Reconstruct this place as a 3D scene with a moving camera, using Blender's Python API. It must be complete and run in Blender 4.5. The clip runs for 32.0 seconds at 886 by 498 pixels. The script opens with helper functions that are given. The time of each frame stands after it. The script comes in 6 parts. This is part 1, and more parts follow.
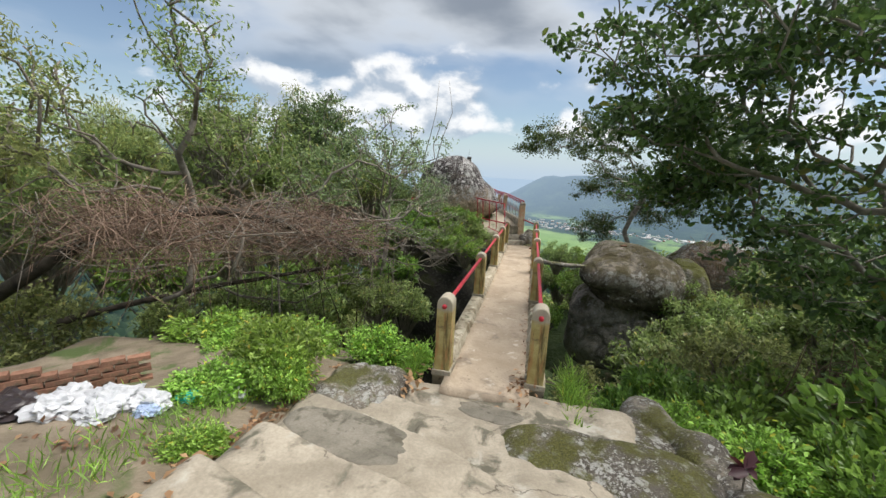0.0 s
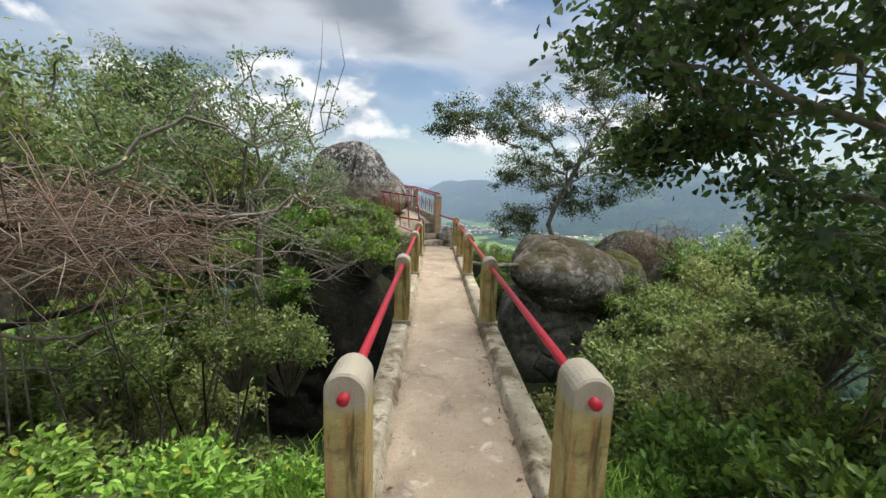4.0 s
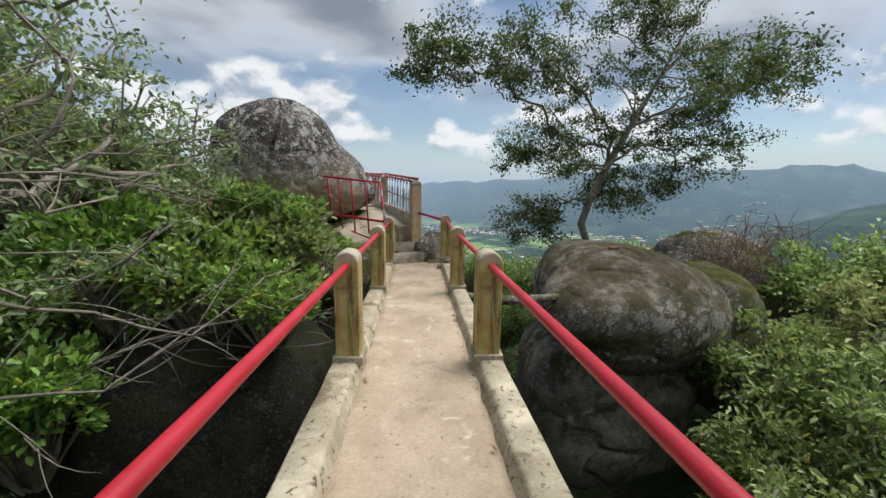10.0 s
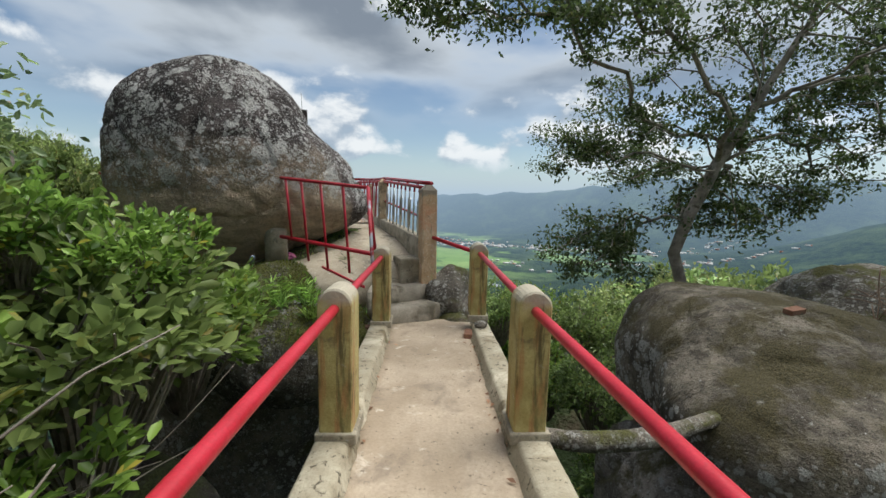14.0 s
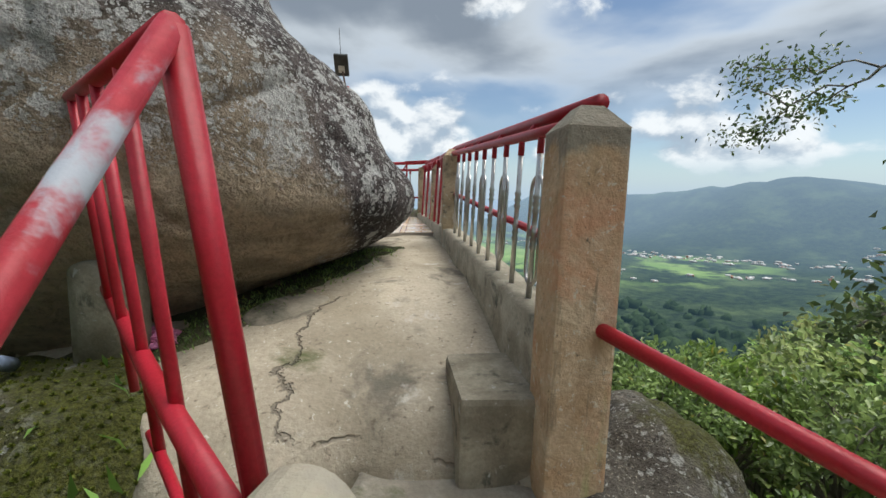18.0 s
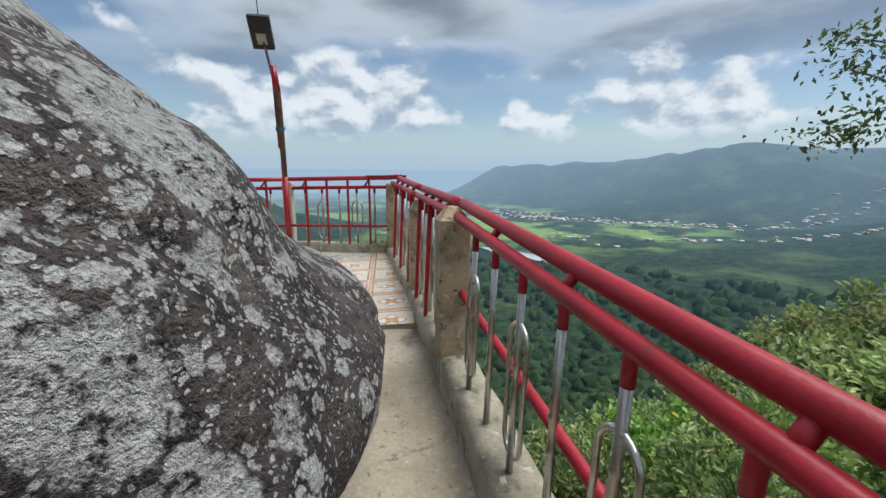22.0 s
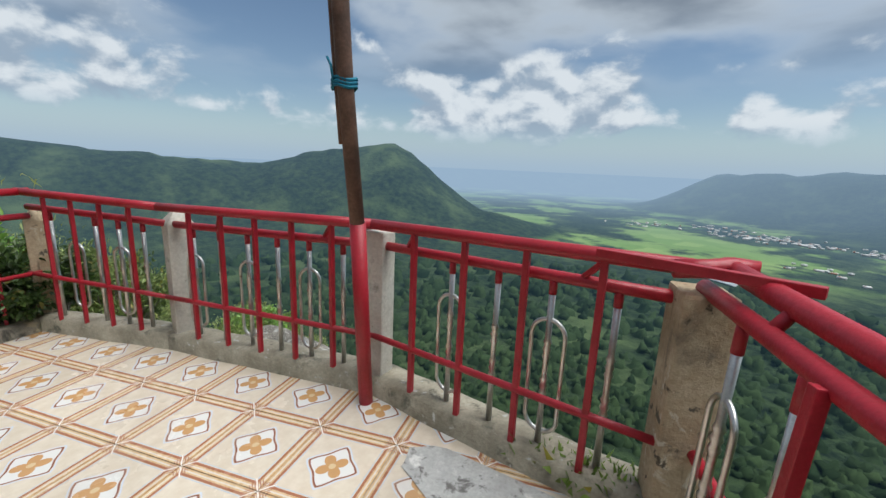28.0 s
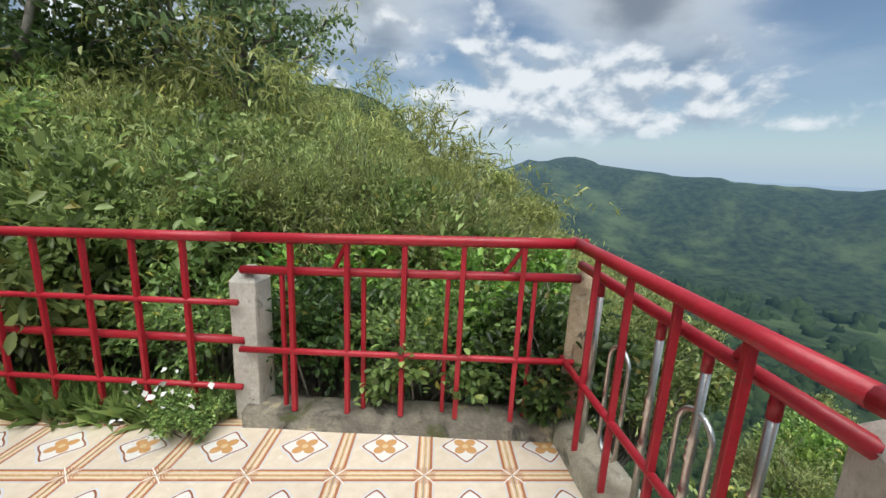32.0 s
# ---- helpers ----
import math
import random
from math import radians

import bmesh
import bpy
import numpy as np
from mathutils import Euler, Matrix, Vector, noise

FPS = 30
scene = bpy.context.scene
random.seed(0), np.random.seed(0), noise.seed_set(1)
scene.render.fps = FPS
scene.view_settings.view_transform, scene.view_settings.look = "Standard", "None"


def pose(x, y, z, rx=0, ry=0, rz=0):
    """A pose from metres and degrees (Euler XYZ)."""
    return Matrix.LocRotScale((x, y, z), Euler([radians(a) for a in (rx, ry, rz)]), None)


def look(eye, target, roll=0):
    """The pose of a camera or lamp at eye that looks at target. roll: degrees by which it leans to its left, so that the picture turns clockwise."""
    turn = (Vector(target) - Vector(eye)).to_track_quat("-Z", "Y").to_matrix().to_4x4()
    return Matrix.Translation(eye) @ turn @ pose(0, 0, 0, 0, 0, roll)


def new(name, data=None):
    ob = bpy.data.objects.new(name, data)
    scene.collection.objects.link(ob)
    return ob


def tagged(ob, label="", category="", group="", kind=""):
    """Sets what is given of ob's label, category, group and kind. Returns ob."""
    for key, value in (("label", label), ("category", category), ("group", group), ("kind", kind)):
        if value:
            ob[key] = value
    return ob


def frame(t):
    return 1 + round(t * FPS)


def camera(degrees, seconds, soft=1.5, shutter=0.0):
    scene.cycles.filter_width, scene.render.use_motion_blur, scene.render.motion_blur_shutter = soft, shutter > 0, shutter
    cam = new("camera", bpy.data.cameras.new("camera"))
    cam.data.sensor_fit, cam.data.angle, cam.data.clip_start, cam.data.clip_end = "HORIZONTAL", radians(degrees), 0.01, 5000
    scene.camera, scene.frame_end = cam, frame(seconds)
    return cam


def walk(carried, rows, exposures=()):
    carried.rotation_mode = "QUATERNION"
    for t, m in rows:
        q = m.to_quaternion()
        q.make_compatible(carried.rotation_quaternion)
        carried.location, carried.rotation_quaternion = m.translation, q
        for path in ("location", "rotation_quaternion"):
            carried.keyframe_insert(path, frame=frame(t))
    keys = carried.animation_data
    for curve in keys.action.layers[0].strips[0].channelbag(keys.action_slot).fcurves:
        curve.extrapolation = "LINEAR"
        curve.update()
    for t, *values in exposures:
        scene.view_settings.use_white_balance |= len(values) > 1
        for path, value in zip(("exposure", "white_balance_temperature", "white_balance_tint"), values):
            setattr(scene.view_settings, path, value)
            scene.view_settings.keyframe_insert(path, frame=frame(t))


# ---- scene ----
cam = camera(96.23, 32.0)
# seconds, place, yaw, pitch, roll
PATH = [
    (0.0, 0.375, -4.123, 2.874, 12.86, -10.64, -3.02),
    (0.5, 0.159, -3.726, 2.799, 9.53, -10.16, -2.73),
    (1.0, -0.038, -3.364, 2.710, 6.08, -9.76, -1.77),
    (1.5, -0.119, -2.979, 2.606, 3.16, -9.61, -1.38),
    (2.0, -0.164, -2.558, 2.535, 1.08, -9.05, -1.31),
    (2.5, -0.165, -2.171, 2.460, 0.11, -8.55, -1.24),
    (3.0, -0.142, -1.812, 2.364, -0.23, -8.36, -1.72),
    (3.5, -0.172, -1.437, 2.286, -0.71, -8.58, -1.80),
    (4.0, -0.204, -1.093, 2.228, -1.23, -9.20, -1.86),
    (4.5, -0.277, -0.816, 2.123, -2.39, -9.90, -1.45),
    (6.5, -0.204, 0.871, 1.790, -4.90, -9.14, -0.02),
    (7.0, -0.226, 1.436, 1.755, -4.46, -8.60, -0.40),
    (7.5, -0.174, 2.001, 1.724, -3.33, -8.01, -0.46),
    (8.0, -0.130, 2.526, 1.706, -2.02, -7.64, -1.10),
    (8.5, -0.068, 3.006, 1.717, -1.21, -7.65, -0.82),
    (9.0, -0.028, 3.461, 1.725, -1.41, -8.03, -0.76),
    (9.5, -0.021, 3.934, 1.728, -2.53, -8.30, -0.87),
    (10.0, -0.025, 4.416, 1.715, -3.74, -8.91, -0.84),
    (10.5, -0.058, 4.903, 1.695, -4.86, -9.19, -0.64),
    (11.0, -0.063, 5.323, 1.675, -5.37, -9.42, -0.24),
    (11.5, -0.020, 5.717, 1.638, -5.55, -9.13, -0.13),
    (12.0, -0.015, 6.137, 1.615, -5.31, -8.17, -0.35),
    (12.5, -0.014, 6.571, 1.617, -4.24, -7.54, -0.84),
    (13.0, -0.038, 7.021, 1.651, -3.08, -7.37, -1.38),
    (13.5, -0.058, 7.509, 1.665, -2.33, -7.14, -1.51),
    (15.5, -0.076, 9.734, 1.626, -2.67, -7.46, -0.69),
    (16.0, -0.019, 10.317, 1.588, -0.62, -7.34, -0.72),
    (16.5, -0.051, 10.880, 1.578, 2.07, -7.14, -0.92),
    (17.0, -0.115, 11.442, 1.546, 5.20, -7.38, -0.89),
    (17.5, -0.184, 11.972, 1.538, 8.37, -7.43, -0.81),
    (18.0, -0.266, 12.439, 1.538, 10.90, -7.36, -1.59),
    (18.5, -0.348, 12.845, 1.541, 12.78, -7.35, -1.44),
    (19.0, -0.413, 13.259, 1.599, 13.43, -7.82, -1.49),
    (19.5, -0.507, 13.589, 1.736, 12.56, -8.88, -1.20),
    (20.0, -0.639, 13.776, 1.877, 10.60, -10.20, -0.91),
    (20.5, -0.708, 13.973, 1.963, 8.52, -11.28, -0.85),
    (21.0, -0.754, 14.165, 2.146, 6.73, -11.94, -0.87),
    (21.5, -0.767, 14.313, 2.200, 5.92, -12.05, -1.02),
    (22.0, -0.840, 14.583, 2.264, 6.21, -11.29, -0.44),
    (22.5, -0.890, 14.856, 2.287, 7.23, -10.78, -0.05),
    (23.0, -0.958, 15.210, 2.328, 8.90, -10.31, 0.14),
    (23.5, -1.082, 15.577, 2.360, 10.76, -10.12, 0.19),
    (24.0, -1.153, 15.935, 2.370, 12.75, -10.11, -0.07),
    (24.5, -1.220, 16.227, 2.410, 14.45, -10.19, -0.19),
    (26.5, -1.687, 17.379, 2.491, 20.56, -11.45, -0.97),
    (27.0, -1.793, 17.625, 2.453, 23.15, -11.77, -1.43),
    (27.5, -1.956, 17.934, 2.419, 27.18, -11.97, -2.01),
    (28.0, -2.115, 18.222, 2.433, 32.85, -11.68, -2.48),
    (28.5, -2.370, 18.445, 2.450, 39.56, -11.47, -3.22),
    (29.0, -2.665, 18.574, 2.477, 47.99, -10.99, -3.84),
    (29.5, -3.017, 18.693, 2.483, 59.01, -11.12, -4.28),
    (30.0, -3.413, 18.717, 2.474, 70.73, -11.48, -3.92),
    (30.5, -3.730, 18.748, 2.464, 81.79, -11.69, -3.94),
    (31.0, -3.999, 18.791, 2.459, 90.54, -12.01, -3.95),
    (31.5, -4.221, 18.796, 2.455, 97.78, -11.93, -3.26),
    (32.0, -4.339, 18.799, 2.459, 103.26, -11.73, -2.70),
]
walk(cam, [(t, pose(x, y, z, 90 + pitch, roll, yaw)) for t, x, y, z, yaw, pitch, roll in PATH],
     [(0.0, 0.2, 6500, 10), (4.0, 0.2, 6500, 10), (9.0, 0.05, 6450, 10), (13.0, 0.0, 6350, 8), (19.0, 0.12, 6300, 7), (21.0, 0.0, 6150, 7), (24.0, -0.18, 6050, 6), (27.0, -0.24, 6050, 6), (30.0, -0.2, 6150, 7), (32.0, -0.05, 6200, 7)])

# ---- sky, sun ----
SUN_EL, SUN_AZ = 66.0, -75.0  # degrees above the horizon; from +y towards -x
world = bpy.data.worlds.new("sky")
scene.world = world
world.use_nodes = True


class Net:
    """Short hand for node trees."""

    def __init__(self, tree):
        self.tree = tree
        tree.nodes.clear()

    def add(self, kind, **inputs):
        n = self.tree.nodes.new(kind)
        for key, v in inputs.items():
            self.put(n, key, v)
        return n

    def put(self, n, key, v):
        sock = n.inputs[int(key[1:])] if key[0] == "_" and key[1:].isdigit() else n.inputs[key.replace("_", " ")]
        if isinstance(v, bpy.types.NodeSocket):
            self.tree.links.new(v, sock)
        else:
            sock.default_value = v

    def math(self, op, a, b=None, c=None, clamp=False):
        n = self.tree.nodes.new("ShaderNodeMath")
        n.operation, n.use_clamp = op, clamp
        for k, v in enumerate((a, b, c)):
            if v is not None:
                self.put(n, "_%d" % k, v)
        return n.outputs[0]

    def vmath(self, op, a, b=None):
        n = self.tree.nodes.new("ShaderNodeVectorMath")
        n.operation = op
        for k, v in enumerate((a, b)):
            if v is not None:
                self.put(n, "_%d" % k, v)
        return n.outputs[0]

    def noise(self, vec, scale, detail=4.0, rough=0.55, distort=0.0):
        n = self.add("ShaderNodeTexNoise", Vector=vec, Scale=scale, Detail=detail, Roughness=rough, Distortion=distort)
        return n.outputs["Fac"]

    def voronoi(self, vec, scale, feature="F1", rnd=1.0):
        n = self.tree.nodes.new("ShaderNodeTexVoronoi")
        n.feature = feature
        for key, v in (("Vector", vec), ("Scale", scale), ("Randomness", rnd)):
            self.put(n, key, v)
        return n.outputs["Distance"]

    def ramp(self, fac, lo, hi, a=0.0, b=1.0):
        n = self.add("ShaderNodeMapRange", Value=fac)
        n.interpolation_type = "SMOOTHSTEP"
        for key, v in (("From Min", lo), ("From Max", hi), ("To Min", a), ("To Max", b)):
            self.put(n, key, v)
        return n.outputs[0]

    def mix(self, fac, a, b, blend="MIX"):
        n = self.tree.nodes.new("ShaderNodeMix")
        n.data_type, n.blend_type = "RGBA", blend
        for k, v in ((0, fac), (6, a), (7, b)):
            if isinstance(v, bpy.types.NodeSocket):
                self.tree.links.new(v, n.inputs[k])
            else:
                n.inputs[k].default_value = v if k == 0 else (*v, 1.0)[:4]
        return n.outputs[2]


def build_sky():
    g = Net(world.node_tree)
    sky = g.add("ShaderNodeTexSky")
    sky.sky_type, sky.sun_disc = "NISHITA", False
    sky.sun_elevation, sky.sun_rotation = radians(SUN_EL), radians(-SUN_AZ)
    sky.air_density, sky.dust_density = 1.0, 0.4
    base = g.mix(1.0, sky.outputs[0], (0.112, 0.108, 0.104), "MULTIPLY")
    way = g.add("ShaderNodeTexCoord").outputs["Generated"]
    sep = g.add("ShaderNodeSeparateXYZ", Vector=way)
    up = g.math("MAXIMUM", sep.outputs[2], 0.0)
    # cloud sheet overhead, seen in perspective
    k = g.math("DIVIDE", 1.0, g.math("ADD", up, 0.16))
    sheet = g.vmath("MULTIPLY", way, g.add("ShaderNodeCombineXYZ", X=k, Y=k, Z=0.0).outputs[0])
    sheet = g.vmath("ADD", sheet, (3.1, 0.6, 0.0))
    n1 = g.noise(sheet, 0.80, 6.0, 0.46, 0.15)
    cover = g.math("MULTIPLY", g.ramp(n1, 0.37, 0.53), g.ramp(up, 0.12, 0.34))
    thick = g.ramp(n1, 0.45, 0.61)
    # heaped clouds above the horizon: billows on a broad swell, lit on their upper edges
    low = g.vmath("MULTIPLY", way, (1.0, 1.0, 1.55))

    def heap_field(v):
        swell = g.noise(v, 2.6, 3.0, 0.5, 0.0)
        curl = g.noise(v, 9.0, 7.0, 0.56, 0.2)
        puff = g.voronoi(g.vmath("ADD", v, g.vmath("MULTIPLY", g.add("ShaderNodeTexNoise", Vector=v, Scale=16.0, Detail=4.0).outputs["Color"], (0.05, 0.05, 0.05))), 13.0)
        total = g.math("ADD", g.math("MULTIPLY", swell, 0.66), g.math("MULTIPLY", curl, 0.34))
        return g.math("ADD", total, g.math("MULTIPLY", g.math("SUBTRACT", 0.45, puff), 0.07))

    lump = heap_field(low)
    above = heap_field(g.vmath("ADD", low, (0.008, 0.0, 0.040)))
    band = g.math("MULTIPLY", g.ramp(up, 0.04, 0.11), g.ramp(up, 0.34, 0.15))
    heap = g.ramp(g.math("ADD", lump, g.math("MULTIPLY", band, 0.125)), 0.560, 0.640)
    heap = g.math("MULTIPLY", heap, g.ramp(up, 0.03, 0.11))
    side = g.ramp(g.math("SUBTRACT", lump, above), -0.045, 0.05)
    grey = g.mix(thick, (0.72, 0.76, 0.80), (0.24, 0.275, 0.325))
    out = g.mix(g.math("MULTIPLY", cover, 0.93), base, grey)
    white = g.mix(side, (0.40, 0.475, 0.57), (0.90, 0.91, 0.92))
    out = g.mix(g.math("MULTIPLY", heap, 0.93), out, white)
    mist = g.ramp(up, 0.12, 0.0)
    out = g.mix(g.math("MULTIPLY", mist, 0.9), out, (0.44, 0.57, 0.71))
    bg = g.add("ShaderNodeBackground", Color=out, Strength=1.0)
    end = g.add("ShaderNodeOutputWorld", Surface=bg.outputs[0])


build_sky()
sun = new("sun", bpy.data.lights.new("sun", "SUN"))
sun.data.energy, sun.data.angle, sun.data.color = 4.6, radians(50), (1.0, 0.96, 0.90)
a, e = radians(SUN_AZ), radians(SUN_EL)
sun.matrix_world = look((0, 0, 60), Vector((0, 0, 60)) - Vector((-math.sin(a) * math.cos(e), math.cos(a) * math.cos(e), math.sin(e))))


# ---- materials ----
def surface(name, dark, light, scale=6.0, fine=60.0, rough=0.85, bump=0.25, spots=None, metal=0.0, rand=0.0, depth=0.02, spec=0.4, cap=None, under=None, cracks=0.0, streaks=()):
    """A two-scale surface: large tone changes, fine grain, bump; spots: (colour, scale, low, high)."""
    m = bpy.data.materials.new(name)
    m.use_nodes = True
    g = Net(m.node_tree)
    at = g.add("ShaderNodeTexCoord").outputs["Object"]
    big = g.noise(at, scale, 5.0, 0.6, 0.3)
    small = g.noise(at, fine, 4.0, 0.65)
    col = g.mix(g.ramp(big, 0.3, 0.7), dark, light)
    col = g.mix(g.math("MULTIPLY", g.ramp(small, 0.25, 0.75), 0.35), col, [c * 0.55 for c in dark])
    for c, s, lo, hi in spots or ():
        mask = g.ramp(g.noise(at, s, 6.0, 0.62, 0.4), lo, hi)
        col = g.mix(mask, col, c)
    for c, s, lo, hi in streaks:  # rain stains that run down
        run = g.noise(g.vmath("MULTIPLY", at, (1.0, 1.0, 0.14)), s, 5.0, 0.65, 0.3)
        col = g.mix(g.math("MULTIPLY", g.ramp(run, lo, hi), 0.85), col, c)
    split = None
    if cracks:  # thin wandering cracks, here and there
        bend = g.add("ShaderNodeTexNoise", Vector=at, Scale=3.0, Detail=5.0, Roughness=0.65).outputs["Color"]
        path = g.vmath("ADD", at, g.vmath("MULTIPLY", g.vmath("SUBTRACT", bend, (0.5, 0.5, 0.5)), (0.5, 0.5, 0.1)))
        split = g.ramp(g.voronoi(path, cracks, "DISTANCE_TO_EDGE"), 0.009, 0.002)
        split = g.math("MULTIPLY", split, g.ramp(g.noise(at, 1.1, 3.0, 0.5), 0.46, 0.58))
        col = g.mix(g.math("MULTIPLY", split, 0.65), col, (0.10, 0.085, 0.065))
    if cap:  # bare weathered cement above a height
        z = g.add("ShaderNodeSeparateXYZ", Vector=at).outputs[2]
        edge = g.math("ADD", z, g.math("MULTIPLY", g.math("SUBTRACT", big, 0.5), 0.25))
        col = g.mix(g.math("MULTIPLY", g.ramp(edge, cap[0], cap[1]), 0.85), col, cap[2])
    if under:  # bare stone without lichen below a height
        z = g.add("ShaderNodeSeparateXYZ", Vector=at).outputs[2]
        edge = g.math("ADD", z, g.math("MULTIPLY", g.math("SUBTRACT", big, 0.5), 0.9))
        stone = g.mix(g.ramp(small, 0.3, 0.7), under[2], [c * 0.6 for c in under[2]])
        col = g.mix(g.math("MULTIPLY", g.ramp(edge, under[0], under[1]), 0.85), col, stone)
    if rand:
        r = g.add("ShaderNodeObjectInfo").outputs["Random"]
        k = g.math("ADD", g.math("MULTIPLY", r, 2 * rand), 1 - rand)
        n = g.add("ShaderNodeHueSaturation", Color=col, Value=k)
        col = n.outputs[0]
    h = g.math("ADD", g.math("MULTIPLY", small, 0.4), big)
    if split is not None:
        h = g.math("SUBTRACT", h, split)
    b = g.add("ShaderNodeBump", Strength=bump, Distance=depth, Height=h)
    ro = g.math("ADD", g.math("MULTIPLY", small, 0.25), rough - 0.12, clamp=True)
    p = g.add("ShaderNodeBsdfPrincipled", Base_Color=col, Roughness=ro, Metallic=metal, Normal=b.outputs[0])
    p.inputs["Specular IOR Level"].default_value = spec
    g.add("ShaderNodeOutputMaterial", Surface=p.outputs[0])
    return m


PATH_CONCRETE = surface("path_concrete", (0.34, 0.285, 0.205), (0.55, 0.475, 0.365), 1.4, 45, 0.9, 0.9, [((0.20, 0.165, 0.12), 22, 0.58, 0.70), ((0.62, 0.57, 0.48), 34, 0.62, 0.70), ((0.17, 0.15, 0.115), 2.0, 0.54, 0.68), ((0.58, 0.54, 0.47), 2.8, 0.60, 0.70), ((0.10, 0.11, 0.04), 1.1, 0.62, 0.72)], cracks=0.8)
STEP_CONCRETE = surface("step_concrete", (0.24, 0.21, 0.165), (0.44, 0.395, 0.32), 2.6, 45, 0.92, 0.8, [((0.12, 0.105, 0.075), 3.0, 0.52, 0.66), ((0.09, 0.10, 0.035), 1.8, 0.60, 0.70)])
CONCRETE = surface("concrete", (0.37, 0.29, 0.205), (0.53, 0.43, 0.32), 1.6, 45, 0.9, 0.5, [((0.25, 0.20, 0.15), 2.2, 0.54, 0.72), ((0.60, 0.52, 0.42), 5, 0.58, 0.72), ((0.18, 0.145, 0.105), 26, 0.60, 0.70), ((0.13, 0.105, 0.075), 60, 0.66, 0.72)])
OLD_CONCRETE = surface("old_concrete", (0.23, 0.20, 0.145), (0.45, 0.40, 0.305), 5, 60, 0.92, 0.5,
                       [((0.10, 0.095, 0.07), 7, 0.55, 0.70), ((0.45, 0.43, 0.38), 16, 0.62, 0.70)])
WORN_KERB = surface("worn_kerb", (0.13, 0.115, 0.09), (0.30, 0.265, 0.205), 5, 55, 0.93, 1.0,
                    [((0.055, 0.05, 0.04), 6, 0.52, 0.66), ((0.40, 0.34, 0.22), 5, 0.60, 0.68), ((0.075, 0.08, 0.03), 3, 0.58, 0.68)], depth=0.03)
KERB = surface("kerb", (0.33, 0.285, 0.20), (0.52, 0.465, 0.35), 3, 60, 0.92, 0.6,
               [((0.56, 0.50, 0.38), 3.0, 0.54, 0.68), ((0.15, 0.115, 0.065), 2.6, 0.50, 0.66), ((0.09, 0.075, 0.05), 20, 0.56, 0.68), ((0.12, 0.12, 0.045), 2.2, 0.62, 0.72)])
POST = surface("post", (0.36, 0.285, 0.10), (0.56, 0.475, 0.215), 4, 60, 0.88, 0.6,
               [((0.15, 0.12, 0.06), 3.5, 0.54, 0.68), ((0.42, 0.19, 0.075), 1.9, 0.54, 0.68), ((0.56, 0.52, 0.42), 7, 0.62, 0.70)], streaks=(((0.40, 0.19, 0.075), 7, 0.50, 0.64), ((0.085, 0.07, 0.03), 10, 0.52, 0.66), ((0.14, 0.14, 0.05), 5, 0.56, 0.70)), cap=(0.86, 0.92, (0.42, 0.38, 0.31)))
FENCE_POST = surface("fence_post", (0.36, 0.26, 0.155), (0.55, 0.45, 0.31), 4, 55, 0.9, 0.9,
                     [((0.42, 0.22, 0.115), 1.6, 0.50, 0.66), ((0.14, 0.115, 0.085), 3.5, 0.54, 0.68), ((0.58, 0.53, 0.42), 9, 0.58, 0.66), ((0.09, 0.075, 0.055), 16, 0.60, 0.68)], streaks=(((0.15, 0.12, 0.08), 10, 0.56, 0.68),))
TALL_POST = surface("tall_post", (0.55, 0.37, 0.215), (0.74, 0.59, 0.40), 6, 38, 0.92, 1.2,
                    [((0.62, 0.34, 0.20), 2.0, 0.46, 0.62), ((0.22, 0.17, 0.115), 34, 0.62, 0.72), ((0.66, 0.59, 0.45), 24, 0.60, 0.68), ((0.70, 0.64, 0.52), 48, 0.62, 0.70)], streaks=(((0.44, 0.42, 0.20), 5, 0.56, 0.70), ((0.22, 0.17, 0.11), 13, 0.58, 0.72)), cap=(1.33, 1.38, (0.27, 0.25, 0.205)))
WHITE_POST = surface("white_post", (0.46, 0.42, 0.35), (0.66, 0.63, 0.56), 4, 55, 0.88, 0.7,
                     [((0.17, 0.15, 0.11), 4, 0.55, 0.68), ((0.42, 0.28, 0.17), 3, 0.58, 0.70), ((0.16, 0.14, 0.10), 30, 0.66, 0.74)], streaks=(((0.26, 0.21, 0.14), 12, 0.60, 0.72),))
RED = surface("red_paint", (0.42, 0.012, 0.025), (0.55, 0.022, 0.045), 4, 90, 0.42, 0.12, [((0.28, 0.03, 0.03), 9, 0.66, 0.78)], spec=0.5)
RAIL_RED = surface("crimson_paint", (0.32, 0.009, 0.018), (0.45, 0.017, 0.034), 4, 90, 0.42, 0.15, [((0.20, 0.025, 0.025), 9, 0.64, 0.76), ((0.10, 0.05, 0.04), 30, 0.70, 0.75)], spec=0.5)
STEEL = surface("stainless_steel", (0.56, 0.54, 0.51), (0.74, 0.73, 0.70), 12, 120, 0.34, 0.06, [((0.24, 0.20, 0.15), 14, 0.62, 0.75)], metal=1.0)


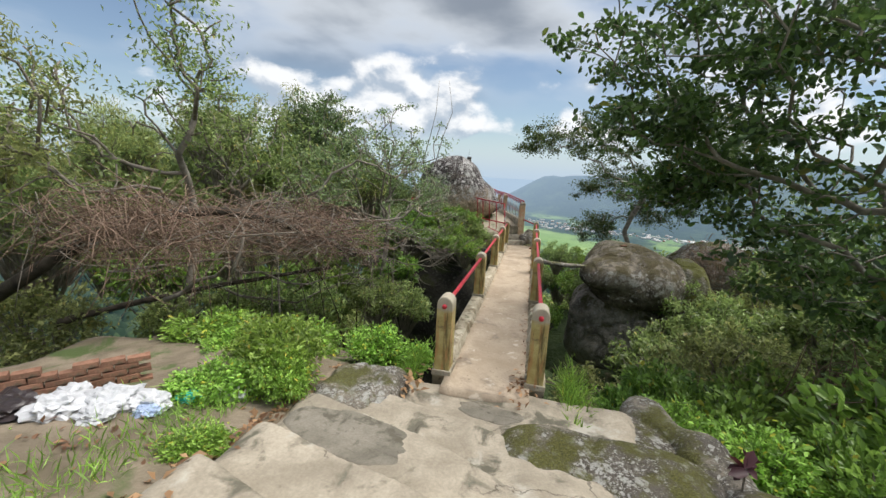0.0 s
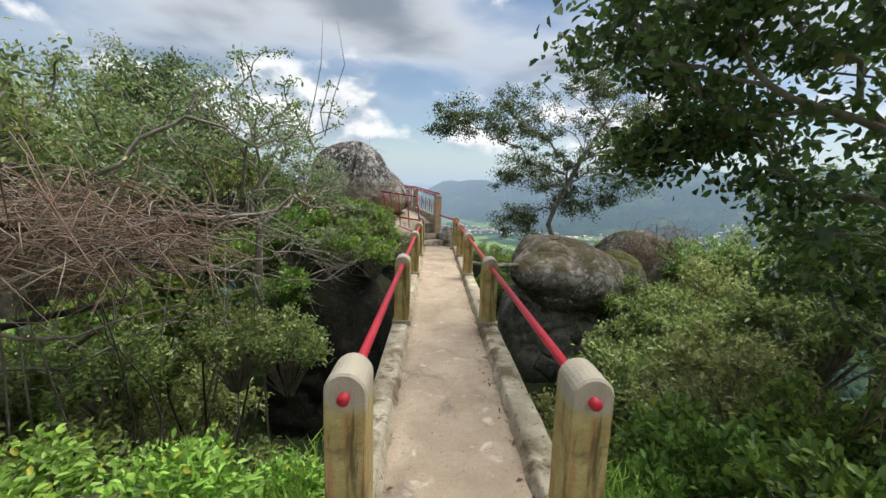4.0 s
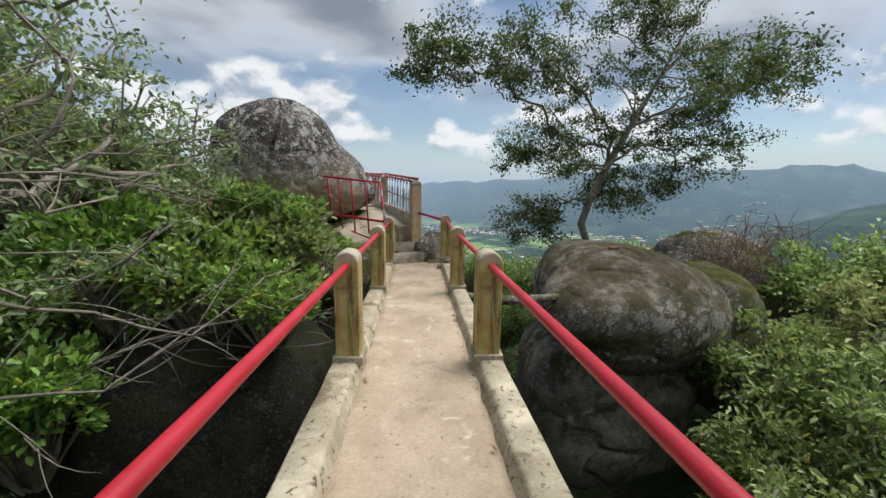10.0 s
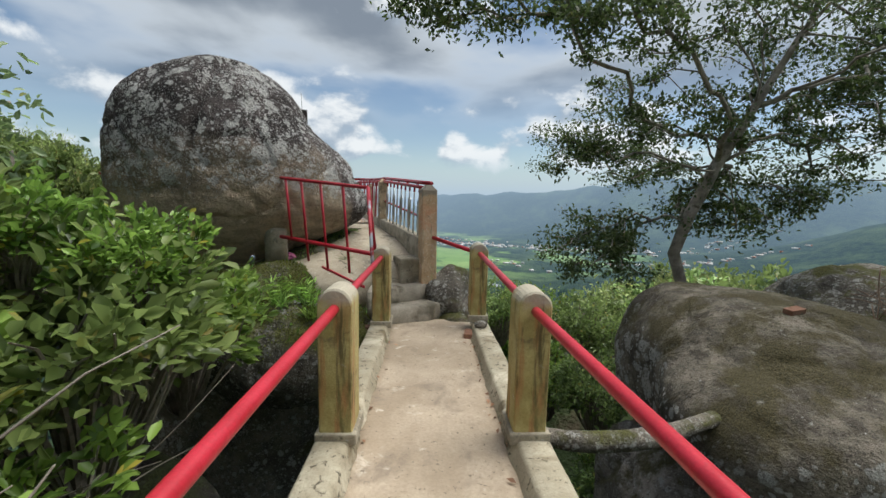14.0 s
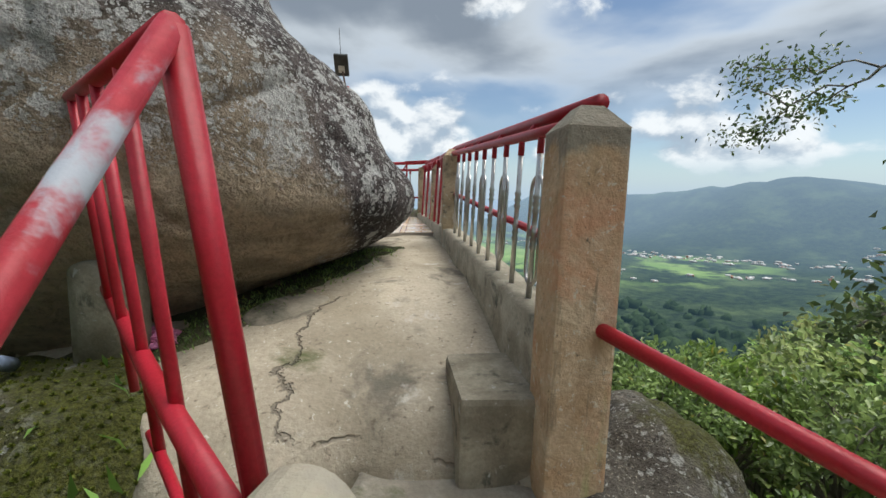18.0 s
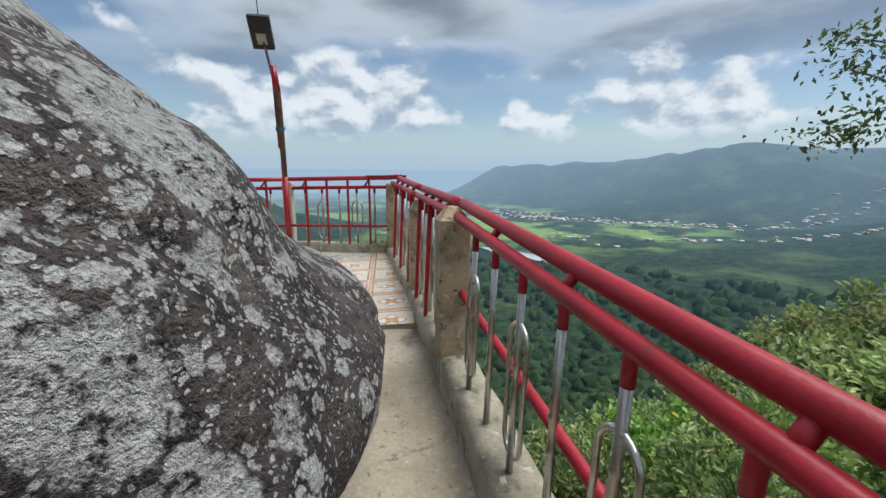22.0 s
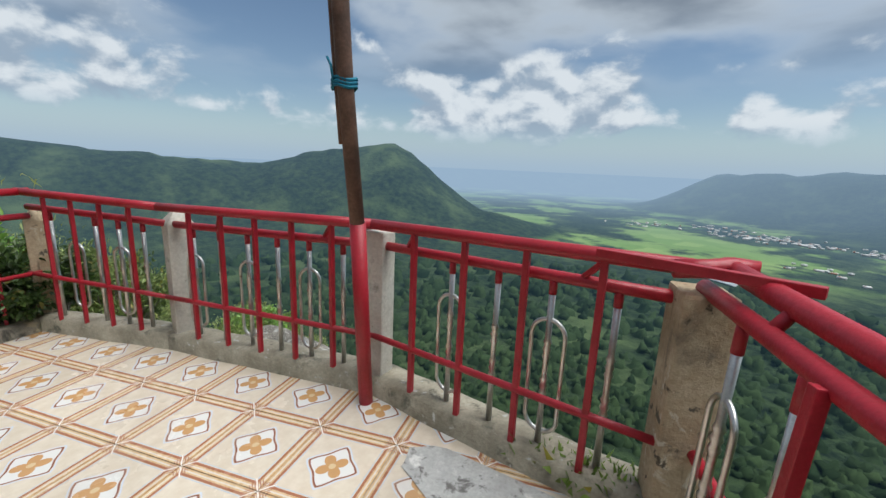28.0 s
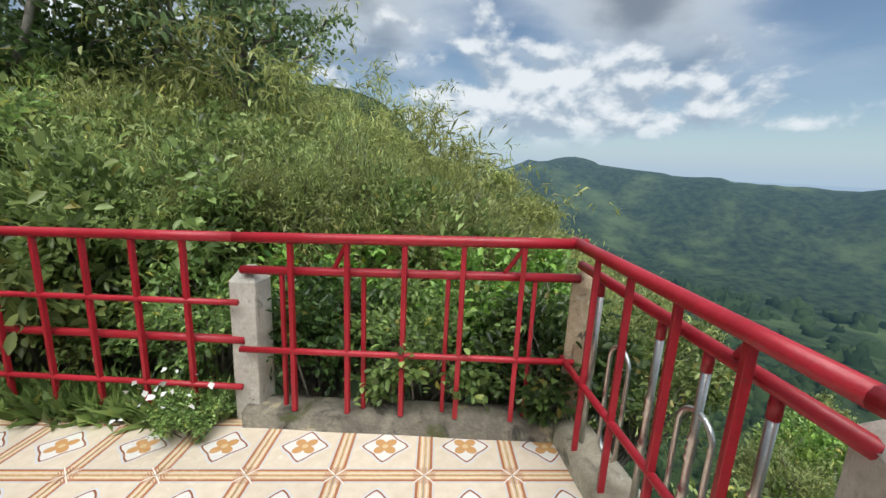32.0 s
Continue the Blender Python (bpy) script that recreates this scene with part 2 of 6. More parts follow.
def stone(name, dark, light, lichen, moss=None, bare=None, spread=(0.42, 0.60), relief=0.05, cover=(0.48, 0.60), sizes=((3.4, 0.36, 0.3), (8.5, 0.43, 0.4), (21.0, 0.44, 0.5), (48.0, 0.40, 0.5)), zone=0.16, patch=1.3, rim=False):
    """Granite with lichen: round crusts of three sizes, speckle and grain; moss on what faces up, bare stone below a height."""
    m = bpy.data.materials.new(name)
    m.use_nodes = True
    g = Net(m.node_tree)
    at = g.add("ShaderNodeTexCoord").outputs["Object"]
    warp = g.add("ShaderNodeTexNoise", Vector=at, Scale=7.0, Detail=4.0, Roughness=0.6)
    away = g.vmath("ADD", at, g.vmath("MULTIPLY", g.vmath("SUBTRACT", warp.outputs["Color"], (0.5, 0.5, 0.5)), (0.11, 0.11, 0.11)))
    big = g.noise(at, 0.9, 5.0, 0.6, 0.4)
    mid = g.noise(at, 5.0, 6.0, 0.65, 0.3)
    grain = g.noise(at, 70.0, 3.0, 0.7)
    pits = g.noise(at, 26.0, 5.0, 0.7)
    col = g.mix(g.ramp(mid, 0.32, 0.66), dark, light)
    col = g.mix(g.math("MULTIPLY", g.ramp(big, 0.44, 0.60), 0.7), col, [c * 0.42 for c in dark])
    col = g.mix(g.math("MULTIPLY", g.ramp(grain, 0.56, 0.72), 0.55), col, [min(1, c * 1.9) for c in light])
    col = g.mix(g.math("MULTIPLY", g.ramp(pits, 0.54, 0.66), 0.75), col, [c * 0.3 for c in dark])
    where = g.ramp(g.noise(g.vmath("ADD", at, (7.0, 3.0, 1.0)), patch, 4.0, 0.6), spread[0], spread[1])
    if rim:  # lichen keeps to the turn of the stone, between the mossy top and the overhang
        face = g.add("ShaderNodeSeparateXYZ", Vector=g.add("ShaderNodeNewGeometry").outputs["Normal"]).outputs[2]
        where = g.math("MULTIPLY", g.ramp(face, 0.62, 0.36), g.ramp(face, -0.40, -0.05))
    crust = None
    for scale, size, wear in sizes:
        d = g.voronoi(away, scale)
        d = g.math("ADD", d, g.math("MULTIPLY", g.math("SUBTRACT", mid, 0.5), wear * 1.3))
        d = g.math("ADD", d, g.math("MULTIPLY", g.math("SUBTRACT", 1.0, where), zone))
        spot = g.ramp(d, size, size - 0.07)
        crust = spot if crust is None else g.math("MAXIMUM", crust, spot)
    crust = g.math("MULTIPLY", crust, g.ramp(pits, 0.66, 0.50))
    crust = g.math("MULTIPLY", crust, g.ramp(grain, 0.20, 0.42, 0.45, 1.0))
    height = g.math("ADD", g.math("MULTIPLY", mid, 1.0), g.math("ADD", g.math("MULTIPLY", pits, 0.8), g.math("MULTIPLY", grain, 0.28)))
    if bare:
        z = g.add("ShaderNodeSeparateXYZ", Vector=at).outputs[2]
        north = g.math("MAXIMUM", g.math("SUBTRACT", g.add("ShaderNodeSeparateXYZ", Vector=at).outputs[1], 14.3), 0.0)
        edge = g.math("ADD", g.math("ADD", z, g.math("MULTIPLY", north, 0.60)), g.math("MULTIPLY", g.math("SUBTRACT", big, 0.5), 1.1))
        clean = g.ramp(edge, bare[0], bare[1])
        col = g.mix(g.math("MULTIPLY", g.math("MULTIPLY", g.ramp(edge, bare[0] + 0.75, bare[0] + 0.1), g.ramp(north, 0.50, 0.02)), 0.62), col, g.mix(g.ramp(mid, 0.35, 0.65), [c * 0.45 for c in bare[2]], [c * 0.8 for c in bare[2]]))
        brown = g.mix(g.ramp(g.noise(g.vmath("MULTIPLY", at, (1.0, 1.0, 3.0)), 3.0, 6.0, 0.65), 0.35, 0.65), bare[2], [c * 0.62 for c in bare[2]])
        brown = g.mix(g.math("MULTIPLY", g.ramp(pits, 0.5, 0.65), 0.5), brown, [c * 0.35 for c in bare[2]])
        col = g.mix(g.math("MULTIPLY", clean, 0.92), col, brown)
        crust = g.math("MULTIPLY", crust, g.math("SUBTRACT", 1.0, g.math("MULTIPLY", clean, 0.95)))
    tone = g.mix(g.ramp(grain, 0.35, 0.65), [c * 0.72 for c in lichen], lichen)
    col = g.mix(g.math("MULTIPLY", crust, 0.88), col, tone)
    if moss:
        top = g.add("ShaderNodeSeparateXYZ", Vector=g.add("ShaderNodeNewGeometry").outputs["Normal"]).outputs[2]
        mat = g.math("MULTIPLY", g.ramp(top, 0.0, 0.5), g.ramp(g.noise(at, 1.6, 6.0, 0.65), cover[0], cover[1]))
        col = g.mix(g.math("MULTIPLY", mat, 0.9), col, g.mix(g.ramp(grain, 0.4, 0.6), moss, [c * 0.45 for c in moss]))
    b = g.add("ShaderNodeBump", Strength=1.0, Distance=relief, Height=height)
    p = g.add("ShaderNodeBsdfPrincipled", Base_Color=col, Roughness=0.92, Normal=b.outputs[0])
    p.inputs["Specular IOR Level"].default_value = 0.25
    g.add("ShaderNodeOutputMaterial", Surface=p.outputs[0])
    return m


ROCK = stone("lichen_rock", (0.048, 0.039, 0.037), (0.165, 0.138, 0.130), (0.67, 0.66, 0.63), bare=(1.84, 1.52, (0.70, 0.555, 0.39)), spread=(0.30, 0.64), relief=0.10, sizes=((1.55, 0.33, 0.5), (4.2, 0.36, 0.4), (9.5, 0.385, 0.4), (23.0, 0.40, 0.5), (52.0, 0.38, 0.5)), zone=0.17, patch=1.1)
DARK_ROCK = stone("dark_rock", (0.10, 0.087, 0.068), (0.27, 0.235, 0.185), (0.52, 0.51, 0.47), (0.115, 0.098, 0.045), spread=(0.40, 0.58), cover=(0.42, 0.56), sizes=((2.2, 0.36, 0.45), (5.5, 0.40, 0.4), (16.0, 0.38, 0.5)), zone=0.30, rim=True)
GREY_ROCK = stone("grey_rock", (0.17, 0.15, 0.13), (0.38, 0.345, 0.30), (0.44, 0.43, 0.40), (0.09, 0.085, 0.03), spread=(0.66, 0.80))
# black rock of the gap, its colour deepened to hold the shade there
BLACK_ROCK = stone("gap_shade_rock", (0.018, 0.016, 0.014), (0.050, 0.045, 0.038), (0.085, 0.08, 0.07), (0.05, 0.06, 0.02), spread=(0.70, 0.85))
MOSS_ROCK = stone("moss_rock", (0.13, 0.115, 0.095), (0.30, 0.265, 0.215), (0.50, 0.49, 0.45), (0.13, 0.13, 0.03), spread=(0.52, 0.70))
MOSSY = stone("mossy_ledge", (0.07, 0.062, 0.05), (0.20, 0.18, 0.145), (0.46, 0.45, 0.42), (0.115, 0.12, 0.022), spread=(0.60, 0.76), cover=(0.36, 0.50))
PALE_ROCK = stone("pale_rock", (0.26, 0.23, 0.195), (0.52, 0.475, 0.41), (0.60, 0.58, 0.53), spread=(0.55, 0.72))
BARK = surface("bark", (0.15, 0.13, 0.10), (0.34, 0.30, 0.25), 5, 60, 0.92, 0.7, [((0.34, 0.33, 0.29), 9, 0.62, 0.70)])
RUSTY = surface("rusty_steel", (0.09, 0.05, 0.035), (0.20, 0.11, 0.075), 9, 90, 0.7, 0.3)


def leaf_material(name, dark, light, gloss=0.38):
    m = bpy.data.materials.new(name)
    m.use_nodes = True
    g = Net(m.node_tree)
    r = g.add("ShaderNodeNewGeometry").outputs["Random Per Island"]
    col = g.mix(g.math("POWER", r, 1.5), [c * 0.6 for c in dark], [c * 1.5 for c in light])
    col = g.mix(g.ramp(r, 0.975, 0.985), col, [light[1] * 1.3, light[1] * 1.15, light[2] * 0.8])
    own = g.add("ShaderNodeObjectInfo").outputs["Random"]
    col = g.add("ShaderNodeHueSaturation", Color=col, Hue=g.math("ADD", 0.475, g.math("MULTIPLY", own, 0.04)), Value=g.math("ADD", 0.66, g.math("MULTIPLY", own, 0.68))).outputs[0]
    p = g.add("ShaderNodeBsdfPrincipled", Base_Color=col, Roughness=gloss)
    p.inputs["Specular IOR Level"].default_value = 0.5
    t = g.add("ShaderNodeBsdfTranslucent", Color=g.mix(0.5, col, [c * 1.5 for c in light]))
    s = g.add("ShaderNodeMixShader", Fac=0.4, _1=p.outputs[0], _2=t.outputs[0])
    g.add("ShaderNodeOutputMaterial", Surface=s.outputs[0])
    return m


LEAF_DARK = leaf_material("leaf_dark", (0.03, 0.062, 0.018), (0.09, 0.15, 0.04))
LEAF_TREE = leaf_material("leaf_tree", (0.04, 0.075, 0.022), (0.12, 0.18, 0.06))
LEAF_MID = leaf_material("leaf_mid", (0.08, 0.14, 0.035), (0.28, 0.38, 0.125))
LEAF_COOL = leaf_material("leaf_cool", (0.075, 0.13, 0.05), (0.26, 0.36, 0.16))
LEAF_BRIGHT = leaf_material("leaf_bright", (0.07, 0.15, 0.025), (0.235, 0.365, 0.075))
LEAF_OLIVE = leaf_material("leaf_olive", (0.13, 0.17, 0.05), (0.33, 0.38, 0.14), 0.5)


# ---- mesh helpers ----
def mesh_object(name, bm, material, smooth=False):
    me = bpy.data.meshes.new(name)
    bm.normal_update()
    bm.to_mesh(me)
    bm.free()
    me.materials.append(material)
    if smooth:
        me.polygons.foreach_set("use_smooth", [True] * len(me.polygons))
    return new(name, me)


def part(name, bm, material, parent, label="", smooth=False):
    ob = mesh_object(name, bm, material, smooth)
    ob.parent = parent
    if label:
        ob["label"] = label
    return ob


def thing(name, label, category, group="", at=(0, 0, 0)):
    ob = new(name)
    ob.location = at
    return tagged(ob, label, category, group)


def raw_mesh(name, verts, faces, material, smooth=False):
    """One mesh object from numpy arrays of vertices and equal-sided faces."""
    me = bpy.data.meshes.new(name)
    verts, faces = np.asarray(verts, float), np.asarray(faces, int)
    k = faces.shape[1]
    me.vertices.add(len(verts))
    me.vertices.foreach_set("co", verts.ravel())
    me.loops.add(faces.size)
    me.loops.foreach_set("vertex_index", faces.ravel())
    me.polygons.add(len(faces))
    me.polygons.foreach_set("loop_start", np.arange(0, faces.size, k))
    me.update(calc_edges=True)
    if smooth:
        me.polygons.foreach_set("use_smooth", [True] * len(faces))
    me.materials.append(material)
    return new(name, me)


def box(bm, x0, x1, y0, y1, z0, z1, bevel=0.0, m=None):
    r = bmesh.ops.create_cube(bm, size=1.0)
    vs = r["verts"]
    bmesh.ops.transform(bm, matrix=Matrix.Translation(((x0 + x1) / 2, (y0 + y1) / 2, (z0 + z1) / 2)) @ Matrix.Diagonal((x1 - x0, y1 - y0, z1 - z0, 1)), verts=vs)
    if bevel:
        es = {e for v in vs for e in v.link_edges}
        r = bmesh.ops.bevel(bm, geom=list(es), offset=bevel, segments=2, affect="EDGES", profile=0.6)
        vs = list({v for f in r["faces"] for v in f.verts} | {v for v in vs if v.is_valid})
    if m is not None:
        bmesh.ops.transform(bm, matrix=m, verts=vs)
    return vs


def tube(bm, points, radius, sides=10, closed=False):
    """A round bar along points; radius is a number or one for each point."""
    pts = [Vector(p) for p in points]
    n = len(pts)
    rs = radius if isinstance(radius, (list, tuple)) else [radius] * n
    rings, side = [], None
    for i, p in enumerate(pts):
        a, b = (pts[i - 1], pts[(i + 1) % n]) if closed else (pts[max(i - 1, 0)], pts[min(i + 1, n - 1)])
        d = (b - a).normalized()
        if side is None:
            side = d.orthogonal().normalized()
        side = (side - d * side.dot(d)).normalized()
        up = d.cross(side)
        rings.append([bm.verts.new(p + rs[i] * (side * math.cos(q) + up * math.sin(q))) for q in (2 * math.pi * k / sides for k in range(sides))])
    for i in range(n if closed else n - 1):
        a, b = rings[i], rings[(i + 1) % n]
        for k in range(sides):
            bm.faces.new((a[k], a[(k + 1) % sides], b[(k + 1) % sides], b[k]))
    if not closed:
        bm.faces.new(rings[0][::-1])
        bm.faces.new(rings[-1])


def jitter(bm, amount, scale, seed=0.0):
    """Uneven, worn shape: moves each vertex by smooth noise."""
    off = Vector((seed * 13.1, seed * 7.7, seed * 3.3))
    for v in bm.verts:
        v.co += amount * noise.noise_vector(v.co * scale + off)


# ---- the ground, one sheet to the horizon ----
def step(a, b, v):
    t = np.clip((v - a) / (b - a), 0, 1)
    return t * t * (3 - 2 * t)


def ridge(x, y, ax, ay, bx, by, ha, hb, wide):
    dx, dy = bx - ax, by - ay
    t = np.clip(((x - ax) * dx + (y - ay) * dy) / (dx * dx + dy * dy), 0, 1)
    d = np.hypot(x - ax - t * dx, y - ay - t * dy)
    return (ha + (hb - ha) * t) * np.exp(-((d / wide) ** 2))


def rough_noise(x, y, scale, octaves=4):
    out = np.zeros_like(x)
    for k in range(octaves):
        f = 2.0**k / scale
        out += np.sin(x * f * 1.7 + 1.3 * k + 1.9 * np.sin(y * f * 1.1 + k)) * np.sin(y * f * 1.9 + 2.1 * k + 1.7 * np.sin(x * f * 0.9 + 2 * k)) / 1.7**k
    return out


VALLEY = -205.0


def ground_height(x, y):
    x, y = np.asarray(x, float), np.asarray(y, float)
    r = np.hypot(x + 1, y - 12)
    az = np.degrees(np.arctan2(-(x + 1), y - 12))
    away = step(72, 118, az) + step(-100, -135, az)  # towards the mountain behind and to the left
    down = -6.5 - (-6.5 - VALLEY) * (1 - np.exp(-np.maximum(r - 9, 0) / 150))
    up = -1.2 - 2.5 * step(7, 14, r) + 11 * step(12, 38, r) + 70 * step(60, 500, r)
    z = down * (1 - away) + up * away
    # a wooded shoulder to the north-east of the lookout
    z = z + 21 * np.exp(-(((x - 19) / 13) ** 2) - ((y - 31) / 11) ** 2)
    # the bank before the bridge and the gap under it
    bank = step(2.2, -1.2, y + 0.3 * np.abs(x + 0.5)) * step(60, 12, np.hypot(x, y + 4))
    z = z * (1 - bank) + bank * (-0.05 + 0.22 * np.maximum(-y - 0.3, 0) - 0.16 * np.maximum(np.abs(x) - 2.0, 0))
    gap = np.exp(-(((y - 7.0) / 5.2) ** 4)) * np.exp(-(((x - 1) / 13) ** 4))
    z = np.where(gap > 0.02, z * (1 - gap) + gap * np.minimum(z, -4.6 + 0.0 * x), z)
    side = step(4.0, 10.0, x) * step(20, 9, np.abs(y - 9))
    z = z + side * 3.4
    far = step(60, 300, r)
    z = z + far * 5 * rough_noise(x, y, 90.0) * step(VALLEY + 2, VALLEY + 60, z)
    # far ridges over the valley floor
    hills = ridge(x, y, -1000, 1155, -1330, 850, 305, 208, 280)
    hills = np.maximum(hills, ridge(x, y, -1330, 850, -1700, 200, 208, 205, 300))
    hills = np.maximum(hills, ridge(x, y, -1700, 200, -1800, 20, 195, 155, 180))
    hills = np.maximum(hills, ridge(x, y, -1000, 1155, -640, 1250, 255, 60, 200))
    hills = np.maximum(hills, ridge(x, y, 1300, 2417, 2700, 1500, 345, 330, 520))
    hills = np.maximum(hills, ridge(x, y, 150, 3050, 1300, 2417, 262, 300, 330))
    hills = np.maximum(hills, ridge(x, y, 1500, 900, 2700, -900, 215, 330, 480))
    hills = hills * (1 + 0.07 * rough_noise(x, y, 260.0) + 0.05 * rough_noise(x + 90, y, 520.0, 2))
    z = z + hills * step(300, 700, r)
    rim = 215 * step(4100, 4800, r)
    return np.maximum(z, VALLEY + rim * 0.93)


def distance_material():
    """Far country: woods on the slopes, bright fields on the valley floor; cloud shade in broad patches and haze are
    painted on.
    """
    m = bpy.data.materials.new("far_country")
    m.use_nodes = True
    g = Net(m.node_tree)
    at = g.add("ShaderNodeTexCoord").outputs["Object"]
    sep = g.add("ShaderNodeSeparateXYZ", Vector=at)
    woods = g.mix(g.ramp(g.noise(at, 0.05, 6.0, 0.7), 0.35, 0.65), (0.010, 0.021, 0.012), (0.046, 0.072, 0.030))
    # paler woods between broad patches of cloud shade, all put into the colour
    woods = g.mix(g.ramp(g.noise(at, 0.006, 6.0, 0.65), 0.47, 0.72), woods, (0.105, 0.145, 0.058))
    plots = g.tree.nodes.new("ShaderNodeTexVoronoi")
    g.put(plots, "Vector", at)
    g.put(plots, "Scale", 0.012)
    tone = g.add("ShaderNodeSeparateColor", Color=plots.outputs["Color"]).outputs[0]
    field = g.mix(tone, (0.20, 0.33, 0.08), (0.31, 0.43, 0.13))
    field = g.mix(g.ramp(g.noise(at, 0.0035, 6.0, 0.65), 0.43, 0.53), field, woods)
    flat = g.ramp(sep.outputs[2], VALLEY + 14, VALLEY + 4)
    reach = g.math("MULTIPLY", flat, g.ramp(sep.outputs[1], 950, 1300))
    col = g.mix(reach, woods, field)
    b = g.add("ShaderNodeBump", Strength=0.9, Distance=6.0, Height=g.noise(at, 0.09, 5.0, 0.7))
    p = g.add("ShaderNodeBsdfPrincipled", Base_Color=col, Roughness=0.95, Normal=b.outputs[0])
    p.inputs["Specular IOR Level"].default_value = 0.1
    # painted haze: blue emission mixed over the surface, more of it farther out
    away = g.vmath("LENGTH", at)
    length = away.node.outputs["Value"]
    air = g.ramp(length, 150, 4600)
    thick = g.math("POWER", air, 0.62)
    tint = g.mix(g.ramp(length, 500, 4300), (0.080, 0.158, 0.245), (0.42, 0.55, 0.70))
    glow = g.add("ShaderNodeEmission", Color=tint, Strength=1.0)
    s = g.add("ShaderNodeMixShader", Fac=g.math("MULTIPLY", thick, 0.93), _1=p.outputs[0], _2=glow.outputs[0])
    g.add("ShaderNodeOutputMaterial", Surface=s.outputs[0])
    return m


GROUND = surface("forest_ground", (0.028, 0.048, 0.015), (0.075, 0.11, 0.035), 0.35, 6.0, 0.95, 0.9, [((0.10, 0.08, 0.05), 0.6, 0.58, 0.7)], depth=0.4)
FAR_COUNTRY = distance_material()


def build_ground():
    rings, sectors = 190, 300
    rad = 0.6 * (4900 / 0.6) ** (np.arange(rings) / (rings - 1.0))
    ang = 2 * np.pi * np.arange(sectors) / sectors
    gx = (-1 + rad[:, None] * np.sin(ang)[None]).ravel()
    gy = (12 + rad[:, None] * np.cos(ang)[None]).ravel()
    gz = ground_height(gx, gy)
    near = np.exp(-rad / 40).repeat(sectors)
    gz = gz + near * 0.12 * rough_noise(gx, gy, 1.7)
    gi = np.arange((rings - 1) * sectors)
    gj = (gi // sectors) * sectors + (gi + 1) % sectors
    ob = raw_mesh("ground", np.column_stack([gx, gy, gz]), np.column_stack([gi, gi + sectors, gj + sectors, gj]), GROUND, True)
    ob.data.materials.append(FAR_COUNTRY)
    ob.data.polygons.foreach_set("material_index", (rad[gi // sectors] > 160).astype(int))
    return tagged(ob, "wooded mountainside falling to a green valley and far hills", "ground", kind="structure")


build_ground()

# ---- levels ----
POST_Y = (0.82, 4.38, 7.82, 10.49, 12.92)
HALF, POST_X = 0.64, 0.61  # kerbs; posts and rails


def post_top(y):
    return 1.30 - 0.021 * (y - 0.82)


def kerb_top(y):
    return post_top(y) - 0.94


def deck_top(y):
    return kerb_top(y) - 0.11


def floor_top(x, y):
    return 1.13 + 0.028 * (x + 3.2) + 0.045 * (y - 19.5)


def path_top(y):
    return float(np.interp(y, (13.5, 13.85, 14.5, 15.5, 17.45), (0.56, 0.63, 0.80, 0.94, 1.05)))


# ---- rocks ----
def rock(name, material, lobes, label, rough=0.05, seed=1, blend=0.35, fine=5, kind="", crack=None, blocks=0.0):
    """A weathered boulder: rounded lobes (centre, radii, squareness) grown into one another, pushed about by noise."""
    bm = bmesh.new()
    bmesh.ops.create_icosphere(bm, subdivisions=fine, radius=1.0)
    ways = np.array([v.co.normalized() for v in bm.verts])
    mid = np.mean([c for c, *_ in lobes], axis=0)

    def outside(k):
        p = mid + ways * k[:, None]
        total = np.zeros(len(k))
        for c, r, q in lobes:
            d = (np.abs((p - c) / r) ** q).sum(1) ** (1 / q)
            total += np.exp(-(d - 1) / (0.4 * blend))
        return total < 1.0

    low, high = np.zeros(len(ways)), np.full(len(ways), 12.0)
    for _ in range(26):
        half = (low + high) / 2
        out = outside(half)
        high, low = np.where(out, half, high), np.where(out, low, half)
    off = Vector((seed * 5.3, seed * 2.9, seed * 8.1))
    size = float(np.mean(low))
    for v, w, k in zip(bm.verts, ways, low):
        d = Vector(w) * k
        n = 1.7 * noise.noise(d * 0.9 / size * 1.6 + off) + 0.6 * noise.noise(d * 3.0 / size + off) + 0.22 * noise.noise(d * 9 / size + off) + 0.10 * noise.noise(d * 24 / size + off) + 0.07 * noise.noise(d * 55 / size + off)
        v.co = Vector(mid) + d * (1 + rough * n)
        if blocks:  # rounded blocks with sunken joints between them
            near = noise.voronoi(v.co * 0.75 + off + 0.35 * noise.noise_vector(v.co * 1.3))[0]
            joint = max(0.0, 1 - (near[1] - near[0]) / 0.10)
            v.co -= Vector(w) * blocks * (joint * joint * 1.2 + 0.9 * near[0])
        if crack:  # a groove down the face, wavering about a plane
            x0, y1, z0, z1, wide, deep = crack
            off_x = v.co.x - x0 - 0.10 * noise.noise(Vector((0, 0, v.co.z * 2.3))) - 0.12 * (v.co.z - z0)
            if v.co.y < y1 and z0 < v.co.z < z1 and abs(off_x) < wide:
                v.co -= Vector(w) * deep * (1 - abs(off_x) / wide)
    ob = mesh_object(name, bm, material, True)
    return tagged(ob, label, "rock", kind=kind)


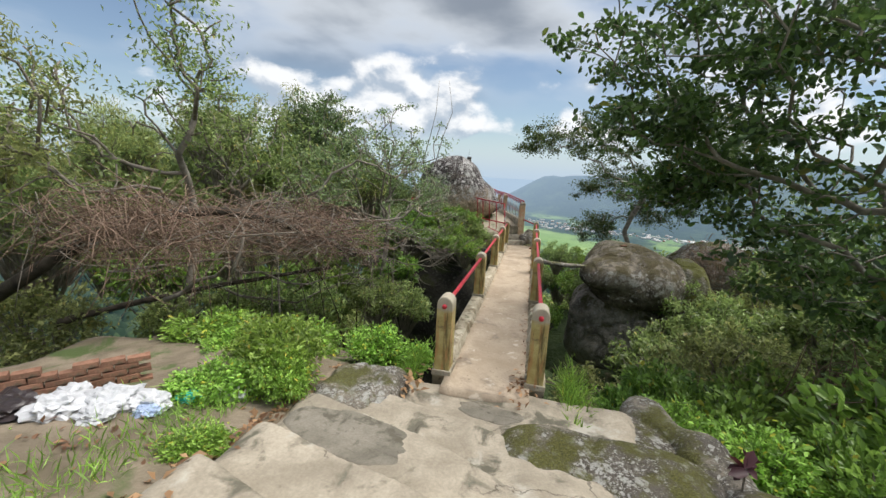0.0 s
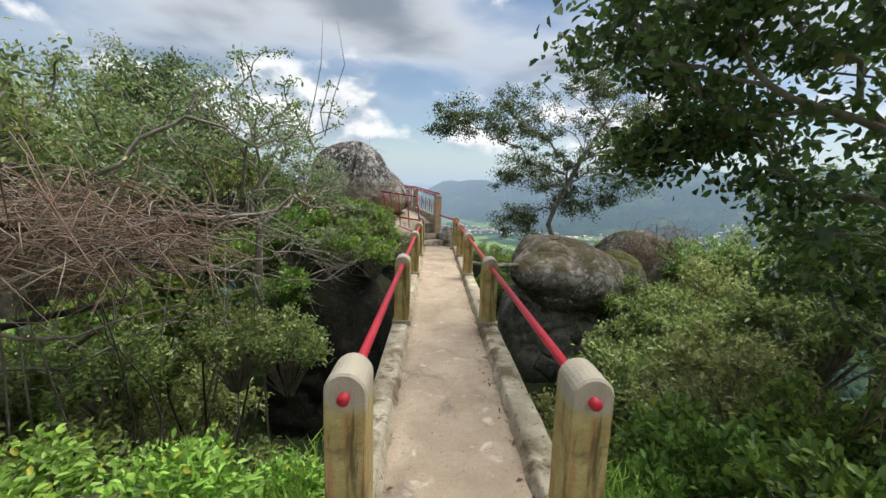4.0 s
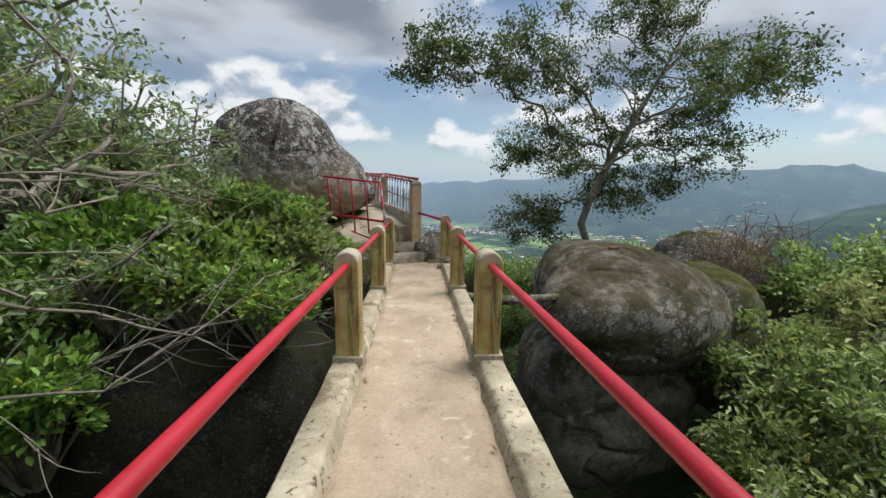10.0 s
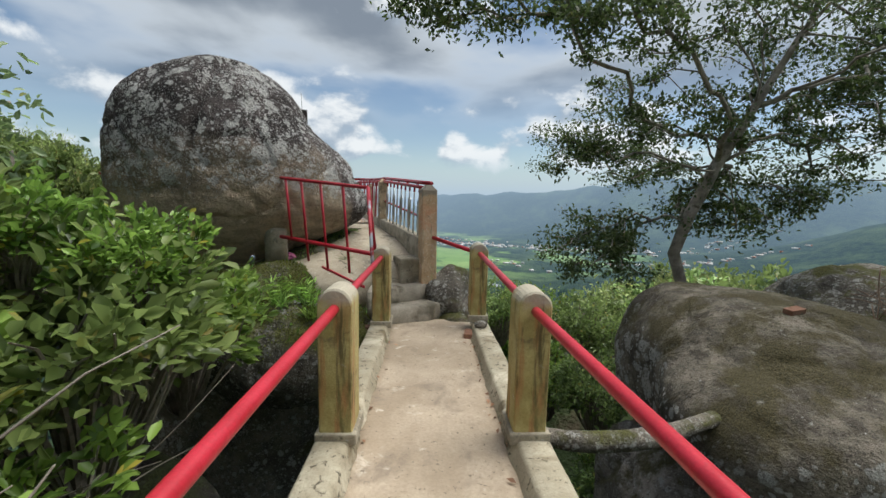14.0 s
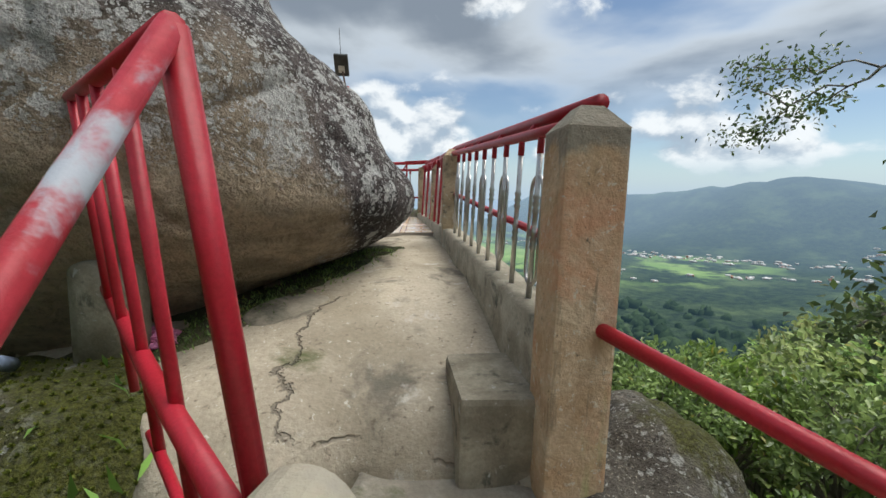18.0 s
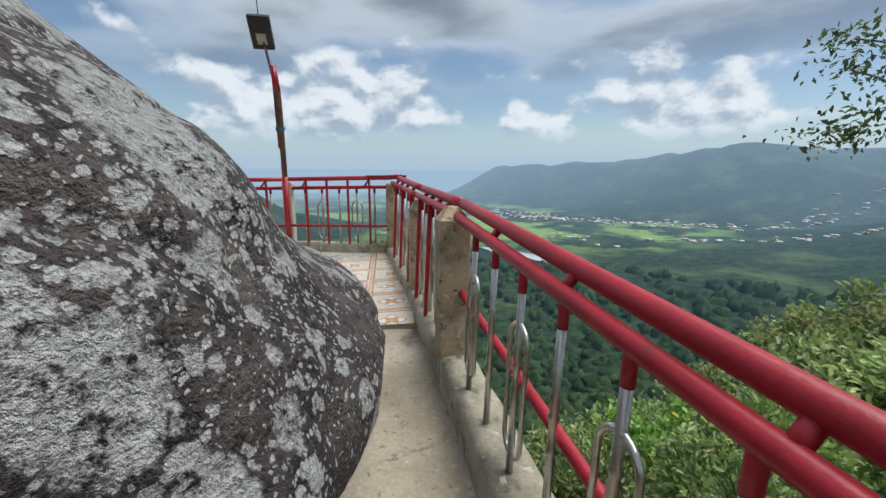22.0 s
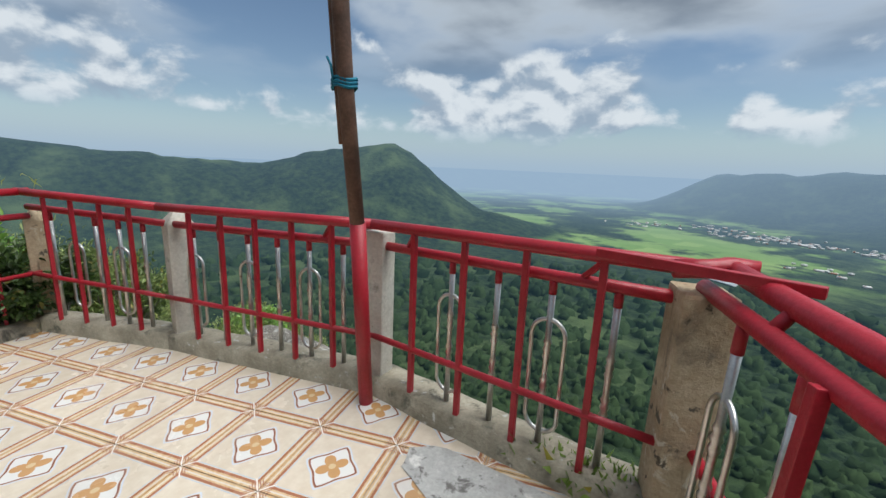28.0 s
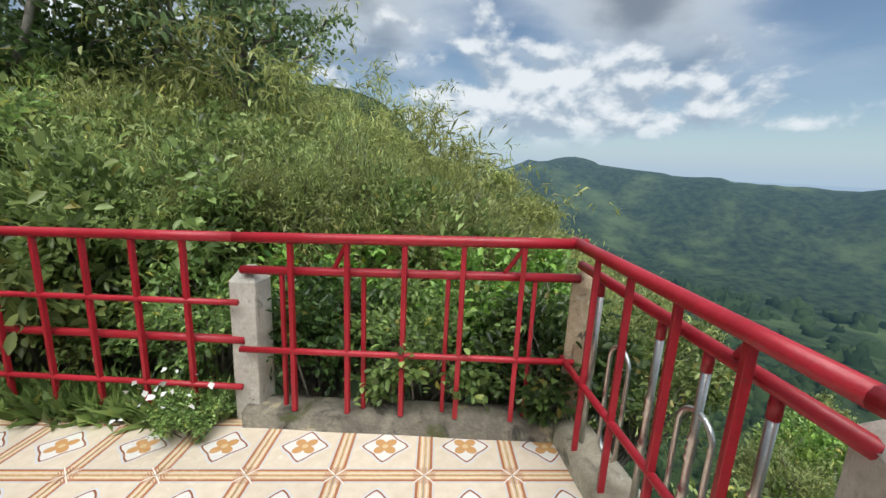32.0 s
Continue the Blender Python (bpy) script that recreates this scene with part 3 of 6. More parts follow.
rock("boulder", ROCK, [((-3.52, 14.92, 2.04), (1.52, 1.34, 1.76), 2.35), ((-2.92, 15.14, 1.80), (1.5, 1.42, 1.02), 2.2), ((-2.42, 15.64, 1.49), (1.26, 1.44, 0.53), 2.1)],
     "huge grey boulder spotted with white lichen beside the path", 0.03, 2, 0.30, 7, crack=(-3.27, 14.7, 2.25, 3.75, 0.09, 0.22), blocks=0.03)
rock("boulder", DARK_ROCK, [((4.2, 12.7, -0.66), (1.5, 2.0, 1.24), 2.5), ((3.35, 11.4, -0.50), (1.05, 0.92, 0.55), 2.5), ((5.0, 12.4, -0.85), (1.3, 1.5, 1.05), 2.5), ((4.2, 11.7, -1.0), (1.2, 0.95, 0.75), 2.4)],
     "dark domed boulder with pale lichen and a mossy top", 0.04, 5, 0.20, 6, blocks=0.04)
rock("boulder", GREY_ROCK, [((3.45, 12.3, -2.85), (1.25, 1.35, 1.75), 3.2), ((4.6, 12.6, -2.9), (1.3, 1.4, 1.6), 3.0)],
     "smooth grey block of rock under the domed boulder", 0.05, 6, 0.25, 6, blocks=0.10)
rock("boulder", MOSSY, [((6.35, 12.6, -1.2), (0.75, 1.3, 1.35), 2.6), ((6.8, 12.3, -2.0), (0.9, 1.3, 1.2), 2.6)],
     "sloping slab of rock covered with yellow-green moss", 0.05, 8, 0.25, 6, blocks=0.05)
rock("boulder", PALE_ROCK, [((-4.85, 20.12, 0.15), (0.72, 0.34, 0.86), 3.0), ((-4.35, 20.2, -0.1), (0.55, 0.36, 0.85), 2.8)],
     "pale flat-topped rock outside the lookout railing", 0.03, 9, 0.2, 5, blocks=0.06)
rock("boulder", MOSS_ROCK, [((8.2, 15.0, -1.1), (1.9, 1.6, 1.7), 2.4)], "brown boulder in the undergrowth behind the dark one", 0.06, 7, blocks=0.1)
rock("rock_ledge", MOSS_ROCK, [((-3.15, 16.9, -3.2), (3.1, 2.9, 3.55), 4.0), ((-0.35, 14.9, -2.6), (0.9, 1.35, 2.9), 3.0), ((-3.0, 14.3, -2.6), (1.9, 1.5, 3.05), 3.0)],
     "rock outcrop that carries the steps and the lookout", 0.02, 9, 0.25, 6, kind="structure", blocks=0.05)
rock("cliff_rock", BLACK_ROCK, [((-2.9, 9.9, -3.3), (1.75, 1.6, 3.15), 3.6)], "black rock face in the shaded gap beside the bridge", 0.05, 11, 0.3, 5, blocks=0.15)
rock("bank_rock", MOSS_ROCK, [((1.30, 0.20, -0.10), (1.0, 0.62, 0.30), 3.6), ((1.25, -0.75, 0.05), (1.1, 0.62, 0.40), 3.6)], "flat mossy rock shelf at the foot of the bridge", 0.05, 13, 0.3, 5, blocks=0.05)
rock("bank_rock", MOSS_ROCK, [((-1.45, 0.0, 0.10), (0.52, 0.66, 0.34), 3.2)], "flat pale rock beside the bridge end", 0.07, 15, 0.3, 5, blocks=0.05)
rock("bank_rock", MOSS_ROCK, [((2.0, 0.75, -0.15), (0.32, 0.55, 0.40), 2.6), ((2.35, -0.2, -0.10), (0.36, 0.75, 0.45), 2.6), ((2.5, -1.5, 0.1), (0.45, 0.9, 0.5), 2.6)], "long rounded grey rock along the edge of the bank", 0.06, 17, 0.3, 5, blocks=0.05)
rock("bank_rock", MOSS_ROCK, [((0.20, 13.92, -0.28), (0.36, 0.42, 0.80), 2.8), ((0.42, 13.55, -0.52), (0.30, 0.52, 0.62), 2.6), ((0.45, 14.35, -0.30), (0.40, 0.55, 0.90), 2.6)], "lichened rock below the foot of the railing", 0.08, 19, 0.25, 6, blocks=0.09)
rock("bank_rock", MOSSY, [((-1.95, 12.95, -0.25), (1.1, 0.75, 0.68), 2.6), ((-1.15, 13.05, -0.35), (0.42, 0.5, 0.62), 2.6), ((-2.45, 13.75, -0.05), (0.95, 0.6, 0.78), 2.8)], "mossy rock below the leaning gate panel", 0.07, 21, 0.3, 5, blocks=0.05)


# ---- slabs ----
def slab(name, material, nx, ny, place, thick, smooth=False):
    """A slab whose top is place(u, v) -> (x, y, z), u and v from 0 to 1, with sides that go down by thick."""
    us, vs = np.linspace(0, 1, nx), np.linspace(0, 1, ny)
    top = np.array([place(u, v) for v in vs for u in us], float)
    low = top - (0, 0, thick)
    verts = np.vstack([top, low])
    n = nx * ny
    faces = [(j * nx + i, j * nx + i + 1, (j + 1) * nx + i + 1, (j + 1) * nx + i) for j in range(ny - 1) for i in range(nx - 1)]
    faces += [(d + n, c + n, b + n, a + n) for a, b, c, d in list(faces)]
    edge = [j for j in range(nx)] + [j * nx + nx - 1 for j in range(1, ny)] + [(ny - 1) * nx + i for i in range(nx - 2, -1, -1)] + [j * nx for j in range(ny - 2, 0, -1)]
    faces += [(b, a, a + n, b + n) for a, b in zip(edge, edge[1:] + edge[:1])]
    return raw_mesh(name, verts, faces, material, smooth)


# ---- the bridge ----
bridge = thing("footbridge", "narrow concrete footbridge with yellow posts and red pipe rails", "bridge")
ob = slab("deck", CONCRETE, 9, 120, lambda u, v: (-0.55 + 1.1 * u, 0.35 + 13.1 * v, deck_top(0.35 + 13.1 * v) + 0.004 * noise.noise(Vector((u * 4, v * 40, 0)))), 0.22)
ob.parent = bridge
# across the kerb from the deck outwards: distance from its inner edge, drop below its top
KERB_SHAPE = ((-0.052, 0.118), (-0.030, 0.085), (-0.012, 0.03), (0.0, 0.008), (0.02, 0.0), (0.19, 0.0), (0.205, 0.012))
for sx in (-1, 1):
    def kerb_place(u, v, sx=sx):
        y = 0.75 + 12.2 * v
        wob = 0.006 * noise.noise(Vector((sx * 3, y * 2.3, u)))
        k = round(u * 6) if sx > 0 else 6 - round(u * 6)
        inner, drop = KERB_SHAPE[k]
        ragged = (0.022 * noise.noise(Vector((sx * 5, y * 4.1, 2.0))) + 0.012 * noise.noise(Vector((sx, y * 15, 4.0)))) if k < 2 else 0.0
        return (sx * (HALF - 0.105 + inner + ragged) + wob, y, kerb_top(y) - drop + 0.008 * noise.noise(Vector((u * 2, y * 3, sx))))
    ob = slab("kerb", KERB, 7, 170, kerb_place, 0.34)
    ob.parent = bridge


def lift(sx, y):
    """The last post towards the valley stands a little higher than its fellow."""
    return 0.05 * max(0.0, min(1.0, (y - 10.49) / 2.43)) if sx > 0 else 0.0


def bridge_post_mesh(seed, h=0.96):
    """A post with a rounded top that runs across the rail, a little worn."""
    bm = bmesh.new()
    w, d, n = 0.105, 0.125, 12
    prof = [(-w, -0.02), (w, -0.02), (w, h * 0.3), (w, h * 0.6), (w, h - 0.10)] + [(w * math.cos(math.pi * k / n), h - 0.10 + 0.10 * math.sin(math.pi * k / n)) for k in range(1, n)] + [(-w, h - 0.10), (-w, h * 0.6), (-w, h * 0.3)]
    rows = []
    for y, s in ((-d, 0.93), (-d + 0.012, 1.0), (0.0, 1.0), (d - 0.012, 1.0), (d, 0.93)):
        rows.append([bm.verts.new((x * s, y, z - (0.012 if s < 1 and z > h * 0.7 else 0))) for x, z in prof])
    k = len(prof)
    for a, b in zip(rows, rows[1:]):
        for i in range(k):
            j = (i + 1) % k
            bm.faces.new((a[i], a[j], b[j], b[i]))
    bm.faces.new(rows[0][::-1])
    bm.faces.new(rows[-1])
    bmesh.ops.recalc_face_normals(bm, faces=bm.faces)
    jitter(bm, 0.006, 7.0, seed)
    return bm


for i, y in enumerate(POST_Y):
    for sx in (-1, 1):
        tall = i == 0
        h = 0.96 + (0.10 if tall else 0)
        p = part("post", bridge_post_mesh(i * 2 + sx, h), POST, bridge, smooth=False)
        y += 0.13 if i == 4 and sx > 0 else 0.0
        p.location = (sx * POST_X, y, post_top(y) - h + 0.02 + lift(sx, y))
        bm = bmesh.new()
        box(bm, -0.13, 0.13, -0.15, 0.15, -0.02, 0.06, 0.012)
        jitter(bm, 0.006, 6, i + sx)
        f = part("foot", bm, OLD_CONCRETE, p)
        f.location = (0, 0, -0.01)
for sx in (-1, 1):
    ends = [POST_Y[0] - 0.16] + list(POST_Y[1:-1]) + [POST_Y[-1] + 0.1]
    for a, b in zip(ends, ends[1:]):
        bm = bmesh.new()
        tube(bm, [(sx * POST_X, a + (b - a) * k / 6, post_top(a + (b - a) * k / 6) - 0.105 + lift(sx, a + (b - a) * k / 6)) for k in range(7)], 0.030, 14)
        part("handrail", bm, RED, bridge, smooth=True)

# ---- steps and path ----
def fence_x(y):
    return -0.05 - 0.343 * (y - 13.95)


def step_slab(x0, x1, y0, y1, skew, z, seed):
    def place(u, v):
        x = x0 + (x1 - x0) * u
        y = y0 + (y1 - y0) * v + skew * (x - x0) * (1 - v)
        y += 0.16 * max(0.0, (u - 0.72) / 0.28) ** 2 * (1 - v)
        worn = 0.02 * noise.noise(Vector((x * 3, y * 3, seed))) - (0.018 if v < 0.08 else 0) - (0.03 if u > 0.95 else 0)
        return (x + 0.015 * noise.noise(Vector((y * 4, seed, 0))), y, z + worn)
    return tagged(slab("step", STEP_CONCRETE, 16, 12, place, 0.5), "worn cement step at the end of the bridge", "step", "steps up from the bridge", "structure")


step_slab(-0.72, 0.17, 13.11, 13.75, 0.36, 0.195, 1)
step_slab(-0.86, 0.05, 13.33, 14.05, 0.53, 0.40, 2)


def path_place(u, v):
    y = 13.55 + 3.93 * v
    left = -3.6 + 0.15 * math.sin(y * 2) + 1.85 * float(step(14.5, 13.6, y))
    right = fence_x(y) - 0.02
    x = left + (right - left) * u
    y2 = y + (0.36 * float(step(-1.25, -0.85, x)) + 0.10 * noise.noise(Vector((x * 2, 0, 5)))) * (1 - v) ** 3
    z = path_top(y) + 0.018 * noise.noise(Vector((x * 1.7, y * 1.7, 0))) + 0.006 * noise.noise(Vector((x * 7, y * 7, 3)))
    z -= 0.17 * max(0.0, 1 - v / 0.075) ** 1.8
    return (x, y2, z - 0.10 * max(0, -1.7 - x))


tagged(slab("path", PATH_CONCRETE, 40, 90, path_place, 0.9, True), "cracked cement path under the boulder", "path", kind="structure")
bm = bmesh.new()
box(bm, -0.17, 0.17, -0.24, 0.24, 0.25, 0.775, 0.03, pose(-0.36, 14.14, 0, 0, 0, 18))
jitter(bm, 0.015, 4, 3)
tagged(mesh_object("step_block", bm, OLD_CONCRETE), "rough concrete block beside the fence post", "block")


# ---- lookout floor of patterned tiles ----
F1, F2, F3, C, M, W1, B, N1, N2 = (-0.05, 13.95), (-1.01, 16.80), (-1.43, 18.02), (-2.06, 19.72), (-3.55, 19.84), (-5.16, 19.48), (-6.42, 19.06), (-6.13, 17.28), (-5.82, 15.30)
TILE, GRID_TURN, NODE = 0.425, 13.9, (-3.564, 19.424)
PLATFORM = [C, M, W1, B, N1, N2, (-3.6, 15.9), (-1.75, 17.40), (-1.22, 17.50)]


def tile_material():
    m = bpy.data.materials.new("patterned_tile")
    m.use_nodes = True
    g = Net(m.node_tree)
    at = g.add("ShaderNodeTexCoord").outputs["Object"]
    sep = g.add("ShaderNodeSeparateXYZ", Vector=at)
    x, y = sep.outputs[0], sep.outputs[1]
    ax, ay = g.math("ABSOLUTE", x), g.math("ABSOLUTE", y)
    far, near = g.math("MAXIMUM", ax, ay), g.math("MINIMUM", ax, ay)

    def line(v, at_, half):
        return g.math("LESS_THAN", g.math("ABSOLUTE", g.math("SUBTRACT", v, at_)), half)

    base = g.mix(g.ramp(g.noise(at, 14, 4, 0.6), 0.3, 0.7), (0.62, 0.52, 0.40), (0.69, 0.60, 0.48))
    strip = g.mix(g.ramp(g.noise(at, 60, 2, 0.5), 0.3, 0.7), (0.58, 0.37, 0.18), (0.66, 0.48, 0.28))
    border = g.math("GREATER_THAN", far, 0.187)
    col = g.mix(border, base, strip)
    col = g.mix(line(far, 0.180, 0.0065), col, (0.36, 0.15, 0.08))
    col = g.mix(line(far, 0.198, 0.004), col, (0.66, 0.58, 0.48))
    col = g.mix(line(far, 0.168, 0.002), col, (0.46, 0.52, 0.60))
    # corner knot of crossed strokes
    knot = g.math("GREATER_THAN", near, 0.160)
    stroke = g.math("GREATER_THAN", g.math("SINE", g.math("MULTIPLY", g.math("SUBTRACT", ax, ay), 420.0)), 0.1)
    col = g.mix(g.math("MULTIPLY", knot, stroke), col, (0.40, 0.20, 0.13))
    col = g.mix(g.math("MULTIPLY", knot, g.math("LESS_THAN", g.math("ABSOLUTE", g.math("SUBTRACT", ax, ay)), 0.004)), col, (0.80, 0.74, 0.66))
    # four-petalled flower in an ogee frame
    d = g.math("ADD", ax, ay)
    r = g.math("SQRT", g.math("ADD", g.math("MULTIPLY", x, x), g.math("MULTIPLY", y, y)))
    wave = g.math("MULTIPLY", g.math("COSINE", g.math("MULTIPLY", g.math("ARCTAN2", y, x), 4.0)), 0.016)
    f = g.math("SUBTRACT", g.math("ADD", g.math("MULTIPLY", d, 0.62), g.math("MULTIPLY", r, 0.38)), g.math("MULTIPLY", wave, 0.5))
    col = g.mix(line(f, 0.124, 0.004), col, (0.56, 0.60, 0.68))
    col = g.mix(g.math("LESS_THAN", f, 0.116), col, (0.26, 0.11, 0.07))
    col = g.mix(g.math("LESS_THAN", f, 0.105), col, (0.70, 0.67, 0.63))
    petal = g.math("ADD", 0.030, g.math("MULTIPLY", g.math("ABSOLUTE", g.math("SINE", g.math("MULTIPLY", g.math("ARCTAN2", y, x), 2.0))), 0.042))
    col = g.mix(g.math("LESS_THAN", r, petal), col, (0.52, 0.29, 0.12))
    col = g.mix(g.math("LESS_THAN", r, 0.016), col, (0.62, 0.45, 0.25))
    rnd = g.add("ShaderNodeObjectInfo").outputs["Random"]
    col = g.add("ShaderNodeHueSaturation", Color=col, Value=g.math("ADD", 0.92, g.math("MULTIPLY", rnd, 0.14))).outputs[0]
    dirt = g.ramp(g.noise(g.vmath("ADD", at, g.add("ShaderNodeObjectInfo").outputs["Location"]), 1.6, 6, 0.65), 0.52, 0.80)
    col = g.mix(g.math("MULTIPLY", dirt, 0.35), col, (0.34, 0.26, 0.18))
    ro = g.math("ADD", 0.22, g.math("MULTIPLY", dirt, 0.4))
    p = g.add("ShaderNodeBsdfPrincipled", Base_Color=col, Roughness=ro)
    g.add("ShaderNodeOutputMaterial", Surface=p.outputs[0])
    return m


TILES = tile_material()
GROUT = surface("grout", (0.30, 0.27, 0.23), (0.42, 0.38, 0.33), 6, 60, 0.95, 0.3)


def cut(poly, a, b):
    """The part of a convex polygon on the left of the line from a to b."""
    out = []
    side = [(b[0] - a[0]) * (p[1] - a[1]) - (b[1] - a[1]) * (p[0] - a[0]) for p in poly]
    for i, p in enumerate(poly):
        j = (i + 1) % len(poly)
        if side[i] >= 0:
            out.append(p)
        if side[i] * side[j] < 0:
            t = side[i] / (side[i] - side[j])
            out.append((p[0] + t * (poly[j][0] - p[0]), p[1] + t * (poly[j][1] - p[1])))
    return out


def prism(poly, low, high, inset=0.0):
    bm = bmesh.new()
    cx, cy = sum(p[0] for p in poly) / len(poly), sum(p[1] for p in poly) / len(poly)
    a = [bm.verts.new((p[0], p[1], low)) for p in poly]
    b = [bm.verts.new((p[0] - inset * (1 if p[0] > cx else -1), p[1] - inset * (1 if p[1] > cy else -1), high)) for p in poly]
    n = len(poly)
    for i in range(n):
        j = (i + 1) % n
        bm.faces.new((a[i], a[j], b[j], b[i]))
    bm.faces.new(b)
    bm.faces.new(a[::-1])
    bmesh.ops.recalc_face_normals(bm, faces=bm.faces)
    return bm


bm = bmesh.new()
low = [bm.verts.new((*p, floor_top(*p) - 0.5)) for p in PLATFORM]
top = [bm.verts.new((*p, floor_top(*p) - 0.006)) for p in PLATFORM]
for i in range(len(top)):
    j = (i + 1) % len(top)
    bm.faces.new((low[i], low[j], top[j], top[i]))
bm.faces.new(top)
bm.faces.new(low[::-1])
bmesh.ops.recalc_face_normals(bm, faces=bm.faces)
bmesh.ops.triangulate(bm, faces=bm.faces)
floor = tagged(mesh_object("floor", bm, GROUT), "lookout floor of cream tiles with brown flowers", "floor", kind="structure")
tilt = Matrix.Rotation(math.atan(0.045), 4, "X") @ Matrix.Rotation(-math.atan(0.028), 4, "Y")
whole = None
gt = radians(GRID_TURN)
for i in range(-10, 10):
    for j in range(-13, 5):
        lx, ly = (i + 0.5) * TILE, (j + 0.5) * TILE
        cx, cy = NODE[0] + lx * math.cos(gt) - ly * math.sin(gt), NODE[1] + lx * math.sin(gt) + ly * math.cos(gt)
        if cy < (14.9 if cx < -3.8 else 15.6 + (cx + 3.6) * 0.81):
            continue
        local = []
        for p in PLATFORM:
            dx, dy = p[0] - cx, p[1] - cy
            local.append((dx * math.cos(gt) + dy * math.sin(gt), -dx * math.sin(gt) + dy * math.cos(gt)))
        h = TILE / 2 - 0.002
        poly = [(-h, -h), (h, -h), (h, h), (-h, h)]
        for a, b in zip(local, local[1:] + local[:1]):
            if len(poly) > 2 and not (a == local[5] or a == local[6] or (a == local[7] and cx < -2.1)):
                poly = cut(poly, a, b)
        if len(poly) < 3:
            continue
        full = len(poly) == 4 and all(abs(abs(c) - h) < 1e-6 for p in poly for c in p)
        if full and whole is not None:
            ob = new("tile", whole)
        else:
            ob = mesh_object("tile", prism(poly, -0.012, 0.0, 0.0012 if full else 0.0), TILES)
            if full:
                whole = ob.data
        ob.matrix_world = Matrix.Translation((cx, cy, floor_top(cx, cy))) @ tilt @ Matrix.Rotation(gt, 4, "Z")
        ob.parent = floor
# a patch of bare cement at the foot of the railing
bm = bmesh.new()
r = bmesh.ops.create_circle(bm, cap_ends=True, segments=28, radius=1.0)
for k, v in enumerate(bm.verts):
    w = 1 + 0.22 * noise.noise(v.co * 2.2)
    x, y = -2.70 + 0.38 * w * v.co.x, min(19.52 + 0.17 * w * v.co.y + 0.02 * v.co.x, 19.63)
    v.co = Vector((x, y, floor_top(x, y) + 0.005))
tagged(mesh_object("cement_patch", bm, surface("grey_cement", (0.38, 0.37, 0.35), (0.52, 0.51, 0.48), 6, 60, 0.92, 0.6, [((0.15, 0.14, 0.13), 12, 0.54, 0.64), ((0.66, 0.64, 0.60), 7, 0.58, 0.68)])), "grey cement patch on the tiled floor", "patch", kind="structure")


# ---- railings ----
def up_at(p, h):
    return Vector((p[0], p[1], floor_top(*p) + h))


def bar(name, points, radius, material, parent, label="", sides=10):
    bm = bmesh.new()
    tube(bm, points, radius, sides)
    return part(name, bm, material, parent, label, True)


def square_bar(name, a, b, w, material, parent, label=""):
    a, b = Vector(a), Vector(b)
    bm = bmesh.new()
    L = (b - a).length
    box(bm, -w / 2, w / 2, -w / 2, w / 2, 0, L, 0.003)
    m = Matrix.Translation(a) @ (b - a).to_track_quat("Z", "Y").to_matrix().to_4x4()
    bmesh.ops.transform(bm, matrix=m, verts=bm.verts)
    return part(name, bm, material, parent, label)


def baluster(parent, foot, top, red_from, loop, lean=Vector((0, 0, 0)), across=Vector((1, 0, 0))):
    """A stainless bar with twisted collars, its upper end painted red; some carry a long steel loop."""
    foot, top = Vector(foot), Vector(top)
    L = (top - foot).length
    d = (top - foot) / L
    pts, rs = [foot], [0.015]
    for zone in (0.30, 0.52):
        for k in range(7):
            pts.append(foot + d * (zone * L + 0.016 * k))
            rs.append(0.0185 if k % 2 else 0.0125)
    pts.append(top)
    rs.append(0.015)
    b = bar("baluster", pts, rs, STEEL, parent, "twisted stainless steel baluster", 10)
    bar("red_end", [foot + d * (L * red_from), top], 0.0165, RAIL_RED, b, "red painted end")
    if loop:
        c = foot + d * (0.42 * L)
        w, hh = 0.072, 0.255
        ring = []
        for k in range(28):
            q = 2 * math.pi * k / 28
            sx, sz = math.cos(q), math.sin(q)
            ring.append(c + across * (w * sx) + d * (w * sz + (hh - w) * (1 if sz >= 0 else -1)))
        bm = bmesh.new()
        tube(bm, ring, 0.0095, 8, True)
        part("loop", bm, STEEL, b, "long stainless steel loop", True)
    return b


def kerb_wall(parent, a, b, ha, hb, za, zb, wide=0.2, out=0.0, material=OLD_CONCRETE):
    a2, b2 = Vector(a), Vector(b)
    d = (b2 - a2).normalized()
    n = Vector((-d.y, d.x))

    def place(u, v):
        p = a2.lerp(b2, v) + n * (wide * (u - 0.5) + out)
        z = ha + (hb - ha) * v
        s = Vector((p.x * 3, p.y * 3, 1.7))
        return (p.x + 0.012 * noise.noise(s), p.y + 0.012 * noise.noise(s + Vector((5, 0, 0))), z + 0.014 * noise.noise(s * 1.3) - (0.012 if u in (0.0, 1.0) else 0))
    ob = slab("kerb", material, 5, max(8, int((b2 - a2).length / 0.06)), place, max(ha - za, hb - zb))
    ob.parent = parent
    return ob


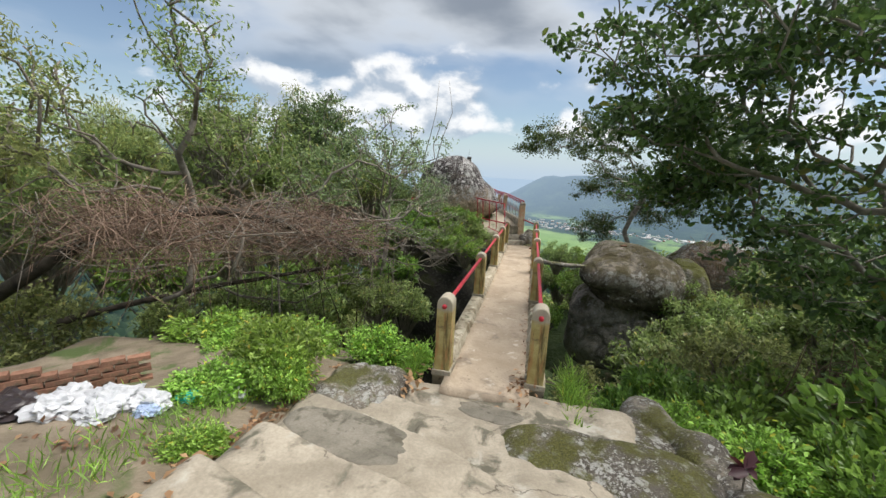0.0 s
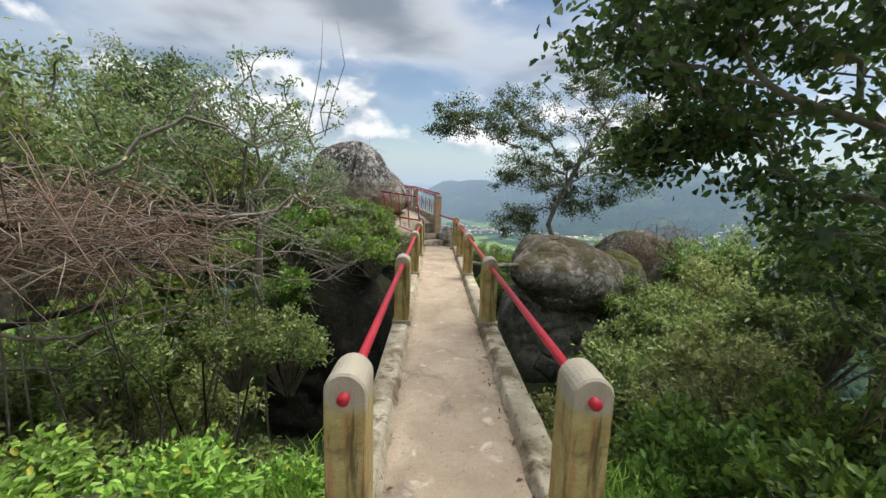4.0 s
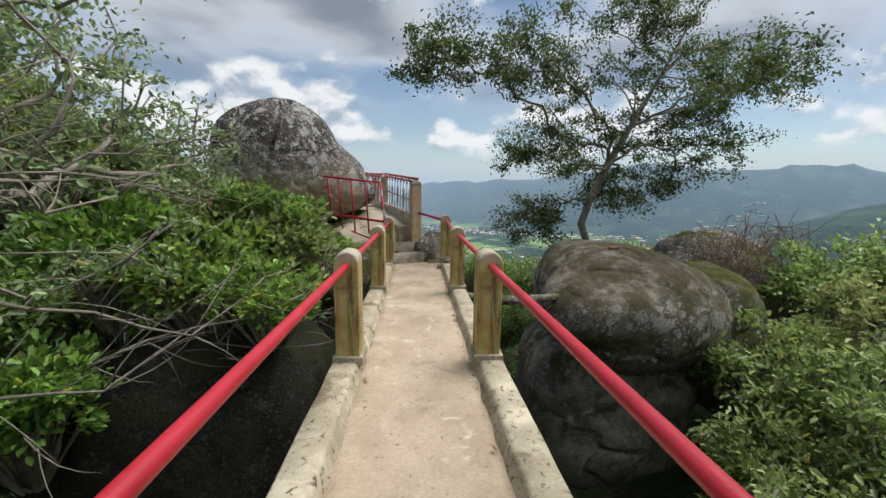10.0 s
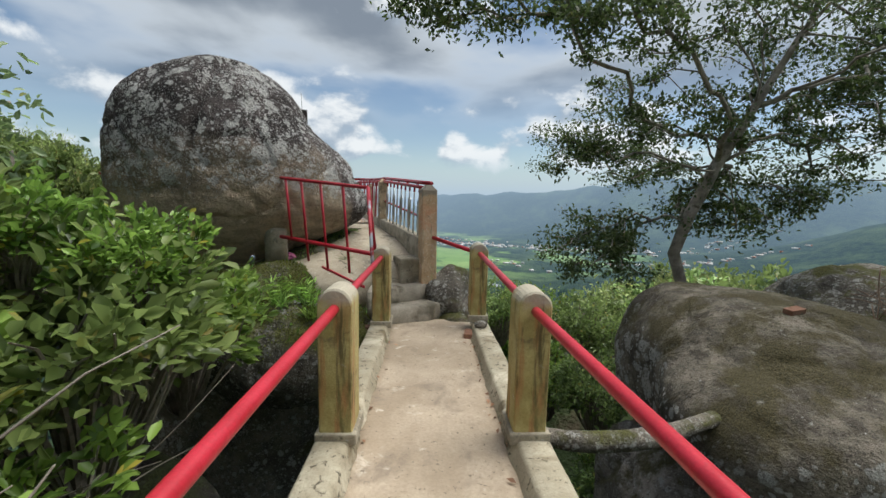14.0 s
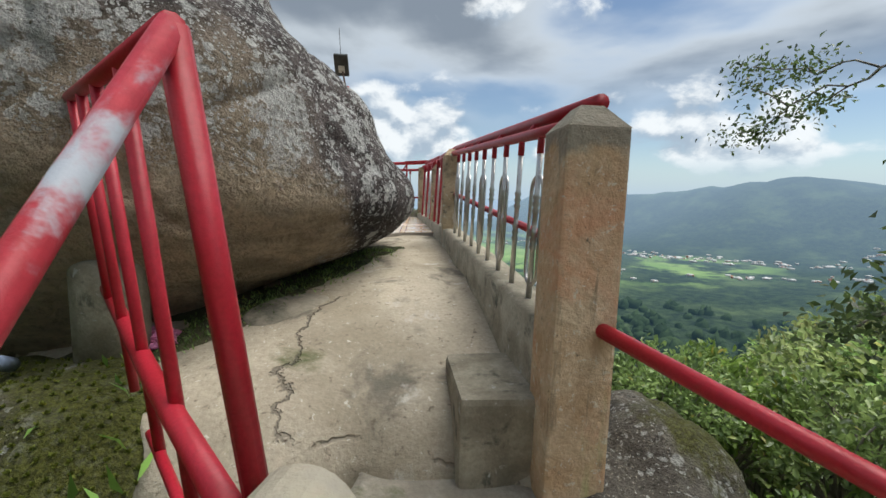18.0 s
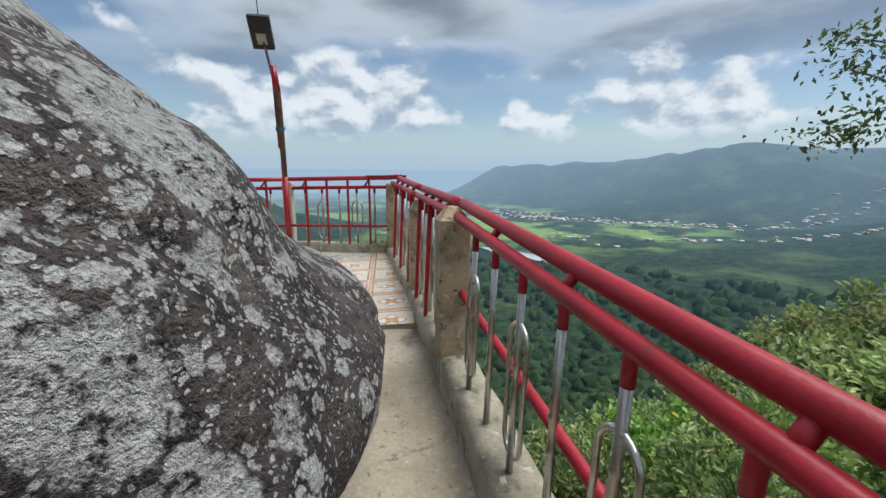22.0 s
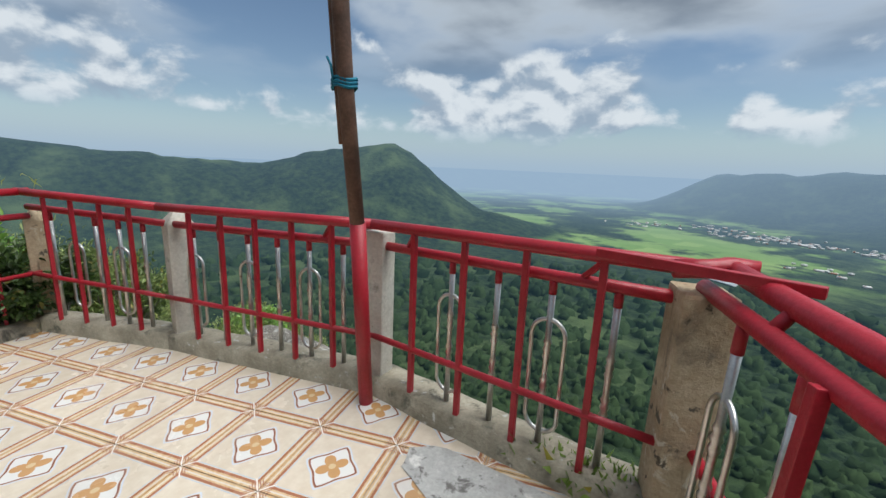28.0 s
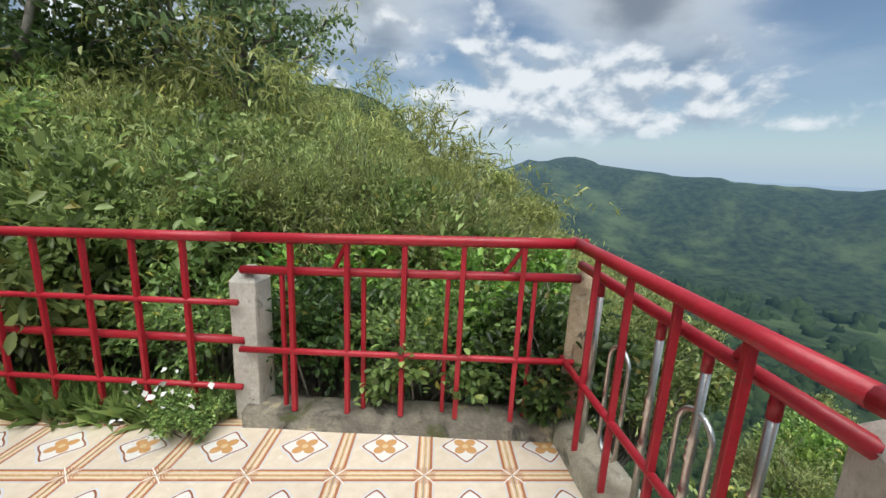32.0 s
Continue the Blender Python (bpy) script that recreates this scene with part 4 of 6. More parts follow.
def fence_post(p, z0, z1, material, label, w=0.08, cap=True, turn=17.0, foot=1.0):
    bm = bmesh.new()
    box(bm, -w, w, -w, w, 0, z1 - z0 - (0.07 if cap else 0), 0.012)
    for v in bm.verts:
        k = foot + (1 - foot) * max(0.0, v.co.z) / (z1 - z0)
        v.co.x *= k
        v.co.y *= k
    if cap:
        vs = box(bm, -w, w, -w, w, z1 - z0 - 0.075, z1 - z0, 0.0)
        for v in vs:
            if v.co.z > z1 - z0 - 0.01:
                v.co.x *= 0.35
                v.co.y *= 0.35
    jitter(bm, 0.009, 6.0, p[0])
    ob = mesh_object("fence_post", bm, material)
    ob.matrix_world = pose(p[0], p[1], z0, 0, 0, turn)
    return tagged(ob, label, "post", "posts of the railings")


# beside the path and along the valley side
def side_fence(a, b, kerb, top, upper, lower, count, label, red_bars, phase=0.0):
    """Kerb, steel balusters with loops, two thick red rails outside and a low one; each height is given at both ends."""
    fence = thing("fence", label, "fence", "railings round the lookout")
    a2, b2 = Vector(a), Vector(b)
    d = (b2 - a2).normalized()
    along, out = Vector((d.x, d.y, 0)), Vector((d.y, -d.x, 0))
    kerb_wall(fence, a, b, kerb[0], kerb[1], 0.3, 0.5)

    def at(t, h, off):
        p = a2.lerp(b2, t)
        return Vector((p.x, p.y, h[0] + (h[1] - h[0]) * t)) + out * off

    for k in range(1, count - (1 if phase else 0)):
        t = (k + phase) / count
        foot, head = at(t, kerb, -0.02), at(t, upper, 0.0)
        foot.z -= 0.01
        baluster(fence, foot, head, 0.88, (k % 2 == 0) != (phase > 0), across=along)
        if red_bars and k % 2:
            square_bar("upright", at(t - 0.3 / count, kerb, -0.07) - Vector((0, 0, 0.08)), at(t - 0.3 / count, upper, -0.03), 0.028, RAIL_RED, fence)
    for name, off, h, r in (("top_rail", 0.05, top, 0.031), ("upper_rail", 0.0, upper, 0.027), ("lower_rail", 0.025, lower, 0.021)):
        bar(name, [at(k / 6, h, off) for k in range(7)], r, RAIL_RED, fence)
    for k in range(1, 5):
        bar("stay", [at(k / 5, upper, 0.0), at(k / 5, top, 0.05)], 0.017, RAIL_RED, fence)
    return fence


side_fence(F1, F2, (1.06, 1.21), (1.885, 2.075), (1.815, 2.015), (1.345, 1.585), 11, "path railing of red pipes and steel balusters on a kerb", False, 0.53)
side_fence(F2, F3, (1.21, 1.22), (2.075, 2.10), (2.015, 2.04), (1.50, 1.51), 6, "red and steel railing between path and lookout", True)
side_fence(F3, C, (1.22, 1.25), (2.10, 2.165), (2.04, 2.09), (1.51, 1.54), 7, "red and steel railing along the valley side", True)
fence_post(F1, 0.35, 1.86, TALL_POST, "tall weathered concrete fence post stained orange", 0.112, foot=1.04)
fence_post((F2[0] - 0.015, F2[1]), 0.80, 2.065, FENCE_POST, "weathered cream concrete fence post with a worn rounded top", 0.085)
fence_post(F3, 0.90, 2.00, FENCE_POST, "weathered cream concrete fence post")
fence_post(C, 0.90, 2.08, FENCE_POST, "cream concrete corner post with a broken top", cap=False)
fence_post(M, 0.90, 2.08, WHITE_POST, "cream concrete post behind the lamp mast", 0.06, cap=False, turn=5)
fence_post((W1[0] + 0.01, W1[1] + 0.06), 0.85, 2.05, WHITE_POST, "pale concrete fence post with rubbed edges", turn=-12)
fence_post((B[0] - 0.05, B[1] + 0.05), 0.85, 1.97, FENCE_POST, "cream concrete corner post", turn=-10)
fence_post((N1[0] - 0.07, N1[1] - 0.01), 0.80, 1.86, WHITE_POST, "pale concrete post beside white flowers", turn=5)


RAIL_Z = {C: 2.16, M: 2.12, W1: 2.09, B: 2.12, N1: 2.05, N2: 1.98}


def lookout_fence(a, b, label, steel, kerb_h, inward=0.055, base=True, lows=(0.63,), second=0.12):
    """Kerb, steel balusters with loops behind, and the newer red frame of rails and square bars before it."""
    fence = thing("fence", label, "fence", "railings round the lookout")
    a2, b2 = Vector(a), Vector(b)
    d = (b2 - a2).normalized()
    n = Vector((-d.y, d.x))
    L = (b2 - a2).length

    def rail(t, drop, off):
        p = a2.lerp(b2, t) + n * off
        return Vector((p.x, p.y, RAIL_Z[a] + (RAIL_Z[b] - RAIL_Z[a]) * t - drop))

    if base:
        kerb_wall(fence, a, b, floor_top(*a) + kerb_h, floor_top(*b) + kerb_h, 0.6, 0.6, 0.20, -0.02, OLD_CONCRETE if steel else WORN_KERB)
    k = max(2, round(L / 0.24))
    for i in range(1, k):
        p = a2.lerp(b2, i / k)
        if steel:
            baluster(fence, up_at(p, kerb_h - 0.01), rail(i / k, second, 0), 0.90, i % 2 == 0, across=Vector((d.x, d.y, 0)))
        elif base and i % 2:
            square_bar("bar", up_at(p, kerb_h - 0.01), rail(i / k, second, 0), 0.022, RAIL_RED, fence)
    bar("mid_rail", [rail(t / 4, second, 0) for t in range(5)], 0.024, RAIL_RED, fence)
    bar("top_rail", [rail(t / 4, 0, inward) for t in range(5)], 0.028, RAIL_RED, fence)
    for low in lows:
        bar("low_rail", [rail(t / 4, low, inward) for t in range(5)], 0.017, RAIL_RED, fence)
    k = max(2, round(L / 0.29))
    for i in range(1, k):
        p = a2.lerp(b2, i / k) + n * inward
        square_bar("upright", up_at(p, -0.005 if steel or not base else kerb_h), rail(i / k, 0, inward), 0.026, RAIL_RED, fence)
        if i % 3 == 1 and base:
            square_bar("stay", rail(i / k, 0.02, inward), rail(i / k + 0.09 / L, second - 0.01, 0), 0.02, RAIL_RED, fence)
    return fence


lookout_fence(C, M, "red and steel railing in front of the view", True, 0.12)
lookout_fence(M, W1, "red and steel railing in front of the view", True, 0.12)
lookout_fence(W1, B, "red and steel railing toward the hillside corner", True, 0.12)
lookout_fence(B, N1, "red railing with square bars below the bamboo slope", False, 0.11, second=0.19)
lookout_fence(N1, N2, "red railing with three rails standing on the tiles", False, 0.0, base=False, lows=(0.36, 0.86), second=0.60)

brace = thing("fence_brace", "red bars that join the railings at the corner", "brace", "railings round the lookout")
bar("corner_rail", [(-1.935, 19.70, 2.17), (-2.0, 19.70, 2.172), (-2.06, 19.65, 2.165), (-2.15, 19.615, 2.157)], 0.030, RAIL_RED, brace)
square_bar("flat_bar", (-2.38, 19.635, 2.170), (-1.83, 19.47, 2.180), 0.03, RAIL_RED, brace)

# ---- lamp mast ----
mast = thing("lamp_post", "rusty pipe mast with a small solar lamp tied to the railing", "lamp post")
mx, my = -3.515, 19.70
mz = floor_top(mx, my)
bar("lower_pole", [(mx, my, mz), (-3.44, 19.56, mz + 1.03)], 0.038, RAIL_RED, mast, "red painted foot of the mast", 14)
bar("pole", [(-3.446, 19.57, mz + 0.97), (-3.375, 19.425, mz + 1.61), (-3.36, 19.38, mz + 2.0), (-3.375, 19.345, mz + 2.25)], 0.034, RUSTY, mast, "", 12)
bar("red_wrap", [(-3.362, 19.37, mz + 2.04), (-3.385, 19.34, mz + 2.32)], 0.040, RAIL_RED, mast, "red cloth wrapped round the pole")
bar("arm", [(-3.43, 19.46, mz + 1.38), (-3.415, 19.41, mz + 1.75), (-3.40, 19.36, mz + 2.2), (-3.455, 19.30, mz + 2.60)], 0.016, RUSTY, mast)
bm = bmesh.new()
box(bm, -0.12, 0.12, -0.035, 0.035, -0.18, 0.18, 0.012, pose(-3.455, 19.27, mz + 2.66, 35, 0, 15))
DARK_METAL = surface("dark_metal", (0.02, 0.022, 0.02), (0.05, 0.05, 0.045), 8, 60, 0.5, 0.1)
lamp = part("lamp_head", bm, DARK_METAL, mast, "dark solar lamp head")
bm = bmesh.new()
box(bm, -0.055, 0.055, -0.042, -0.036, -0.12, 0.0, 0.002, pose(-3.455, 19.27, mz + 2.66, 35, 0, 15))
part("lens", bm, WHITE_POST, lamp, "pale lamp lens")
bar("antenna", [(-3.46, 19.25, mz + 2.75), (-3.47, 19.22, mz + 3.25)], 0.005, DARK_METAL, mast)
BLUE_CORD = surface("blue_cord", (0.01, 0.14, 0.22), (0.02, 0.22, 0.34), 20, 90, 0.7, 0.3)
bm = bmesh.new()
for q in range(3):
    tube(bm, [(-3.39 + 0.052 * math.cos(a), 19.435 + 0.045 * math.sin(a), mz + 1.60 + 0.014 * q + 0.006 * math.sin(3 * a)) for a in (2 * math.pi * k / 14 for k in range(14))], 0.007, 6, True)
tube(bm, [(-3.40, 19.385, mz + 1.62), (-3.385, 19.36, mz + 1.67), (-3.40, 19.355, mz + 1.70)], 0.005, 6)
part("cord", bm, BLUE_CORD, mast, "knotted blue cord", True)

# ---- leaning red gate, stump and end rails ----
gate = thing("gate_panel", "red welded gate panel leaning beside the bridge end", "gate")
tl, tr = Vector((-2.36, 13.98, 1.93)), Vector((-0.79, 12.98, 1.78))
dn = Vector((0.06, 0.05, -1.0))
bar("top_bar", [tl, tr], 0.022, RED, gate)
for t, L in ((0.19, 0.84), (0.36, 1.13), (0.56, 1.20), (0.775, 1.15)):
    p = tl.lerp(tr, t)
    bar("upright", [p, p + dn * L], 0.017, RED, gate)
bar("upright", [tr, tr + Vector((0.08, 0.05, -0.80))], 0.024, RED, gate)
GREY_RED = surface("worn_red", (0.40, 0.02, 0.03), (0.50, 0.04, 0.06), 3, 60, 0.5, 0.2, [((0.42, 0.44, 0.48), 4, 0.46, 0.56)])
bar("brace", [tr, tr + Vector((0.15, -0.68, -0.865))], 0.021, GREY_RED, gate, "brace with paint worn to grey metal")
bar("lower_bar", [(-1.50, 13.53, 0.69), (-0.86, 13.14, 0.50)], 0.018, RED, gate)
bm = bmesh.new()
bmesh.ops.create_cone(bm, cap_ends=True, segments=18, radius1=0.17, radius2=0.155, depth=0.62)
top = [v for v in bm.verts if v.co.z > 0]
r = bmesh.ops.bevel(bm, geom=[e for e in bm.edges if all(v.co.z > 0 for v in e.verts)], offset=0.07, segments=4, affect="EDGES", profile=0.5)
jitter(bm, 0.02, 5, 2)
ob = mesh_object("stump_post", bm, OLD_CONCRETE, True)
ob.location = (-2.33, 14.10, 0.88)
tagged(ob, "short round-topped concrete post among grass", "post")
for name, pts in (("end_rail", [(-0.61, 12.92, 0.95), (-1.2, 13.30, 0.99), (-2.26, 14.02, 1.06)]), ("end_rail", [(0.61, 13.05, 0.985), (0.35, 13.44, 1.03), (0.0, 13.92, 1.10)])):
    bm = bmesh.new()
    tube(bm, pts, 0.028, 12)
    tagged(mesh_object(name, bm, RED, True), "red pipe rail from the last bridge post", "rail", "end rails of the bridge")


# ---- bank before the bridge ----
def bank_place(u, v):
    x, y = -2.1 + 4.3 * u, -7.0 + 7.55 * v
    d = y + 0.30 * x + 0.10 * noise.noise(Vector((x, y, 3)))
    ramp = 0.22 + 0.235 * max(0.0, 0.1 - d)
    k = math.floor(ramp / 0.17)
    f = ramp / 0.17 - k
    tread = 0.17 * (k + float(step(0.86, 0.99, f)))
    left = float(step(0.55, 0.05, x))
    z = ramp * (1 - left) + tread * left + 0.03 * noise.noise(Vector((x * 1.3, y * 1.3, 0))) + 0.012 * noise.noise(Vector((x * 6, y * 6, 0)))
    z -= 0.5 * float(step(1.5, 2.2, abs(x + 0.05))) ** 2
    return (x + 0.08 * noise.noise(Vector((0, y * 1.5, 7))), y, z)


BANK = surface("bank_cement", (0.26, 0.225, 0.17), (0.44, 0.385, 0.30), 2.2, 40, 0.92, 0.8, [((0.12, 0.11, 0.08), 2.6, 0.52, 0.66), ((0.42, 0.39, 0.33), 1.5, 0.58, 0.68)], cracks=0.9)
TREAD_CEMENT = surface("dark_cement", (0.15, 0.135, 0.105), (0.25, 0.225, 0.18), 3, 50, 0.85, 0.6, [((0.10, 0.09, 0.065), 5, 0.52, 0.66)])
bank_steps = tagged(slab("bank_steps", BANK, 130, 260, bank_place, 0.7, True), "worn rock and cement steps down to the bridge", "steps", kind="structure")


def tread_fill(cx, cy, long, wide, turn, seed):
    """A darker cement fill on a tread, with a ragged outline."""
    rim = []
    for k in range(40):
        q = 2 * math.pi * k / 40
        c, d = math.cos(q), math.sin(q)
        r = 1 / (abs(c) ** 3.2 + abs(d) ** 3.2) ** (1 / 3.2) * (1 + 0.16 * noise.noise(Vector((c * 2.2, d * 2.2, seed))))
        lx, ly = long * r * c, wide * r * d
        t = radians(turn)
        rim.append((cx + lx * math.cos(t) - ly * math.sin(t), cy + lx * math.sin(t) + ly * math.cos(t)))

    def place(u, v):
        k = u * 39.999
        a, b = rim[int(k) % 40], rim[(int(k) + 1) % 40]
        f = k - int(k)
        x, y = (cx + (a[i] * (1 - f) + b[i] * f - c) * v for i, c in ((0, cx), (1, cy)))
        return (x, y, bank_place((x + 2.1) / 4.3, (y + 7.0) / 7.55)[2] + 0.006 - 0.02 * (v > 0.99))
    ob = slab("tread", TREAD_CEMENT, 41, 14, place, 0.02, True)
    ob.parent = bank_steps


for cx, cy, long, wide, turn in ((-0.95, 0.02, 0.42, 0.11, -14), (-1.05, -0.60, 0.52, 0.17, -14), (-1.1, -1.30, 0.62, 0.20, -16), (-1.15, -2.05, 0.66, 0.24, -16), (0.1, 0.05, 0.40, 0.16, -20)):
    tread_fill(cx, cy, long, wide, turn, cx * 7 + cy)


# ---- plants ----
def leaf_arrays(rng, points, size, aspect=0.45, up=0.7, heading=None, vary=0.35, fold=0.12, droop=0.1, wide=False):
    """Vertices and faces of one folded leaf at every point."""
    n = len(points)
    a = rng.normal(size=(n, 3))
    if heading is not None:
        a = a * 0.55 + heading
    a /= np.linalg.norm(a, axis=1)[:, None] + 1e-9
    w = rng.normal(size=(n, 3)) * 0.6 + (0, 0, up)
    s = np.cross(w, a)
    s /= np.linalg.norm(s, axis=1)[:, None] + 1e-9
    nrm = np.cross(a, s)
    L = (size * (1 + vary * (rng.random(n) * 2 - 1)))[:, None]
    W = L * aspect * 0.5
    p = np.asarray(points)
    base, tip = p, p + a * L - nrm * L * droop
    if not wide:
        v = np.stack([base, p + a * L * 0.45 + s * W + nrm * L * fold, tip, p + a * L * 0.45 - s * W + nrm * L * fold], 1)
        f = np.arange(n)[:, None] * 4 + np.array([[0, 1, 2, 3]])
        return v.reshape(-1, 3), f
    v = np.stack([base, p + a * L * 0.30 + s * W * 0.8 + nrm * L * fold, p + a * L * 0.70 + s * W + nrm * L * fold * 0.8, tip,
                  p + a * L * 0.70 - s * W + nrm * L * fold * 0.8, p + a * L * 0.30 - s * W * 0.8 + nrm * L * fold], 1)
    f = (np.arange(n)[:, None, None] * 6 + np.array([[0, 1, 2, 3], [0, 3, 4, 5]])).reshape(-1, 4)
    return v.reshape(-1, 3), f


def in_ball(rng, n, shell=2.2):
    d = rng.normal(size=(n, 3))
    d /= np.linalg.norm(d, axis=1)[:, None]
    return d * (rng.random(n) ** (1 / shell))[:, None]


def bent(a, b, sag, rng, n=6):
    a, b = np.asarray(a, float), np.asarray(b, float)
    side = rng.normal(size=3) * 0.16 * np.linalg.norm(b - a)
    ts = np.linspace(0, 1, n)
    return [tuple(a + (b - a) * t + side * math.sin(math.pi * t) * 0.5 + np.array((0, 0, sag * math.sin(math.pi * t)))) for t in ts]


def tree(name, label, base, fork, lobes, limbs, leaf, material, seed, trunk=0.12, per=60, clump=0.35, aspect=0.45, wide=False, bark=None, up=0.7, flat=0.4, stem=None):
    """A tree grown towards its leaf clumps: each clump joins the nearest wood, limbs thicken towards the trunk; separate leaves, with gaps."""
    rng = np.random.default_rng(seed)
    bark = bark or BARK
    top = thing(name, label, "tree")
    line = [np.array(p, float) for p in (stem or bent(base, fork, 0.0, rng, 8))]
    heads = np.vstack([np.asarray(c) + in_ball(rng, n) * np.asarray(r) for c, r, n in lobes])
    heads = heads[np.argsort(np.linalg.norm(heads - line[-1], axis=1))]
    room = len(line) + len(heads) * 8
    at, run, parent, used = np.zeros((room, 3)), np.zeros(room), np.full(room, -1), len(line)
    at[:used] = line
    parent[1:used] = np.arange(used - 1)
    run[:used] = np.r_[0, np.cumsum([np.linalg.norm(b - a) for a, b in zip(line, line[1:])])]
    first = max(1, len(line) // 2)
    for h in heads:
        cost = np.linalg.norm(at[first:used] - h, axis=1) + 0.42 * run[first:used] + 0.5 * np.maximum(at[first:used, 2] - h[2], 0)
        k = first + int(np.argmin(cost))
        way = h - at[k]
        L = np.linalg.norm(way)
        n = int(np.clip(L / 0.28, 2, 8))
        side = rng.normal(size=3) * 0.16 * L
        for i in range(1, n + 1):
            q = i / n
            at[used] = (h - way * (1 - q)) + side * math.sin(math.pi * q) * 0.6 + (0, 0, 0.10 * L * math.sin(math.pi * q)) + rng.normal(size=3) * 0.025 * L * (q < 1)
            parent[used] = k if i == 1 else used - 1
            run[used] = run[parent[used]] + L / n
            used += 1
    kids = [[] for _ in range(used)]
    for k in range(used - 1, -1, -1):
        if parent[k] >= 0:
            kids[parent[k]].append(k)
    tips = np.array([0.0 if c else 1.0 for c in kids])
    for k in range(used - 1, 0, -1):
        tips[parent[k]] += tips[k]
    wood = 0.006 + (trunk - 0.006) * (tips / tips[0]) ** 0.5
    rest = bmesh.new()
    starts = [(0, 0)]
    while starts:
        root, k = starts.pop()
        strand = [root] if root != k else []
        while True:
            strand.append(k)
            if not kids[k]:
                break
            order = sorted(kids[k], key=lambda c: -tips[c])
            starts += [(k, c) for c in order[1:]]
            k = order[0]
        if len(strand) < 2:
            continue
        rs = [float(wood[j]) for j in strand]
        if root != strand[1]:
            rs[0] = min(rs[0], rs[1] * 1.15)
        big = 0 in strand or rs[1] > trunk * 0.26
        bm = bmesh.new() if big else rest
        tube(bm, [tuple(at[j]) for j in strand], rs, 8 if big else 4)
        if big:
            part("trunk" if strand[0] == 0 else "limb", bm, bark, top, smooth=True)
    part("branchwork", rest, bark, top, smooth=True)["kind"] = "stuff"
    n = len(heads) * per
    pts = np.repeat(heads, per, 0) + rng.normal(size=(n, 3)) * clump * np.array((1, 1, flat)) * (0.45 + 0.9 * rng.random((len(heads), 1)).repeat(per, 0))
    v, f = leaf_arrays(rng, pts, leaf, aspect, up, wide=wide)
    ob = raw_mesh("crown", v, f, material)
    ob.parent = top
    ob["kind"] = "stuff"
    return top


def bush_mesh(name, seed, count, leaf, material, aspect=0.45, heading_up=0.0, clumps=26, clump=0.26, wide=False, squash=0.9, droop=0.1, spike=0.5, up=1.3):
    """A bush of radius one: leaves in clumps, more of them outside."""
    rng = np.random.default_rng(seed)
    heads = in_ball(rng, clumps, 3.2) * (0.90, 0.90, 0.88 * squash)
    heads[:, 2] = np.abs(heads[:, 2] + 0.15) - 0.15
    pts = heads[rng.integers(0, clumps, count)] + rng.normal(size=(count, 3)) * clump
    way = (pts / (np.linalg.norm(pts, axis=1)[:, None] + 1e-6) + (0, 0, heading_up)) * spike
    v, f = leaf_arrays(rng, pts, leaf, aspect, up, way, wide=wide, droop=droop)
    me_ob = raw_mesh(name, v, f, material)
    me = me_ob.data
    bpy.data.objects.remove(me_ob)
    bm = bmesh.new()
    for h in heads:
        tube(bm, bent((h[0] * 0.15, h[1] * 0.15, -1.0), h, 0.1, rng, 5), [0.022, 0.018, 0.014, 0.010, 0.006], 4)
    st = bpy.data.meshes.new("stems")
    bm.to_mesh(st)
    bm.free()
    st.materials.append(BARK)
    return me, st


def plant(meshes, at, size, turn, name, label, group):
    me, st = meshes
    top = thing(name, label, "bush", group, at)
    top.rotation_euler, top.scale = (0, 0, turn), size
    for n, data in (("foliage", me), ("branchwork", st)):
        ob = new(n, data)
        ob.parent = top
        ob["kind"] = "stuff"
    return top


LEAF_BAMBOO = leaf_material("leaf_bamboo", (0.165, 0.21, 0.055), (0.40, 0.43, 0.15), 0.5)
LEAF_FERN = leaf_material("leaf_fern", (0.12, 0.23, 0.03), (0.30, 0.48, 0.09), 0.45)
DRY = surface("dry_twig", (0.16, 0.10, 0.07), (0.32, 0.23, 0.17), 6, 50, 0.95, 0.4)

GREY_TWIG = surface("grey_twig", (0.17, 0.15, 0.12), (0.34, 0.30, 0.25), 6, 50, 0.92, 0.5)
PALE_BARK = surface("pale_bark", (0.20, 0.175, 0.14), (0.42, 0.38, 0.32), 5, 60, 0.92, 0.7, [((0.10, 0.085, 0.06), 7, 0.56, 0.68)])
tree("tree", "big dark broad-leaved tree leaning over the bridge end", (5.6, 2.2, -1.6), (5.1, 2.5, 2.7), [((3.9, 3.3, 5.4), (3.4, 2.7, 2.4), 185), ((2.7, 3.6, 4.1), (1.7, 1.6, 0.9), 44), ((4.9, 2.9, 2.2), (1.8, 1.6, 1.2), 50), ((5.6, 4.0, 1.5), (1.5, 1.5, 0.9), 44), ((2.9, 5.2, 2.75), (0.9, 0.5, 0.45), 14), ((3.7, 4.9, 3.2), (1.1, 0.7, 0.6), 34)],
     18, 0.13, LEAF_DARK, 3, 0.09, 46, 0.25, 0.55, True)
